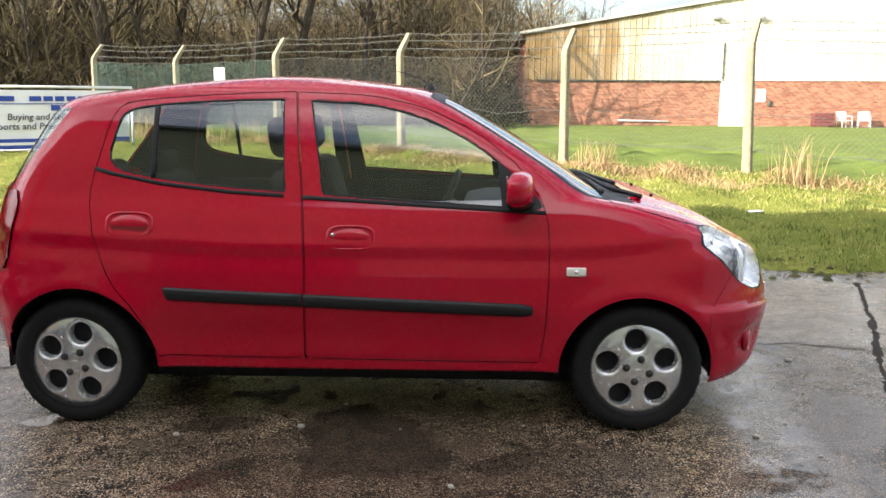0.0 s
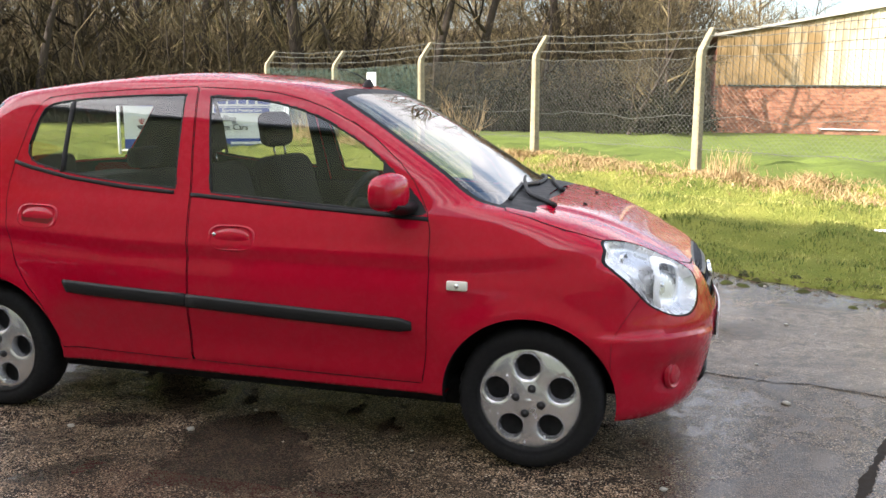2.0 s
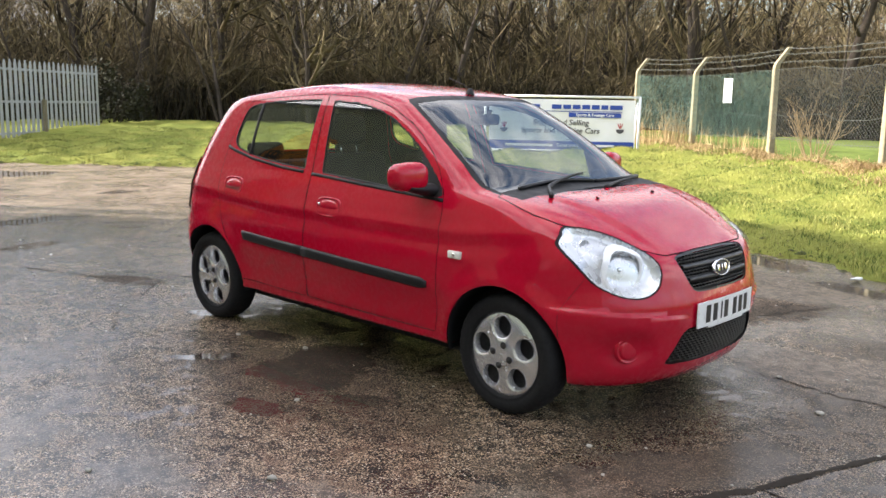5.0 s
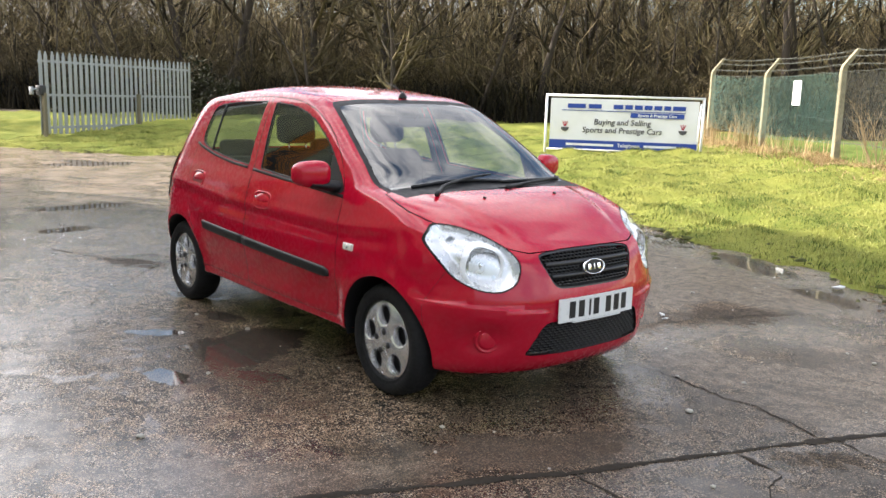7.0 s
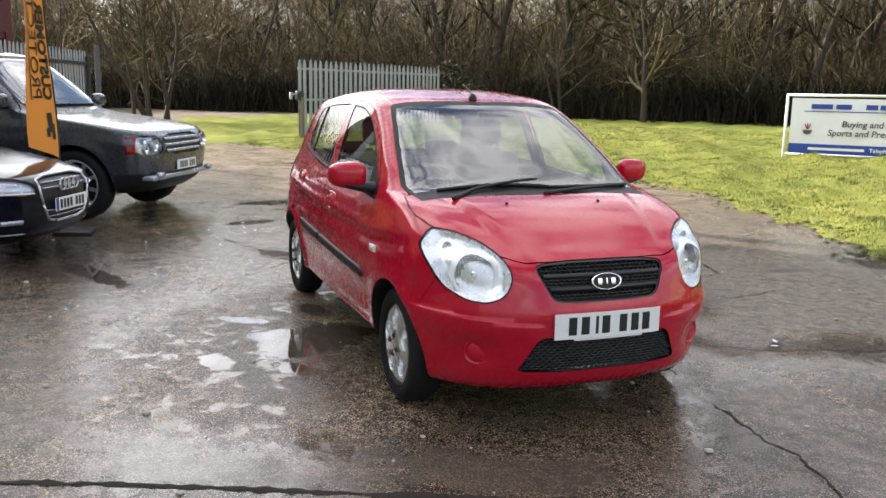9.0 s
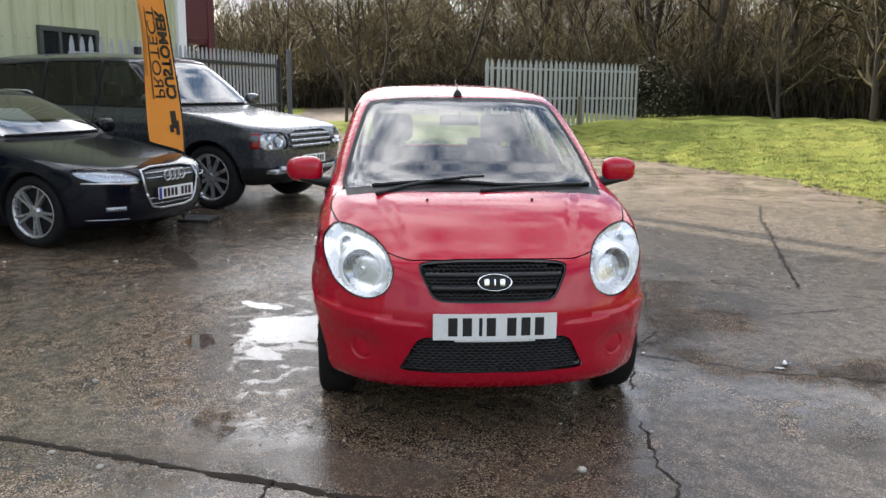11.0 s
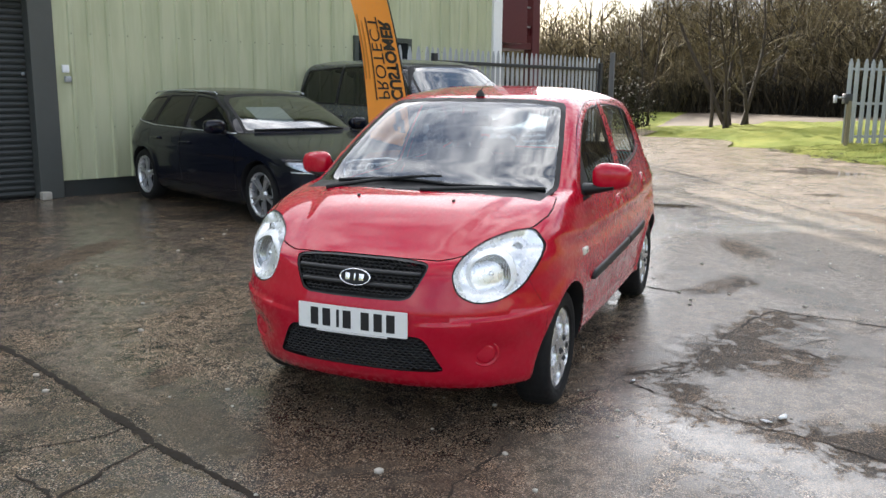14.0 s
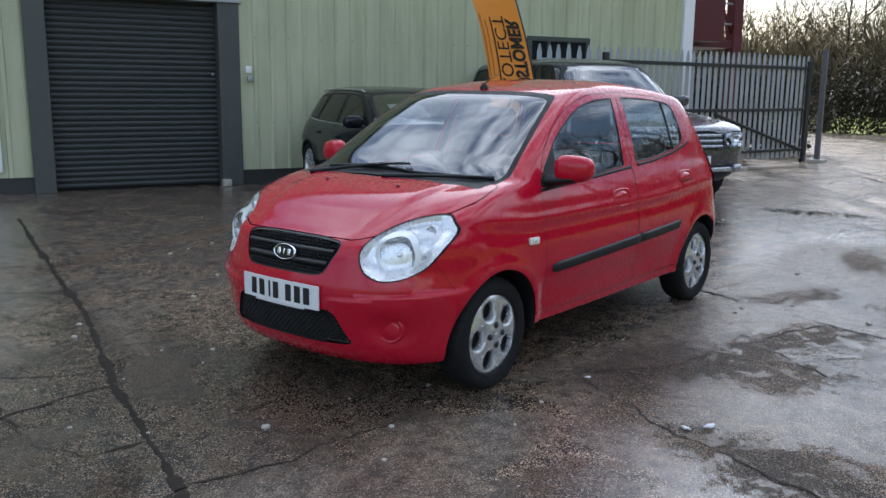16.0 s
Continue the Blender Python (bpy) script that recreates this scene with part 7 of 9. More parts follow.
OUT = -FN
for k in range(-3, 5):
    a, c = post_at(k), post_at(k + 1)
    L = (c - a).length
    d = (c - a).normalized()
    for o, z, sag in ((0.04, 1.72, 0.02), (0.14, 1.87, 0.03), (0.23, 1.98, 0.04)):
        pts = []
        for i in range(13):
            t = i / 12
            wob = Vector((rng.uniform(-0.008, 0.008), rng.uniform(-0.008, 0.008), rng.uniform(-0.012, 0.012)))
            pts.append(a.lerp(c, t) + OUT * o + Vector((0, 0, z - sag * 4 * t * (1 - t))) + wob)
        strand(pts, 0.005, MAT["wire"], "barbed_wire")
        bb = bmesh.new()
        for i in range(1, 26):
            q = pts[0].lerp(pts[-1], i / 26) + Vector((0, 0, -sag * 4 * (i / 26) * (1 - i / 26)))
            for ax in (Vector((0.02, 0, 0.025)), Vector((-0.02, 0, 0.025)), Vector((0, 0.025, 0.0))):
                tube(bb, [q - ax, q + ax], 0.002, 3, caps=False)
        bo2 = part("barbing", bb, MAT["wire"], fence)
        bo2["kind"] = "stuff"
    for z in (0.30, 0.74, 1.58):
        pts = [a.lerp(c, i / 8) + Vector((0, 0, z + rng.uniform(-0.03, 0.03) + (0.04 * math.sin(i * 1.3 + k) if z == 0.74 else 0))) for i in range(9)]
        strand(pts, 0.004, MAT["wire"], "line_wire")
    # diamond mesh: two sets of slanting wires
    co, fs = [], []
    h, cell = 1.30, 0.075
    n = int((L + h) / cell)
    for sgn in (1, -1):
        for i in range(n + 1):
            s0 = i * cell - h
            u0, u1 = s0, s0 + h
            z0, z1 = 0.28, 0.28 + h
            if u0 < 0:
                z0 -= u0
                u0 = 0
            if u1 > L:
                z1 -= (u1 - L)
                u1 = L
            if u1 <= u0:
                continue
            if sgn < 0:
                u0, u1 = L - u0, L - u1
            m_ = max(2, int(abs(u1 - u0) / 0.25))
            prev = None
            for j in range(m_ + 1):
                t = j / m_
                u, z = u0 + (u1 - u0) * t, z0 + (z1 - z0) * t
                bow = 0.05 * math.sin(u * 1.9 + k * 1.7) * math.sin(z * 1.8) + 0.03 * math.sin(u * 0.8 + k)
                sagz = -0.05 * max(0, z - 1.2) * math.sin(math.pi * u / L) * (1 + 0.6 * math.sin(k * 2.1))
                q = a + d * u + OUT * (bow - 0.04) + Vector((0, 0, z + sagz))
                r = 0.0018
                ring = [q + d * r, q - d * r * 0.5 + Vector((0, 0, r)) + OUT * r, q - d * r * 0.5 - Vector((0, 0, r)) - OUT * r]
                i0 = len(co)
                co += [tuple(v) for v in ring]
                if prev is not None:
                    for e in range(3):
                        fs.append((prev + e, prev + (e + 1) % 3, i0 + (e + 1) % 3, i0 + e))
                prev = i0
    me = bpy.data.meshes.new("chain_link")
    me.from_pydata(co, [], fs)
    me.materials.append(MAT["green_wire"] if k >= 3 else MAT["wire"])
    o = new("chain_link", me)
    o.parent = fence
    o["kind"] = "stuff"
b = bmesh.new()
q = post_at(3).lerp(post_at(4), 0.53)
box(b, -0.17, 0.17, -0.006, 0.006, 0.98, 1.47, 0.004, 1, Matrix.Translation(q + FN * 0.03) @ Matrix.Rotation(math.atan2(FD.y, FD.x), 4, "Z"))
part("white_notice", b, MAT["white"], fence, "blank white notice on the wire", smooth=False)
# litter on the grass
b = bmesh.new()
box(b, -0.09, 0.09, -0.05, 0.05, 0, 0.012, 0.004, 2)
lx, ly = 3.63, 5.35
lo_ = new("scrap_paper", mesh_of("scrap_paper", b, MAT["white"]))
lo_.matrix_world = Matrix.Translation((lx, ly, land1(lx, ly) + 0.035)) @ Matrix.Rotation(0.4, 4, "Z")
tagged(lo_, "scrap of white paper lying on the grass", "litter")

# ---- sales banner ----
MAT["blue"] = plain("banner_blue", (0.02, 0.06, 0.33), 0.5)
MAT["vinyl"] = plain("white_vinyl", (0.80, 0.81, 0.83), 0.4, vary=0.04, scale=6)
MAT["grey_ink"] = plain("grey_ink", (0.07, 0.07, 0.08), 0.5)
bn = Matrix.Translation((-8.62, 10.52, -0.06)) @ Matrix.Rotation(math.atan2(2.02, 2.47), 4, "Z")
BL = 3.19
banner = thing("banner_sign", bn, "white and blue vinyl sales banner in a white tube frame", "sign")
zb = [land1(*(bn @ Vector((u, 0, 0)))[:2]) for u in (0, BL / 2, BL)]
for u, zz in ((-0.03, zb[0]), (BL + 0.03, zb[2])):
    b = bmesh.new()
    tube(b, [(u, 0, zz - 0.1), (u, 0, 1.60)], 0.028, 10)
    part("upright", b, MAT["white"], banner)
b = bmesh.new()
tube(b, [(BL * 0.42, 0.05, zb[1] - 0.1), (BL * 0.42, 0.05, 0.6)], 0.03, 10)
part("middle_leg", b, MAT["white"], banner)
b = bmesh.new()
tube(b, [(BL - 0.06, 0.05, zb[2] - 0.1), (BL - 0.02, 0.0, 1.5)], 0.02, 8)
part("stay", b, MAT["white"], banner)
b = bmesh.new()
tube(b, [(-0.05, 0, 1.60), (BL + 0.05, 0, 1.60)], 0.026, 10)
part("top_rail", b, MAT["white"], banner)
b = bmesh.new()
tube(b, [(-0.03, 0, 0.46), (BL + 0.03, 0, 0.46)], 0.02, 10)
part("bottom_rail", b, MAT["white"], banner)
b = bmesh.new()
g_ = [[b.verts.new((0.06 + (BL - 0.12) * i / 30, -0.02 + 0.012 * math.sin(i * 0.7) * math.sin(j * 0.8), 0.48 + 1.06 * j / 10)) for j in range(11)] for i in range(31)]
for i in range(30):
    for j in range(10):
        b.faces.new((g_[i][j], g_[i + 1][j], g_[i + 1][j + 1], g_[i][j + 1]))
sheet = part("sheet", b, MAT["vinyl"], banner)


def flat(name, u0, u1, z0, z1, mat, parent, y=-0.036):
    b = bmesh.new()
    box(b, u0, u1, y - 0.002, y, z0, z1)
    return part(name, b, mat, parent, smooth=False)


flat("blue_band", 0.06, BL - 0.06, 0.48, 0.665, MAT["blue"], sheet)
for u0, u1 in ((0.42, 0.80), (0.86, 1.13), (1.38, 1.58), (1.62, 1.78), (1.82, 1.98), (2.02, 2.18), (2.22, 2.38), (2.42, 2.56), (2.60, 2.86)):
    flat("name_bar", u0, u1, 1.34, 1.43, MAT["blue"], sheet)
flat("name_rule", 0.30, 2.86, 1.285, 1.30, MAT["blue"], sheet)
flat("strap_bar", 1.74, 2.84, 1.17, 1.27, MAT["blue"], sheet)
flat("web_bar", 0.42, 1.42, 0.55, 0.60, MAT["vinyl"], sheet, -0.040)
flat("number_bar", 2.05, 2.72, 0.55, 0.60, MAT["vinyl"], sheet, -0.040)
for txt, u, z, s_, mt in (("Buying and Selling", BL / 2 - 0.02, 1.055, 0.165, "grey_ink"), ("Sports and Prestige Cars", BL / 2 - 0.02, 0.885, 0.165, "grey_ink"), ("Telephone:", 1.74, 0.575, 0.105, "vinyl"), ("Sports & Prestige Cars", 2.29, 1.22, 0.086, "vinyl")):
    b = text_mesh(txt, s_, 0.001, shear=0.12 if mt == "grey_ink" else 0, bold=0.002)
    for word in words_of(b):
        part("word", word, MAT[mt], sheet, smooth=False, at=Matrix.Translation((u, -0.040, z)) @ Matrix.Rotation(radians(90), 4, "X"))
for u in (0.38, BL - 0.36):
    b = bmesh.new()
    lathe(b, [(0.0001, 0.0), (0.085, 0.0)], 24, "y", math.pi, 2 * math.pi)
    part("emblem_bowl", b, MAT["grey_ink"], sheet, smooth=False, at=Matrix.Translation((u, -0.038, 0.93)))
    for da in (-0.4, 0, 0.4):
        b = bmesh.new()
        box(b, -0.008, 0.008, -0.001, 0.001, 0.02, 0.13)
        part("emblem_ray", b, MAT["red"], sheet, smooth=False, at=Matrix.Translation((u, -0.038, 0.93)) @ Matrix.Rotation(da, 4, "Y"))

# ---- feather flag ----
MAT["gold"] = plain("gold_ink", (0.45, 0.18, 0.01), 0.6)
side_ = Vector((0.984, -0.177, 0)).normalized()
fl_m = Matrix.Translation((-4.142, -2.499, 0)) @ Matrix(((side_.x, -side_.y, 0, 0), (side_.y, side_.x, 0, 0), (0, 0, 1, 0), (0, 0, 0, 1)))
flag = thing("feather_flag", fl_m, "orange feather flag with mirrored black lettering between the parked cars", "flag")
FZ, FT = 0.76, 2.62


def flag_pt(u, z):
    """u across from the pole edge, z up; the flag leans, bows towards the yard and billows."""
    h = z - FZ
    return Vector((0.02 * h + 0.183 * h * h + u, 0.051 * h + 0.03 * math.sin(z * 2.6 + u * 3) + 0.035 * math.sin(u * 6 + z), z))


def flag_w(z):
    t = (z - FZ) / (FT - FZ)
    return 0.60 + 0.06 * min(1.0, t / 0.6) if t < 0.92 else 0.66 * max(0.02, 1 - ((t - 0.92) / 0.08) ** 2)


b = bmesh.new()
g_ = []
for j in range(57):
    z = FZ + (FT - FZ) * j / 56
    # the foot of the cloth is cut on a slant
    g_.append([b.verts.new(flag_pt(flag_w(z) * i / 12, z + 0.15 * (i / 12) * max(0.0, 1 - j / 8))) for i in range(13)])
for j in range(56):
    for i in range(12):
        b.faces.new((g_[j][i], g_[j][i + 1], g_[j + 1][i + 1], g_[j + 1][i]))
cloth = part("cloth", b, MAT["orange"], flag, "orange printed cloth")
b = bmesh.new()
tube(b, [(-0.03, 0.0, 0.0)] + [flag_pt(-0.015, FZ + (FT - FZ) * i / 12) for i in range(12)] + [flag_pt(0.02, FT)], 0.014, 8, 0.006)
part("pole", b, MAT["dark_steel"], flag)
b = bmesh.new()
box(b, -0.34, 0.02, -0.05, 0.30, 0.0, 0.04, 0.01)
part("base_plate", b, MAT["dark_steel"], flag)


def on_cloth(bmx, u_c, z_c):
    """Lays letters that run up the cloth."""
    for v in bmx.verts:
        z, u = z_c + v.co.x, u_c - v.co.y * 1.77
        v.co = flag_pt(u, z) + Vector((0, 0.006, 0))
    return bmx


for txt, u, z, s_, mt, bold in (("CUSTOMER", 0.15, 1.74, 0.135, "ink", 0.006), ("PROTECT", 0.345, 1.76, 0.135, "ink", 0.0)):
    b = text_mesh(txt, s_, 0.0, bold=bold)
    w_ = max(v.co.x for v in b.verts) - min(v.co.x for v in b.verts)
    k = 0.86 / w_
    for v in b.verts:
        v.co.x *= k
    part("lettering", on_cloth(b, u, z), MAT[mt], cloth, smooth=False)
for u0, u1, z0, z1, mt in ((0.44, 0.46, 1.32, 2.18, "ink"), (0.53, 0.55, 1.55, 2.14, "gold"), (0.60, 0.63, 1.55, 2.2, "gold"), (0.13, 0.22, 1.02, 1.20, "ink"), (0.20, 0.26, 0.98, 1.06, "ink"), (0.09, 0.16, 0.95, 1.10, "ink")):
    b = bmesh.new()
    rows = [[b.verts.new(flag_pt(u, z0 + (z1 - z0) * i / 12) + Vector((0, 0.006, 0))) for u in (u0, u1)] for i in range(13)]
    for r0, r1 in zip(rows, rows[1:]):
        b.faces.new((r0[0], r0[1], r1[1], r1[0]))
    part("printed_bar", b, MAT[mt], cloth, smooth=False)

# small white litter: a wet scrap at the grass edge and flakes on the concrete
for sx_, sy_, sz_, r_, k_, lab in ((1.27, 3.66, 0.014, 0.09, 3, "crumpled white scrap lying at the grass edge"), (0.98, 1.74, 0.006, 0.035, 5, "small white flake lying on the wet yard"), (1.06, 1.67, 0.006, 0.028, 6, "small white flake lying on the wet yard"), (0.75, 1.02, 0.006, 0.022, 7, "small white flake lying on the wet yard")):
    rr_ = random.Random(k_)
    b = bmesh.new()
    rim = [b.verts.new((math.cos(a) * r_ * rr_.uniform(0.6, 1.2), math.sin(a) * r_ * rr_.uniform(0.25, 0.5), rr_.uniform(0.0, 0.25) * r_)) for a in [0.7 * q for q in range(9)]]
    low_ = [b.verts.new((v.co.x * 0.9, v.co.y * 0.9, v.co.z - 0.004)) for v in rim]
    top_, bot_ = b.verts.new((0, 0, 0.3 * r_)), b.verts.new((0, 0, -0.002))
    for q in range(9):
        w = (q + 1) % 9
        b.faces.new((rim[q], rim[w], top_))
        b.faces.new((low_[w], low_[q], bot_))
        b.faces.new((low_[q], low_[w], rim[w], rim[q]))
    o_ = new("paper_scrap", mesh_of("paper_scrap", b, MAT["white"]))
    o_.location, o_.rotation_euler = (sx_, sy_, sz_), (0, 0, rr_.uniform(0, 3))
    tagged(o_, lab, "litter")

# ---- bare winter woodland ----
class Twigs:
    def __init__(self, seed):
        self.r, self.co, self.fs = random.Random(seed), [], []

    def limb(self, pts, r0, r1, sides):
        prev = None
        n = len(pts)
        for i, p in enumerate(pts):
            d = (pts[min(i + 1, n - 1)] - pts[max(0, i - 1)])
            d = d.normalized() if d.length else Vector((0, 0, 1))
            a = d.orthogonal().normalized()
            b = d.cross(a)
            rad = r0 + (r1 - r0) * i / max(1, n - 1)
            i0 = len(self.co)
            self.co += [tuple(p + (a * math.cos(2 * math.pi * k / sides) + b * math.sin(2 * math.pi * k / sides)) * rad) for k in range(sides)]
            if prev is not None:
                for k in range(sides):
                    self.fs.append((prev + k, prev + (k + 1) % sides, i0 + (k + 1) % sides, i0 + k))
            prev = i0

    def grow(self, p, d, length, rad, depth, up=0.12, spread=0.75, kids=(4, 6)):
        r = self.r
        n = 5 if depth > 2 else 3 if depth > 0 else 2
        pts, q, dd = [p], p.copy(), d.copy()
        for i in range(n):
            dd = (dd + Vector((r.uniform(-1, 1), r.uniform(-1, 1), r.uniform(-0.6, 0.8))) * (0.16 if depth > 2 else 0.25) + Vector((0, 0, up))).normalized()
            q = q + dd * (length / n)
            pts.append(q.copy())
        self.limb(pts, rad, rad * 0.45 if depth else rad * 0.3, 6 if depth > 3 else 4 if depth > 2 else 3 if depth else 2)
        if depth == 0:
            return
        for k in range(r.randint(*kids)):
            t = r.uniform(0.25, 1.0)
            i = min(n - 1, int(t * n))
            base = pts[i].lerp(pts[i + 1], t * n - i)
            ax = (pts[i + 1] - pts[i]).normalized()
            side = ax.orthogonal().normalized()
            side.rotate(Matrix.Rotation(r.uniform(0, 6.283), 3, ax))
            nd = (ax * (1 - spread * 0.55) + side * spread * r.uniform(0.6, 1.1)).normalized()
            self.grow(base, nd, length * r.uniform(0.45, 0.72), rad * (0.55 - 0.2 * t), depth - 1, up, spread, kids)

    def mesh(self, name, mat):
        me = bpy.data.meshes.new(name)
        me.from_pydata(self.co, [], self.fs)
        me.materials.append(mat)
        me.shade_smooth()
        return me


def tree_kind(seed, height, stems, depth, kids, up=0.12, spread=0.75, rad=0.11):
    trunk, crown = Twigs(seed), Twigs(seed + 100)
    r = trunk.r
    for s in range(stems):
        base = Vector((r.uniform(-0.3, 0.3), r.uniform(-0.3, 0.3), -0.2)) if stems > 1 else Vector((0, 0, -0.2))
        d = Vector((r.uniform(-0.35, 0.35), r.uniform(-0.35, 0.35), 1)).normalized()
        pts, q = [base], base.copy()
        hh = height * r.uniform(0.75, 1.05)
        n = 9
        for i in range(n):
            d = (d + Vector((r.uniform(-0.13, 0.13), r.uniform(-0.13, 0.13), 0.08))).normalized()
            q = q + d * hh / n
            pts.append(q.copy())
        trunk.limb(pts, rad * r.uniform(0.7, 1.15), 0.015, 7)
        for k in range(r.randint(9, 13)):
            t = r.uniform(0.16, 0.98)
            i = min(n - 1, int(t * n))
            b0 = pts[i].lerp(pts[i + 1], t * n - i)
            a = r.uniform(0, 6.283)
            nd = Vector((math.cos(a), math.sin(a), r.uniform(0.15, 0.9))).normalized()
            crown.grow(b0, nd, hh * r.uniform(0.20, 0.42) * (1.15 - 0.6 * t), rad * (0.5 - 0.38 * t), depth, up, spread, kids)
    return trunk.mesh("trunk", MAT["bark"]), crown.mesh("crown", MAT["branch"])


KINDS = [tree_kind(11, 9.0, 1, 3, (3, 4), rad=0.22), tree_kind(12, 8.0, 2, 2, (4, 6), rad=0.10), tree_kind(13, 10.5, 1, 3, (3, 4), 0.16, 0.6, 0.21),
         tree_kind(14, 6.5, 3, 2, (4, 6), 0.08, 0.8, 0.07), tree_kind(15, 7.5, 2, 2, (5, 6), 0.14, 0.7, 0.09), tree_kind(16, 5.0, 4, 2, (4, 5), 0.05, 0.9, 0.05)]
TREE_LABELS = ["tall bare tree with fine spreading twigs", "bare twin-stemmed tree at the wood's edge", "tall slim bare tree in the wood", "bare many-stemmed hazel thicket", "bare ash sapling clump in the wood", "low bare thorn bush at the wood's edge"]


def tree(k, x, y, s, turn):
    t = thing("tree", Matrix.Translation((x, y, land1(x, y) - 0.05)) @ Matrix.Rotation(turn, 4, "Z") @ Matrix.Diagonal((s, s, s, 1)), TREE_LABELS[k], "tree", "bare trees of the wood")
    for nm, me in (("trunk", KINDS[k][0]), ("crown", KINDS[k][1])):
        o = new(nm, me)
        o.parent = t


rt = random.Random(21)


def wood_edge(a):
    """Distance of the wood's front from the yard's middle, by bearing in degrees."""
    return float(np.interp(a, [80, 84, 88, 95, 105, 118, 132, 150, 165, 180, 190, 200, 212, 225], [58, 44, 36, 32, 29, 28, 28, 29, 30, 33, 38, 43, 45, 47]))


for row, (off, step, big) in enumerate(((0.0, 2.6, 0.5), (3.2, 3.0, 0.7), (7.0, 3.6, 0.8), (12.0, 4.5, 0.9))):
    a = 80.0
    while a < 222:
        R = wood_edge(a) + off + rt.uniform(-1.2, 1.2)
        x, y = -2 + R * math.cos(radians(a)), 2 + R * math.sin(radians(a))
        low_sky = 186 < a < 222
        k = (rt.choice((0, 1, 2, 4)) if rt.random() < big else rt.choice((3, 5, 1))) if row < 3 else rt.choice((1, 4, 5))
        s = rt.uniform(0.8, 1.15) * (0.72 if low_sky else 0.92)
        tree(k, x, y, s, rt.uniform(0, 6.28))
        a += math.degrees(step / R) * rt.uniform(0.7, 1.3)
# single trees that stand out before the wood
for k, x, y, s in ((1, -27.3, -0.6, 0.95), (3, -27.8, -0.2, 1.15), (4, -27.0, -1.0, 0.9), (1, -25.5, 14.5, 0.85), (0, -22.5, 16.5, 0.8), (4, -30.0, -4.0, 0.75), (0, 0.4, 38.5, 0.9), (1, -0.6, 42.0, 1.0), (4, 1.0, 46.0, 1.0), (2, -1.2, 36.5, 0.7), (3, 0.2, 35.2, 0.9), (5, -0.2, 34.0, 0.9), (0, 1.0, 32.6, 0.75), (1, -0.4, 31.4, 0.8), (4, 1.3, 34.5, 0.9)):
    tree(k, x, y, s, rt.uniform(0, 6.28))

# stout old trees along the front, and a few behind the hall
a = 93.0
while a < 172:
    R = wood_edge(a) + rt.uniform(0.3, 5.0)
    tree(rt.choice((0, 2, 2)), -2 + R * math.cos(radians(a)), 2 + R * math.sin(radians(a)), rt.uniform(1.0, 1.3), rt.uniform(0, 6.28))
    a += rt.uniform(3.2, 6.5)
for k, x, y, s in ((1, 4.6, 63.0, 1.3), (4, 6.4, 62.0, 1.35), (1, 8.0, 63.5, 1.3), (4, 9.6, 62.5, 1.3), (0, 7.2, 65.5, 1.3), (1, 1.2, 47.0, 1.2), (4, 0.6, 44.0, 1.2)):
    tree(k, x, y, s, rt.uniform(0, 6.28))

# undergrowth: brambles and brush as one mass of thin stems
def brush(name, count, seed, near, far_, hmax, label, a0=80, a1=224, mat="twig", lean=1.0):
    r = random.Random(seed)
    co, fs = [], []
    pa, pr = [], []
    for i in range(count):
        a = r.uniform(a0, a1)
        pa.append(a)
        pr.append(wood_edge(a) + r.uniform(near, far_))
    X = [-2 + q * math.cos(radians(a)) for a, q in zip(pa, pr)]
    Y = [2 + q * math.sin(radians(a)) for a, q in zip(pa, pr)]
    Z = land(np.array(X), np.array(Y))
    for x, y, z in zip(X, Y, Z):
        h = hmax * r.uniform(0.35, 1.0)
        dx, dy = r.uniform(-1.1, 1.1) * h * lean, r.uniform(-1.1, 1.1) * h * lean
        w = r.uniform(0.010, 0.030) * (1 + 0.25 * max(0, hmax - 3))
        t = r.uniform(0, 3.14)
        c, s = math.cos(t) * w, math.sin(t) * w
        i = len(co)
        bend = r.uniform(0.3, 0.7)
        co += [(x - c, y - s, z), (x + c, y + s, z), (x + dx * bend * 0.5 + c, y + dy * bend * 0.5 + s, z + h * 0.6), (x + dx * bend * 0.5 - c, y + dy * bend * 0.5 - s, z + h * 0.6), (x + dx, y + dy, z + h * r.uniform(0.7, 1.0))]
        fs += [(i, i + 1, i + 2, i + 3), (i + 3, i + 2, i + 4)]
    me = bpy.data.meshes.new(name)
    me.from_pydata(co, [], fs)
    me.materials.append(MAT[mat])
    return tagged(new(name, me), label, "undergrowth", kind="stuff")


brush("undergrowth", 70000, 31, -1.0, 12.0, 3.0, "dense brown brambles and brush under the bare trees")

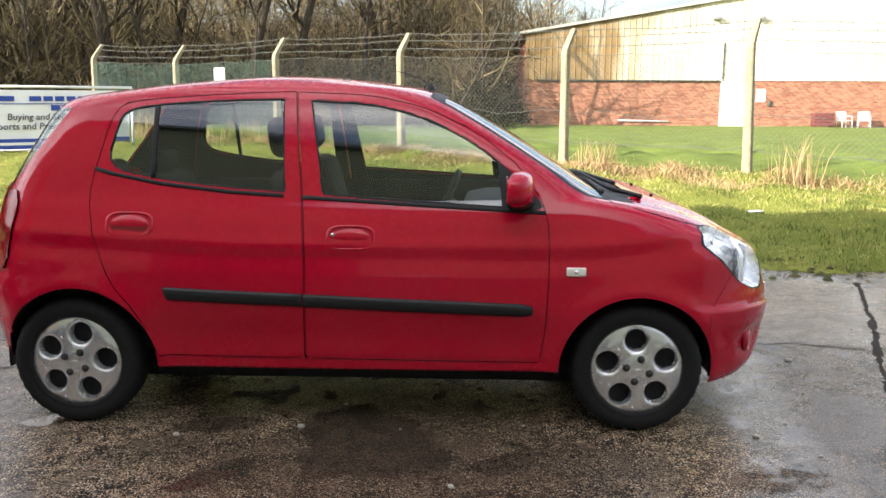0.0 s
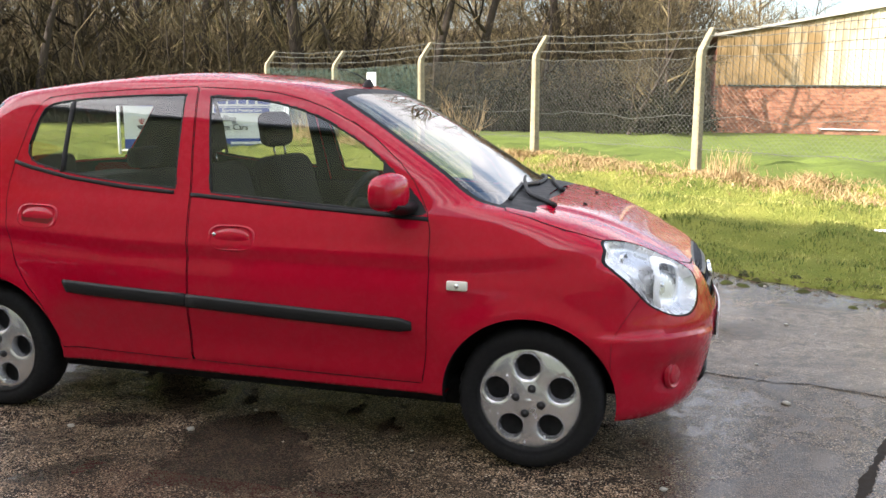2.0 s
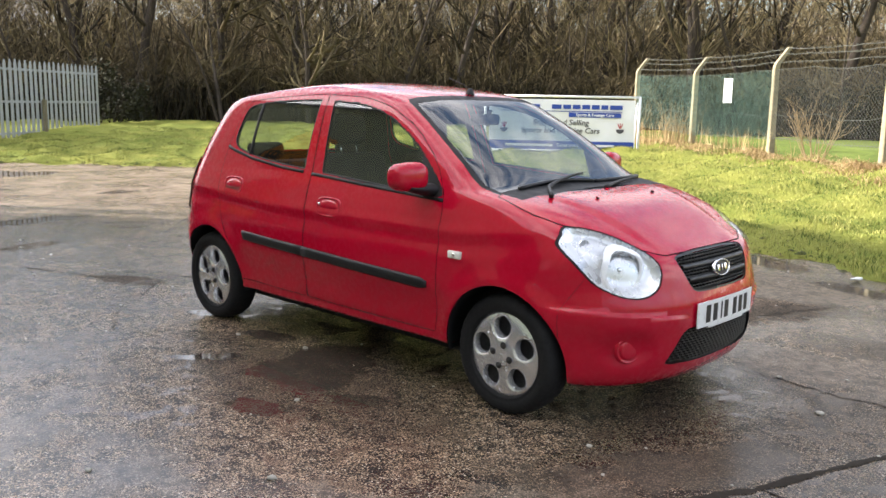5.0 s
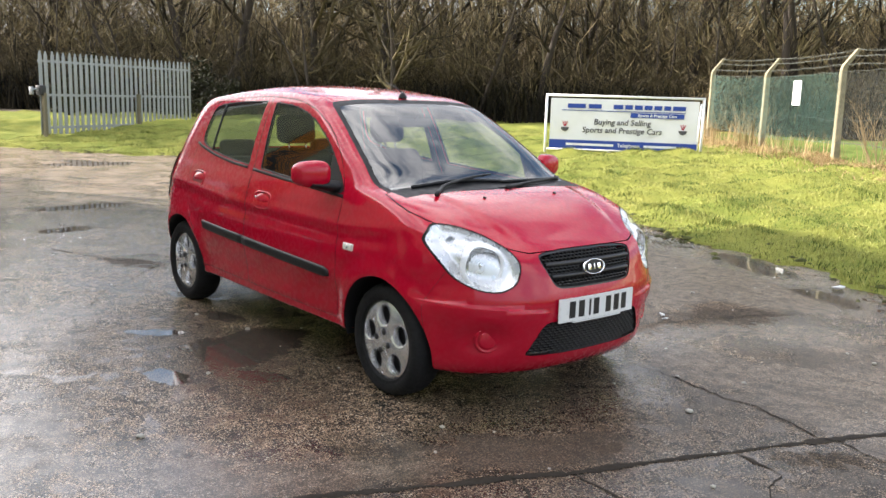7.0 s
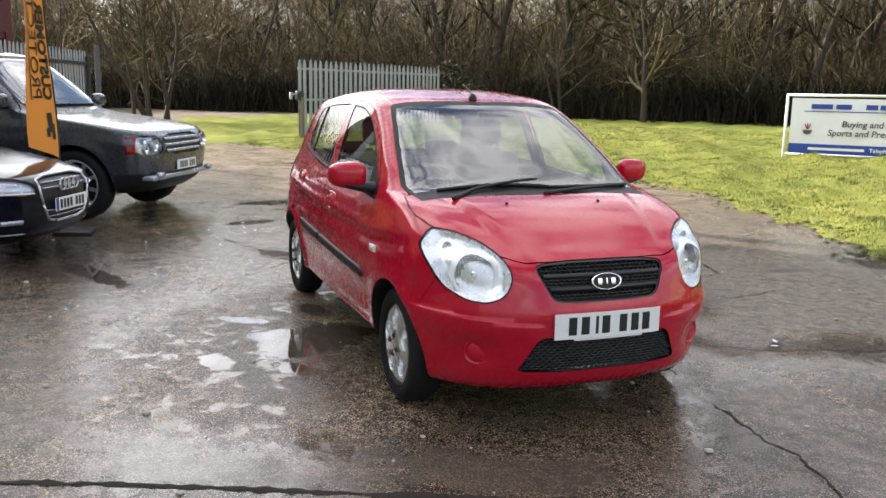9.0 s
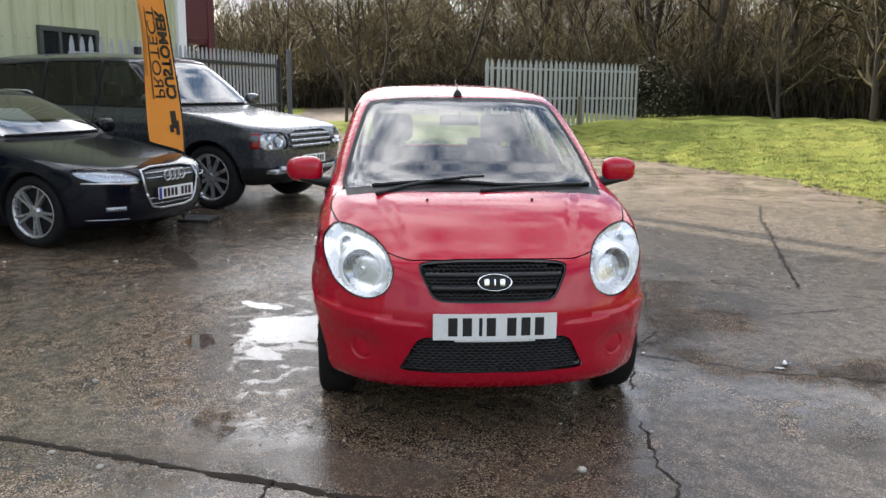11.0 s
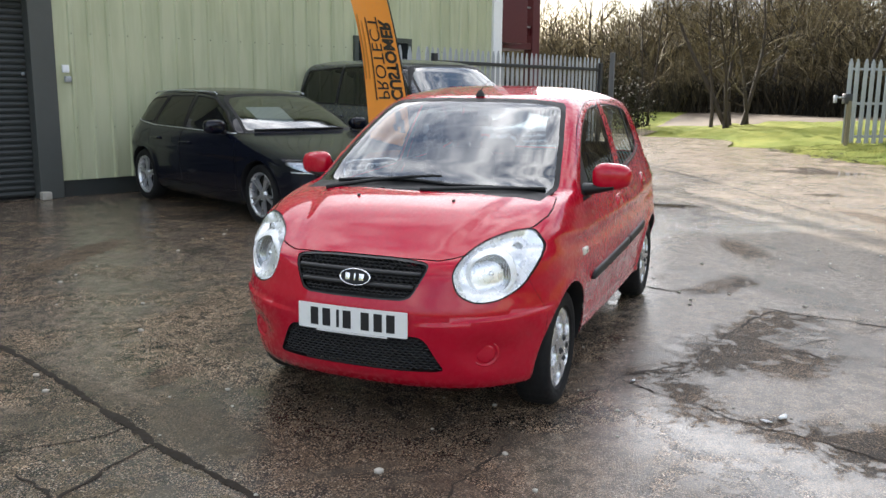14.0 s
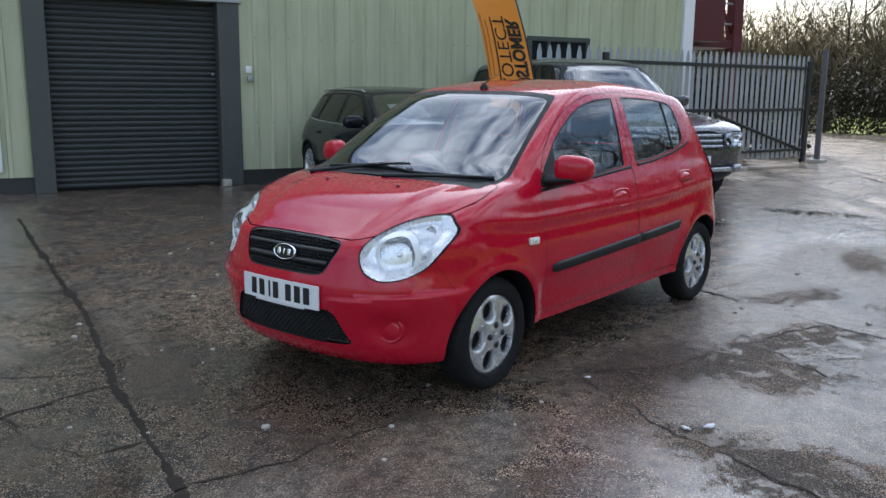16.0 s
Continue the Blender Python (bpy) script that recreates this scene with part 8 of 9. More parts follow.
def twig_haze(name, count, seed, near, far_, z0, z1, label, a0, a1, thick=1.0, mat="far_twig"):
    """Fine twigs of crowns deep in the wood, in rounded masses at all heights."""
    r = random.Random(seed)
    n = max(1, count // 90)
    A = [r.uniform(a0, a1) for _ in range(n)]
    R = [wood_edge(a) + near + (far_ - near) * r.random() ** 1.3 for a in A]
    X = [-2 + q * math.cos(radians(a)) for a, q in zip(A, R)]
    Y = [2 + q * math.sin(radians(a)) for a, q in zip(A, R)]
    Z = land(np.array(X), np.array(Y))
    co, fs = [], []
    for x, y, z in zip(X, Y, Z):
        mid = Vector((x, y, z + r.uniform(z0, z1)))
        size = r.uniform(0.9, 2.3)
        root = mid - Vector((0, 0, size * 1.1))
        for q in range(90):
            d = Vector((r.gauss(0, 1), r.gauss(0, 1), r.gauss(0.25, 0.8)))
            d = d.normalized()
            p = mid + d * size * r.uniform(0.1, 1.0) ** 0.6
            e = ((p - root).normalized() + d * 0.5 + Vector((r.uniform(-0.5, 0.5), r.uniform(-0.5, 0.5), r.uniform(-0.4, 0.5)))).normalized() * r.uniform(0.4, 1.3)
            w = Vector((r.uniform(-1, 1), r.uniform(-1, 1), r.uniform(-1, 1))).normalized() * r.uniform(0.006, 0.016) * thick
            k = Vector((r.uniform(-1, 1), r.uniform(-1, 1), r.uniform(-1, 1))) * 0.10
            i = len(co)
            co += [tuple(p - w), tuple(p + w), tuple(p + e * 0.5 + k + w * 0.7), tuple(p + e * 0.5 + k - w * 0.7), tuple(p + e)]
            fs += [(i, i + 1, i + 2, i + 3), (i + 3, i + 2, i + 4)]
    me = bpy.data.meshes.new(name)
    me.from_pydata(co, [], fs)
    me.materials.append(MAT[mat])
    return tagged(new(name, me), label, "twigs", kind="stuff")


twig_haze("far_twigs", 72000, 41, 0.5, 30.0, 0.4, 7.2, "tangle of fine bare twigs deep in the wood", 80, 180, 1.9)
twig_haze("far_twigs", 9000, 45, -2.0, 7.0, 0.3, 7.0, "tangle of fine bare twigs beside the hall", 84.0, 92, 1.6, "branch")
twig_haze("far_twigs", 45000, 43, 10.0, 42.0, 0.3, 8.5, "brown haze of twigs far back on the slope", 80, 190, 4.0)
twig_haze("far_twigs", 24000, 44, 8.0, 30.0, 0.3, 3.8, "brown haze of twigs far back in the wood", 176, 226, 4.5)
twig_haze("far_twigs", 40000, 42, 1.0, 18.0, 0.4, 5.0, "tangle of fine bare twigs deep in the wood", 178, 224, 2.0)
brush("slope_poles", 2500, 34, 10.0, 48.0, 6.5, "crowded thin bare stems on the wooded slope", 88, 176, lean=0.35)
brush("saplings", 11000, 32, 1.0, 16.0, 5.5, "thin bare saplings filling the wood", lean=0.6)
# dark copy of the twig colour: the shade under the wood is painted in
MAT["shade_twig"] = leafy("shaded_bramble", (0.008, 0.007, 0.005), (0.060, 0.048, 0.028), patch=0.35)
brush("bramble_fringe", 26000, 33, -2.0, 3.5, 2.3, "dead bramble and ivy at the foot of the wood, coloured dark for its shade", mat="shade_twig")
# ivy-clad stump by the gate and bushes by the fence
sh = thing("bush", Matrix.Translation((-29.4, -6.6, 0.0)), "dark leafless bush beside the gate", "bush")
tw = Twigs(77)
for k in range(26):
    a = tw.r.uniform(0, 6.28)
    tw.grow(Vector((math.cos(a) * 0.3, math.sin(a) * 0.3, -0.05)), Vector((math.cos(a) * 0.5, math.sin(a) * 0.5, 1)).normalized(), tw.r.uniform(0.8, 1.5), 0.02, 2, 0.05, 0.8, (4, 6))
o = new("crown", tw.mesh("crown", MAT["twig"]))
o.parent = sh
MAT["ivy"] = leafy("dark_ivy_leaf", (0.010, 0.011, 0.006), (0.045, 0.045, 0.020))
for bx_, by_, sc_ in ((-16.6, -4.2, 1.0), (-15.0, -5.2, 1.1), (-13.4, -6.2, 1.1), (-11.8, -7.2, 1.0), (-24.2, 9.4, 1.3), (-26.0, 6.2, 1.3), (-27.8, -4.9, 1.6), (0.7, 31.6, 1.25), (-1.2, 32.7, 1.5), (-3.4, 33.0, 1.4), (-5.6, 32.2, 1.6), (-7.9, 30.9, 1.4), (-10.2, 29.4, 1.5), (1.6, 33.6, 1.7), (-2.4, 34.0, 1.9), (-4.6, 33.6, 1.9)):
    by_lawn = by_ > 20
    sh = thing("bush", Matrix.Translation((bx_, by_, land1(bx_, by_))), "dark evergreen bush at the foot of the wood" if by_lawn else "dense dark ivy and bramble bush behind the palisade gate", "bush", "dark bushes at the wood" if by_lawn else "dark bushes behind the gates")
    r_ = random.Random(int(bx_ * 10) + 900)
    tw = Twigs(int(bx_ * 10) + 400)
    for k in range(14):
        a = tw.r.uniform(0, 6.28)
        tw.grow(Vector((math.cos(a) * 0.5, math.sin(a) * 0.5, -0.05)), Vector((math.cos(a) * 0.6, math.sin(a) * 0.6, 1)).normalized(), tw.r.uniform(0.9, 1.7) * sc_, 0.025, 2, 0.03, 0.9, (3, 5))
    o = new("crown", tw.mesh("crown", MAT["bark"]))
    o.parent = sh
    co, fs = [], []
    for k in range(3000 if by_lawn else 3800):
        d = Vector((r_.gauss(0, 1), r_.gauss(0, 1), abs(r_.gauss(0, 1)) * 0.9)).normalized()
        lump = 0.75 + 0.45 * noise.noise(d * 2.2 + Vector((bx_, by_, 0)))
        p = Vector((d.x * 1.35, d.y * 1.35, d.z * 1.75 + 0.1)) * sc_ * lump * r_.uniform(0.45, 1.0) ** 0.5
        u_ = Vector((r_.uniform(-1, 1), r_.uniform(-1, 1), r_.uniform(-1, 1))).normalized() * r_.uniform(0.03, 0.06)
        w_ = u_.orthogonal() * r_.uniform(0.6, 0.9)
        i = len(co)
        co += [tuple(p - u_), tuple(p + w_), tuple(p + u_), tuple(p - w_)]
        fs.append((i, i + 1, i + 2, i + 3))
    me = bpy.data.meshes.new("leaves")
    me.from_pydata(co, [], fs)
    me.materials.append(MAT["ivy"])
    o = new("leaves", me)
    o.parent = sh
    o["kind"] = "stuff"
MAT["dry_stem"] = plain("dry_golden_stem", (0.28, 0.20, 0.10), 0.8, vary=0.2)
for bx_, by_, n_, hgt in ((-2.3, 12.2, 16, 1.5), (-7.2, 16.0, 22, 1.6), (-8.8, 16.6, 20, 1.5)):
    z = land1(bx_, by_)
    sh = thing("shrub", Matrix.Translation((bx_, by_, z)), "golden leafless shrub growing against the wire fence", "shrub", "shrubs at the fence")
    tw = Twigs(int(bx_ * 7) + 300)
    for k in range(n_):
        a = tw.r.uniform(0, 6.28)
        tw.grow(Vector((math.cos(a) * 0.15, math.sin(a) * 0.15, -0.05)), Vector((math.cos(a) * 0.45, math.sin(a) * 0.45, 1)).normalized(), hgt * tw.r.uniform(0.4, 0.75), 0.010, 2, 0.08, 0.6, (2, 4))
    o = new("crown", tw.mesh("crown", MAT["dry_stem"]))
    o.parent = sh

# ---- the two parked cars ----
def alloy(R, spokes, double, width, mats):
    """A spoked wheel on the y axis, outer face towards +y; returns an Empty with its parts."""
    w = new("wheel")
    b = bmesh.new()
    r0 = R * 0.72
    prof = [(r0 * 0.96, -width), (r0, -width), (R * 0.93, -width * 0.95), (R * 0.985, -width * 0.7), (R, 0), (R * 0.985, width * 0.7), (R * 0.95, width * 0.92), (R * 0.86, width), (r0 * 1.04, width * 0.96), (r0, width * 0.86), (r0 * 0.96, width * 0.7)]
    lathe(b, prof, 56)
    bmesh.ops.recalc_face_normals(b, faces=b.faces)
    part("tyre", b, MAT["rubber"], w, "black rubber tyre")
    b = bmesh.new()
    lathe(b, [(r0 * 0.90, -width * 0.5), (r0 * 0.93, width * 0.55), (r0 * 0.985, width * 0.80), (r0 * 1.01, width * 0.88), (r0 * 0.99, width * 0.92), (r0 * 0.93, width * 0.84), (r0 * 0.90, width * 0.6)], 56)
    bmesh.ops.recalc_face_normals(b, faces=b.faces)
    rim = part("rim", b, mats, w, "silver alloy rim")
    b = bmesh.new()
    lathe(b, [(0.0001, 0.0), (r0 * 0.93, 0.0)], 40)
    part("brake_disc", b, MAT["dark"], w, at=Matrix.Translation((0, width * 0.15, 0)))
    b = bmesh.new()
    lathe(b, [(0.0001, width * 0.80), (r0 * 0.12, width * 0.80), (r0 * 0.24, width * 0.72), (r0 * 0.26, width * 0.4)], 24)
    part("hub", b, mats, rim)
    for k in range(spokes):
        for dd in ((-0.115, 0.115) if double else (0.0,)):
            a = 2 * math.pi * k / spokes + dd
            b = bmesh.new()
            rows = []
            for t in range(6):
                u = t / 5
                rad = r0 * (0.18 + 0.78 * u)
                hw = r0 * ((0.058 - 0.012 * u) if double else (0.085 - 0.02 * u))
                y = width * (0.76 + 0.10 * u)
                aa = a * 1.0 + (dd * 0.35 * u)
                c, s = math.cos(aa), math.sin(aa)
                rows.append([b.verts.new((c * rad - s * q, yy, s * rad + c * q)) for q, yy in ((-hw, y - 0.03), (-hw * 0.8, y), (hw * 0.8, y), (hw, y - 0.03))])
            for p, q in zip(rows, rows[1:]):
                for j in range(3):
                    b.faces.new((p[j], p[j + 1], q[j + 1], q[j]))
            bmesh.ops.recalc_face_normals(b, faces=b.faces)
            part("spoke", b, mats, rim, smooth=False)
    return w


def parked(name, m, label, T, spec, n=100, nf=44, ns=76, nr=28):
    """A parked car from its profile tables: panels, glass, lamps, wheels."""
    c = thing(name, m, label, "car", "parked cars")
    bm = body_bmesh(T, n, nf, ns, nr)
    ar = spec["arch_r"]
    for v in bm.verts:
        x, y, z = v.co
        if abs(y) > 0.5 and z < spec["belt"]:
            d = 0.0
            for ax in spec["axles"]:
                r = math.hypot(x - ax, z - spec["hub"])
                d += spec["flare"] * math.exp(-((r - ar - 0.02) / 0.06) ** 2)
            d -= 0.012 * math.exp(-((z - spec["crease"]) / 0.04) ** 2)
            v.co.y += math.copysign(d, y)

    def arch(x, y, z):
        return np.min([np.hypot(x - ax, z - spec["hub"]) - ar for ax in spec["axles"]], axis=0)

    def scr(off):
        return lambda x, y, z: np.where(x > 0.0, poly_sd(y, z, spec["screen"]), 9.0) - off

    def lampf(x, y, z):
        return np.where(x > 0.8, poly_sd(np.abs(y), z, spec["lamp"]), 9.0)

    def grillef(x, y, z):
        return np.where(x > 0.8, poly_sd(y, z, spec["grille"]), 9.0)
    sides = [lambda x, y, z, p=p: poly_sd(x, z, p) for p in spec["glass"]]
    doors = [lambda x, y, z, p=p: poly_sd(x, z, p) for p in spec["doors"]]
    cuts = [arch, scr(0.0), scr(-0.03), lampf, grillef] + sides
    for d in doors:
        cuts += [lambda x, y, z, d=d: d(x, y, z) - 0.004, lambda x, y, z, d=d: d(x, y, z) + 0.004]
    extra = spec.get("extra", [])
    cuts += [e[1] for e in extra]
    for fn in cuts:
        cut(bm, fn)
    bm.normal_update()
    nor = {v: v.normal.copy() for v in bm.verts}
    fs = list(bm.faces)
    X, Y, Z = coords(fs, True)
    lab = np.full(len(fs), "shell", dtype=object)
    for i, d in enumerate(doors):
        q = d(X, Y, Z)
        lab[q < 0.004] = "gap"
        lab[q < -0.004] = "door%d" % i
    for nm, fn, *_ in extra:
        lab[fn(X, Y, Z) < 0] = nm
    for s_ in sides:
        lab[s_(X, Y, Z) < 0] = "glass"
    q = scr(0)(X, Y, Z)
    lab[q < 0] = "edge"
    lab[q < -0.03] = "screen"
    lab[lampf(X, Y, Z) < 0] = "lamp"
    lab[grillef(X, Y, Z) < 0] = "grille"
    lab[arch(X, Y, Z) < 0] = "arch"
    G = {}
    for f, k in zip(fs, lab):
        G.setdefault(k, []).append(f)
    cen = {f: f.calc_center_median() for f in fs}

    def half(k, s):
        return [f for f in G.get(k, []) if cen[f].y * s > 0]
    body = panel("body_shell", G["shell"], nor, spec["paint"], c)
    panel("windscreen", G["screen"], nor, MAT["tint_screen"], c, "windscreen glass")
    panel("windscreen_border", G["edge"], nor, MAT["seal"], c, "black windscreen border")
    gr_ = panel("grille", G["grille"], nor, MAT["grille"], c, "black radiator grille", shift=-0.02)
    lin = [f for k in ("shell", "door0", "door1", "edge") for f in G.get(k, []) if cen[f].z > spec["belt"] - 0.05 and cen[f].x < spec["cowl"]]
    panel("interior_lining", lin, nor, MAT["lining"], c, "dark inner trim", shift=-0.03, flip=True)
    for nm, fn, mat, lb in extra:
        if nm in G:
            panel(nm, G[nm], nor, mat, c, lb, shift=0.002)
    for s in (-1, 1):
        ds = [panel("door", half("door%d" % i, s), nor, spec["paint"], c) for i in range(len(doors))]
        panel("door_gap", half("gap", s), nor, MAT["seal"], body, shift=-0.006)
        for i, gp_ in enumerate(spec["glass"]):
            pick = [f for f in half("glass", s) if poly_sd(np.array([cen[f].x]), np.array([cen[f].z]), gp_)[0] < 0]
            panel("side_window", pick, nor, spec["glass_mat"], ds[min(i, len(ds) - 1)], shift=-0.003)
            bq = bmesh.new()
            ribbon(bq, dense(gp_ + gp_[:1], 0.06), spec.get("trim_w", 0.022), 0.004, s, 0.0, T)
            part("window_trim", bq, spec["trim"], ds[min(i, len(ds) - 1)], spec["trim_label"])
        for hx, hz in spec["handles"]:
            bq = bmesh.new()
            ribbon(bq, dense([(hx - 0.11, hz), (hx + 0.11, hz + 0.004)], 0.03), 0.028, 0.03, s, 0.004, T)
            part("door_handle", bq, spec["paint"], ds[0 if hx > -0.2 else -1])
        lp = panel("headlamp", half("lamp", s), nor, MAT["clear"], c, "clear headlamp", shift=0.002)
        me = lift(half("lamp", s), nor, -0.03)
        me.materials.append(spec["lamp_back"])
        o = new("lamp_housing", me)
        o.parent = lp
        # mirror
        bq = bmesh.new()
        bmesh.ops.create_uvsphere(bq, u_segments=20, v_segments=14, radius=1.0)
        for v in bq.verts:
            x, y, z = (math.copysign(abs(t) ** 0.7, t) for t in v.co)
            v.co = Vector((0.07 * x, 0.125 * y, 0.078 * z))
        mx_, mz_ = spec["mirror"]
        my = side_y(mx_, mz_ - 0.08, T) + 0.14
        mo = part("door_mirror", bq, spec["mirror_mat"], ds[0], "dark door mirror", at=Matrix.Translation((mx_, s * my, mz_)))
        bq = bmesh.new()
        tube(bq, [(0, -s * 0.05, -0.05), (0.0, -s * 0.18, -0.08)], 0.025, 8)
        part("mirror_foot", bq, MAT["black_plastic"], mo)
        for ax in spec["axles"]:
            bq = bmesh.new()
            rows = []
            for k in range(25):
                a = -0.45 + (math.pi + 0.9) * k / 24
                x, z = ax + ar * math.cos(a), max(T["lo"], spec["hub"] + ar * math.sin(a))
                yy = side_y(x, z, T)
                rows.append([bq.verts.new((ax + q * (x - ax), s * w_, spec["hub"] + q * (z - spec["hub"]))) for q, w_ in ((1.0, yy + spec["flare"] + 0.004), (0.97, yy - 0.01), (1.04, yy - 0.15), (1.04, 0.45))])
            for u_, v_ in zip(rows, rows[1:]):
                for k in range(3):
                    bq.faces.new((u_[k], v_[k], v_[k + 1], u_[k + 1]))
            bq.faces.new([r[-1] for r in rows])
            part("wheel_arch", bq, MAT["black_plastic"], body, "black wheel arch liner")
    wl_ = alloy(spec["tyre_r"], *spec["alloy"])
    first_ = True
    for ax in spec["axles"]:
        for s in (-1, 1):
            mm = Matrix.Translation((ax, s * spec["track"], spec["tyre_r"])) @ Matrix.Rotation(math.pi if s < 0 else 0, 4, "Z") @ Matrix.Rotation(0.3 * ax, 4, "Y")
            if first_:
                wl_.parent = c
                wl_.matrix_basis = mm
                first_ = False
            else:
                copy_thing(wl_, mm)
    bq = bmesh.new()
    box(bq, spec["axles"][1] - 0.5, spec["axles"][0] + 0.45, -0.7, 0.7, T["lo"] + 0.01, T["lo"] + 0.08, 0.02)
    part("underbody", bq, MAT["dark"], c)
    for sx, sy in ((0.05, -0.38), (0.05, 0.38), (-0.85, 0.0)):
        bq = bmesh.new()
        w_ = 0.26 if sy else 0.62
        box(bq, sx - 0.10, sx + 0.06, sy - w_, sy + w_, 0.5, spec["seat_top"], 0.06, 3)
        box(bq, sx - 0.07, sx + 0.03, sy - 0.13, sy + 0.13, spec["seat_top"] - 0.02, spec["seat_top"] + 0.17, 0.04, 3)
        part("seat", bq, MAT["seat"], c)
    bq = bmesh.new()
    box(bq, spec["cowl"] - 0.55, spec["cowl"] - 0.08, -0.68, 0.68, 0.6, spec["belt"] + 0.01, 0.05, 3)
    part("dashboard", bq, MAT["dash"], c)
    bm.free()
    return c, gr_, body


def front_strip(parent, T, pts, r, mat, name, label="", off=0.0):
    bq = bmesh.new()
    tube(bq, [(front_x(y, z, T) + off, y, z) for y, z in pts], r, 6)
    return part(name, bq, mat, parent, label)


def plate_on(parent, x, z, blue):
    bq = bmesh.new()
    box(bq, x - 0.008, x, -0.26, 0.26, z - 0.056, z + 0.056, 0.004)
    p = part("number_plate", bq, MAT["plate"], parent, "white number plate with dark bars for characters", smooth=False)
    for k, y in enumerate((-0.17, -0.115, -0.06, -0.005, 0.09, 0.145, 0.20)):
        bq = bmesh.new()
        box(bq, x, x + 0.001, y - 0.019, y + 0.019, z - 0.038, z + 0.038)
        part("plate_bar", bq, MAT["ink"], p, smooth=False)
    if blue:
        bq = bmesh.new()
        box(bq, x, x + 0.001, -0.255, -0.215, z - 0.052, z + 0.052)
        part("plate_band", bq, MAT["blue"], p, smooth=False)


MAT["tint"] = glass_mat("tinted_glass", (0.20, 0.22, 0.22))
MAT["tint_screen"] = glass_mat("parked_windscreen", (0.45, 0.50, 0.50), sheen=6.0)
MAT["alloy"] = plain("bright_alloy", (0.60, 0.61, 0.63), 0.3, metal=0.8)
MAT["led_back"] = plain("lamp_grey", (0.45, 0.48, 0.52), 0.25, metal=0.6)

EST = dict(XF=pch([(.17, 2.05), (.22, 2.18), (.32, 2.255), (.45, 2.28), (.58, 2.28), (.66, 2.255), (.71, 2.19), (.76, 2.02), (.82, 1.70), (.88, 1.36), (.92, 1.12), (.945, 1.0), (1.0, .90), (1.1, .72), (1.2, .52), (1.3, .30), (1.36, .12), (1.40, -.08), (1.425, -.42), (1.435, -.75)]),
           XR=pch([(.17, -2.08), (.30, -2.24), (.5, -2.30), (.75, -2.28), (.95, -2.22), (1.1, -2.10), (1.25, -1.94), (1.35, -1.80), (1.395, -1.60), (1.42, -1.35), (1.435, -1.05)]),
           BW=pch([(.17, .79), (.22, .84), (.32, .875), (.55, .905), (.70, .905), (.84, .885), (.92, .855), (.96, .83), (1.1, .77), (1.25, .70), (1.33, .655), (1.38, .60), (1.41, .50), (1.427, .34), (1.435, .15)]),
           LF=pch([(.17, .6), (.5, .72), (.72, .75), (.88, .55), (.95, .40), (1.1, .30), (1.38, .35), (1.435, .15)]), NF=pch([(.17, 2.6), (.5, 2.7), (.75, 3.0), (.92, 3.4), (1.1, 3.6), (1.38, 2.8), (1.435, 2.0)]),
           LR=pch([(.17, .8), (.9, .8), (1.2, .7), (1.38, .6), (1.435, .15)]), NR=pch([(.17, 2.5), (1.2, 2.6), (1.435, 2.2)]), lo=0.17, hi=1.435, barrel=0.012)
est_spec = dict(arch_r=0.365, axles=(1.405, -1.405), hub=0.33, belt=0.93, crease=0.72, flare=0.012, cowl=0.95, paint=MAT["navy"], glass_mat=MAT["tint"],
                screen=rounded([(-0.74, 0.945), (-0.69, 1.10), (-0.59, 1.34), (-0.3, 1.372), (0.3, 1.372), (0.59, 1.34), (0.69, 1.10), (0.74, 0.945), (0.4, 0.965), (-0.4, 0.965)], 1),
                lamp=rounded([(0.40, 0.60), (0.46, 0.70), (0.66, 0.735), (0.84, 0.73), (0.85, 0.66), (0.72, 0.60), (0.52, 0.57)]),
                grille=rounded([(-0.36, 0.46), (-0.40, 0.60), (-0.37, 0.715), (0.37, 0.715), (0.40, 0.60), (0.36, 0.46), (0.28, 0.335), (-0.28, 0.335)], 1),
                glass=[eased([(0.80, 0.955), (0.48, 1.16), (0.10, 1.315), (-0.33, 1.345), (-0.36, 0.965)], 0.03), eased([(-0.41, 0.965), (-0.39, 1.345), (-1.02, 1.335), (-1.20, 1.02), (-1.15, 0.975)], 0.03), eased([(-1.25, 1.01), (-1.07, 1.328), (-1.55, 1.29), (-1.95, 1.07), (-1.86, 1.01)], 0.04)],
                doors=[eased([(-0.39, 1.375), (-0.36, 0.9), (-0.35, 0.33), (0.90, 0.33), (0.94, 0.60), (0.90, 0.94), (0.52, 1.19), (0.12, 1.345)], 0.05), eased([(-0.40, 1.375), (-0.37, 0.9), (-0.36, 0.33), (-1.0, 0.33), (-1.10, 0.62), (-1.24, 0.80), (-1.25, 1.0), (-1.02, 1.36)], 0.05)],
                handles=[(-0.22, 0.80), (-1.02, 0.82)], trim=MAT["seal"], trim_w=0.014, trim_label="black window trim", lamp_back=MAT["led_back"], mirror=(0.66, 1.02), mirror_mat=MAT["navy"], tyre_r=0.33, track=0.765, alloy=(5, True, 0.115, MAT["alloy"]), seat_top=1.02)
est, eg, eb = parked("estate_car", Matrix.Translation((-4.02, -4.40, 0)) @ Matrix.Rotation(radians(65.1), 4, "Z"), "black estate car parked nose out against the green warehouse", EST, est_spec)
gpts = est_spec["grille"] + est_spec["grille"][:1]
front_strip(eg, EST, gpts, 0.012, MAT["alloy"], "grille_frame", "bright grille frame", 0.0)
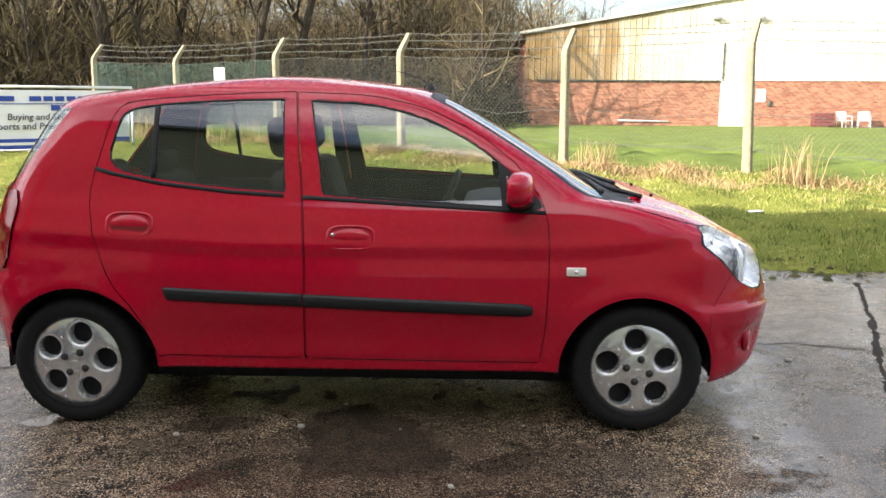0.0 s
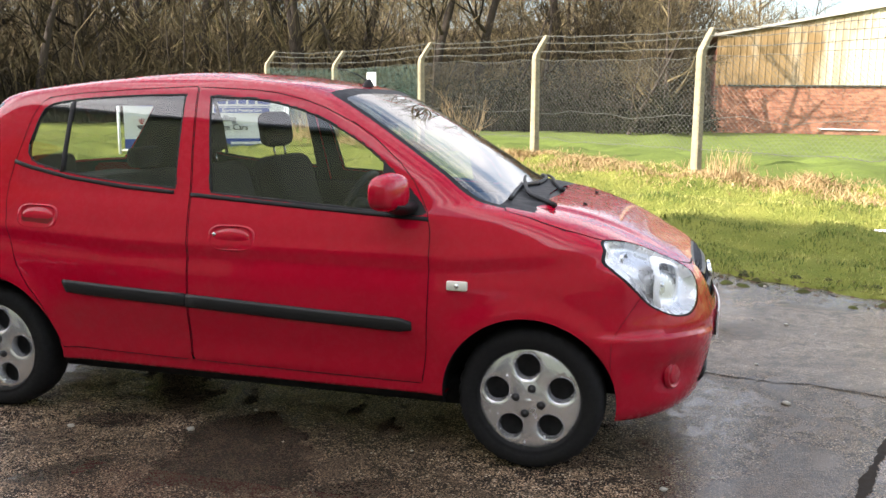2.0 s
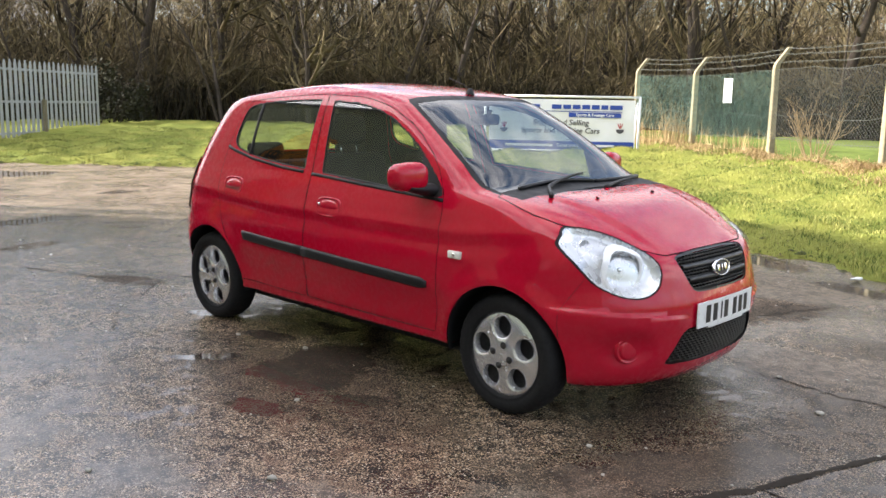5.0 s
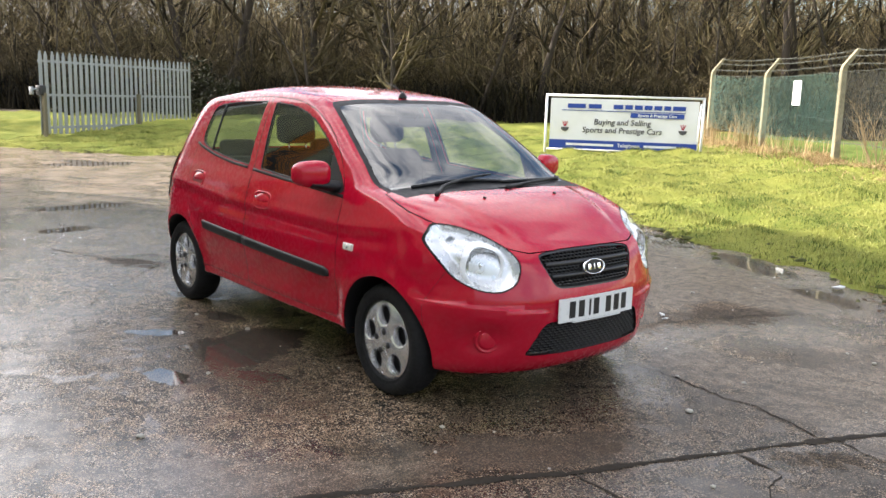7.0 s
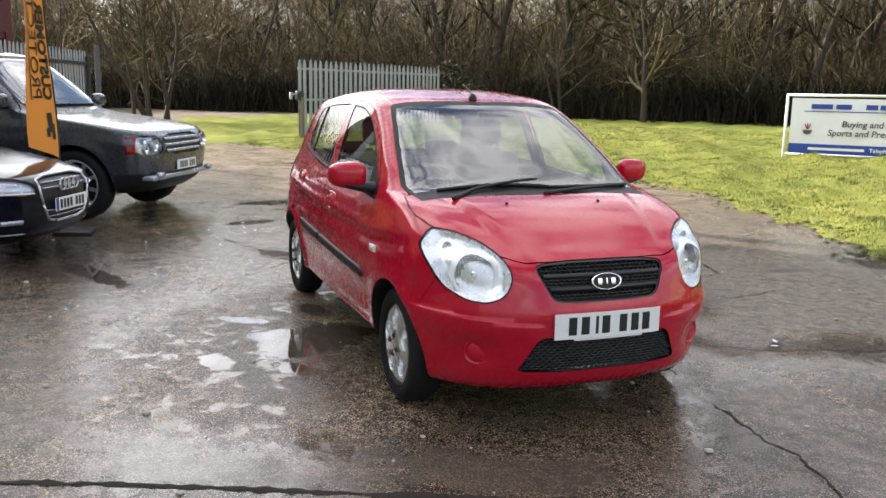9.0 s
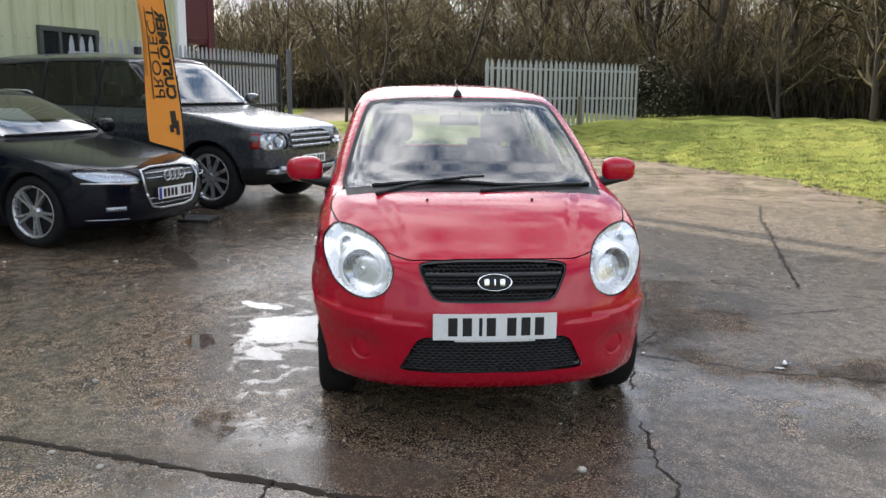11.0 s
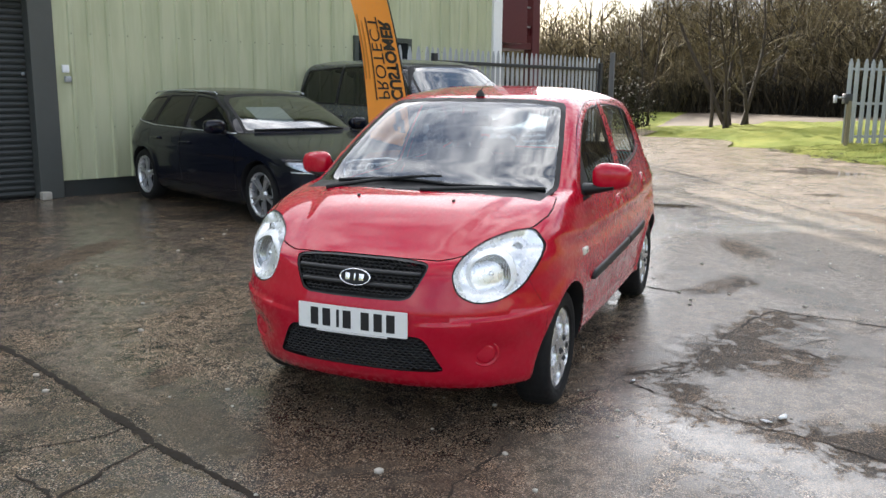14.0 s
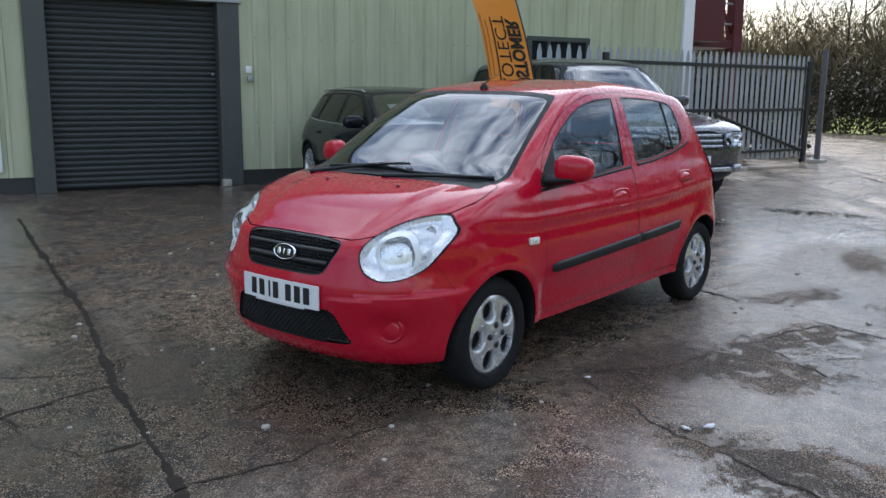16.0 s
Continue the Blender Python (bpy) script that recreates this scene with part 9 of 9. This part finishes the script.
for z in (0.38, 0.43, 0.62, 0.665):
    front_strip(eg, EST, [(-0.34 + 0.68 * i / 12, z) for i in range(13)], 0.007, MAT["led_back"], "grille_bar", off=-0.012)
bq = bmesh.new()
for k in range(4):
    y_ = -0.105 + 0.07 * k
    tube(bq, [(0.006, y_ + 0.048 * math.cos(a_), 0.048 * math.sin(a_)) for a_ in [2 * math.pi * q / 20 for q in range(21)]], 0.008, 6)
part("badge", bq, MAT["alloy"], eg, "bright ringed badge", at=Matrix.Translation((2.283, 0, 0.635)))
plate_on(eg, 2.302, 0.475, True)
for s in (-1, 1):
    front_strip(est, EST, [(s * (0.46 + 0.36 * i / 8), 0.592 + 0.012 * i / 8) for i in range(9)], 0.007, MAT["white"], "running_light", "white running light strip", 0.004)
    front_strip(est, EST, [(s * (0.50 + 0.30 * i / 8), 0.265 + 0.01 * i / 8) for i in range(9)], 0.006, MAT["led_back"], "bumper_trim", off=0.002)
    front_strip(est, EST, [(s * (0.56 + 0.14 * i / 4), 0.37) for i in range(5)], 0.022, MAT["led_back"], "fog_lamp", "small fog lamp", 0.0)
    bq = bmesh.new()
    tube(bq, [(0.05, s * 0.60, 1.365), (-0.02, s * 0.605, 1.388), (-0.9, s * 0.60, 1.402), (-1.55, s * 0.575, 1.375), (-1.66, s * 0.56, 1.345)], 0.010, 8)
    part("roof_rail", bq, MAT["alloy"], est, "bright roof rail")
    bq = bmesh.new()
    ribbon(bq, dense([(0.82, 0.948), (0.0, 0.956), (-1.2, 0.972), (-1.9, 1.03)], 0.06), 0.010, 0.006, s, 0.0, EST)
    part("belt_trim", bq, MAT["alloy"], est, "bright strip below the windows")
    for i, (y0, y1) in enumerate(((-0.62, 0.02), (-0.02, 0.58)) if s > 0 else ()):
        bq = bmesh.new()
        tube(bq, [(front_x(y, 0.985, EST) + 0.02, y, 0.985) for y in [y0 + (y1 - y0) * j / 8 for j in range(9)]], 0.012, 6)
        part("wiper", bq, MAT["black_plastic"], est)
# white sheet added close behind the glass, where the windscreen looks white
bq = bmesh.new()
rows = [[bq.verts.new((front_x(y, z, EST) - 0.035, y, z)) for z in (1.06, 1.14, 1.22)] for y in (-0.45, -0.3, -0.15, 0.0)]
for u_, v_ in zip(rows, rows[1:]):
    for k in range(2):
        bq.faces.new((u_[k], v_[k], v_[k + 1], u_[k + 1]))
part("white_sheet", bq, MAT["white"], est, "blank white sheet behind the windscreen", smooth=False)

SUV = dict(XF=pch([(.30, 2.10), (.40, 2.24), (.52, 2.30), (.70, 2.31), (.84, 2.285), (.93, 2.25), (.98, 2.18), (1.02, 2.02), (1.07, 1.70), (1.12, 1.30), (1.16, 1.02), (1.19, .92), (1.30, .79), (1.45, .62), (1.60, .45), (1.74, .28), (1.80, .14), (1.84, -.1), (1.865, -.5), (1.875, -.9)]),
           XR=pch([(.30, -2.40), (.42, -2.56), (.60, -2.63), (.9, -2.64), (1.2, -2.60), (1.5, -2.52), (1.72, -2.44), (1.79, -2.34), (1.84, -2.0), (1.865, -1.6), (1.875, -1.2)]),
           BW=pch([(.30, .84), (.40, .91), (.55, .95), (.80, .975), (.98, .965), (1.07, .945), (1.14, .915), (1.2, .895), (1.4, .855), (1.6, .80), (1.72, .765), (1.78, .72), (1.82, .62), (1.85, .48), (1.867, .3), (1.875, .15)]),
           LF=pch([(.30, .45), (.9, .42), (1.06, .40), (1.15, .30), (1.4, .25), (1.75, .3), (1.875, .15)]), NF=pch([(.30, 3.0), (.9, 3.6), (1.06, 4.2), (1.2, 4.0), (1.6, 3.8), (1.8, 3.0), (1.875, 2.0)]),
           LR=pch([(.30, .4), (1.0, .35), (1.7, .3), (1.875, .15)]), NR=pch([(.30, 3.4), (1.6, 4.0), (1.875, 2.2)]), lo=0.30, hi=1.875, barrel=0.008)
suv_spec = dict(arch_r=0.44, axles=(1.44, -1.44), hub=0.39, belt=1.16, crease=0.86, flare=0.02, cowl=1.00, paint=MAT["grey_car"], glass_mat=MAT["tint"],
                screen=rounded([(-0.80, 1.195), (-0.76, 1.45), (-0.68, 1.74), (-0.35, 1.775), (0.35, 1.775), (0.68, 1.74), (0.76, 1.45), (0.80, 1.195), (0.4, 1.205), (-0.4, 1.205)], 1),
                lamp=rounded([(0.52, 0.73), (0.52, 0.93), (0.90, 0.93), (0.91, 0.73)], 1),
                grille=rounded([(-0.47, 0.71), (-0.49, 0.94), (0.49, 0.94), (0.47, 0.71)], 1),
                glass=[eased([(0.72, 1.195), (0.29, 1.70), (0.20, 1.735), (-0.26, 1.755), (-0.28, 1.20)], 0.03), eased([(-0.31, 1.20), (-0.29, 1.755), (-1.19, 1.75), (-1.21, 1.21)], 0.03), eased([(-1.245, 1.21), (-1.225, 1.748), (-2.18, 1.70), (-2.36, 1.22)], 0.04)],
                doors=[eased([(-0.29, 1.79), (-0.30, 0.9), (-0.30, 0.42), (0.88, 0.42), (0.96, 0.80), (0.86, 1.15), (0.33, 1.73), (0.22, 1.78)], 0.05), eased([(-0.30, 1.79), (-0.31, 0.9), (-0.31, 0.42), (-0.95, 0.42), (-1.06, 0.70), (-1.24, 0.95), (-1.24, 1.78)], 0.05)],
                handles=[(-0.15, 1.04), (-1.08, 1.04)], trim=MAT["seal"], trim_label="black window trim", lamp_back=MAT["led_back"], mirror=(0.70, 1.28), mirror_mat=MAT["grey_car"], tyre_r=0.385, track=0.82, alloy=(10, False, 0.13, MAT["alloy"]), seat_top=1.32,
                extra=[("lower_bumper", lambda x, y, z: np.where(x > 1.0, np.maximum(z - 0.52, -(x - 1.9)), 9.0), MAT["black_plastic"], "black lower bumper")])
suv, sg, sb = parked("off_road_car", Matrix.Translation((-6.65, -3.20, 0)) @ Matrix.Rotation(radians(62.0), 4, "Z"), "tall dark grey off-road car parked nose out beside the estate", SUV, suv_spec)
for z in (0.755, 0.82, 0.885):
    bq = bmesh.new()
    rows = []
    for i in range(13):
        y = -0.45 + 0.9 * i / 12
        x = front_x(y, z, SUV)
        rows.append([bq.verts.new((x + o, y, z + q)) for o, q in ((-0.02, -0.018), (0.004, -0.014), (0.006, 0.012), (-0.02, 0.018))])
    for u_, v_ in zip(rows, rows[1:]):
        for k in range(3):
            bq.faces.new((u_[k], v_[k], v_[k + 1], u_[k + 1]))
    part("grille_bar", bq, MAT["led_back"], sg, "grey grille bar")
plate_on(suv, 2.325, 0.585, False)
for s in (-1, 1):
    for y, z, r in ((0.66, 0.835, 0.078), (0.53, 0.795, 0.055)):
        bq = bmesh.new()
        lathe(bq, [(r, 0.012), (r * 0.96, 0.0), (r * 0.6, -0.03), (0.0001, -0.045)], 24, "x")
        part("round_lamp", bq, MAT["chrome"], suv, "round headlamp unit", at=Matrix.Translation((front_x(y, z, SUV) - 0.005, s * y, z)))
    for z in (0.78, 0.88):
        bq = bmesh.new()
        lathe(bq, [(0.04, 0.01), (0.038, 0.0), (0.02, -0.02), (0.0001, -0.025)], 18, "x")
        part("small_lamp", bq, MAT["chrome"], suv, at=Matrix.Translation((front_x(0.79, z, SUV) - 0.005, s * 0.79, z)))
    bq = bmesh.new()
    ribbon(bq, dense([(2.09, 0.74), (2.09, 0.92)], 0.03), 0.09, 0.006, s, 0.0, SUV)
    part("marker_lamp", bq, MAT["tail_red"], suv, "red indicator lamp")
    bq = bmesh.new()
    ribbon(bq, dense([(1.02, 0.78), (1.02, 1.0)], 0.04), 0.10, 0.008, s, 0.0, SUV)
    part("side_vent", bq, MAT["led_back"], suv, "grey side vent")
    bq = bmesh.new()
    tube(bq, [(2.315, s * 0.62, 0.50), (2.30, s * 0.72, 0.50)], 0.035, 10)
    part("fog_lamp", bq, MAT["led_back"], suv)
    if s > 0:
        for y0, y1 in ((-0.66, 0.0), (-0.02, 0.62)):
            bq = bmesh.new()
            tube(bq, [(front_x(y, 1.235, SUV) + 0.02, y, 1.235) for y in [y0 + (y1 - y0) * j / 8 for j in range(9)]], 0.013, 6)
            part("wiper", bq, MAT["black_plastic"], suv)
bq = bmesh.new()
box(bq, 2.14, 2.30, -0.80, 0.80, 0.44, 0.50, 0.02)
part("bumper_lip", bq, MAT["led_back"], suv, "silver grey bumper lip")
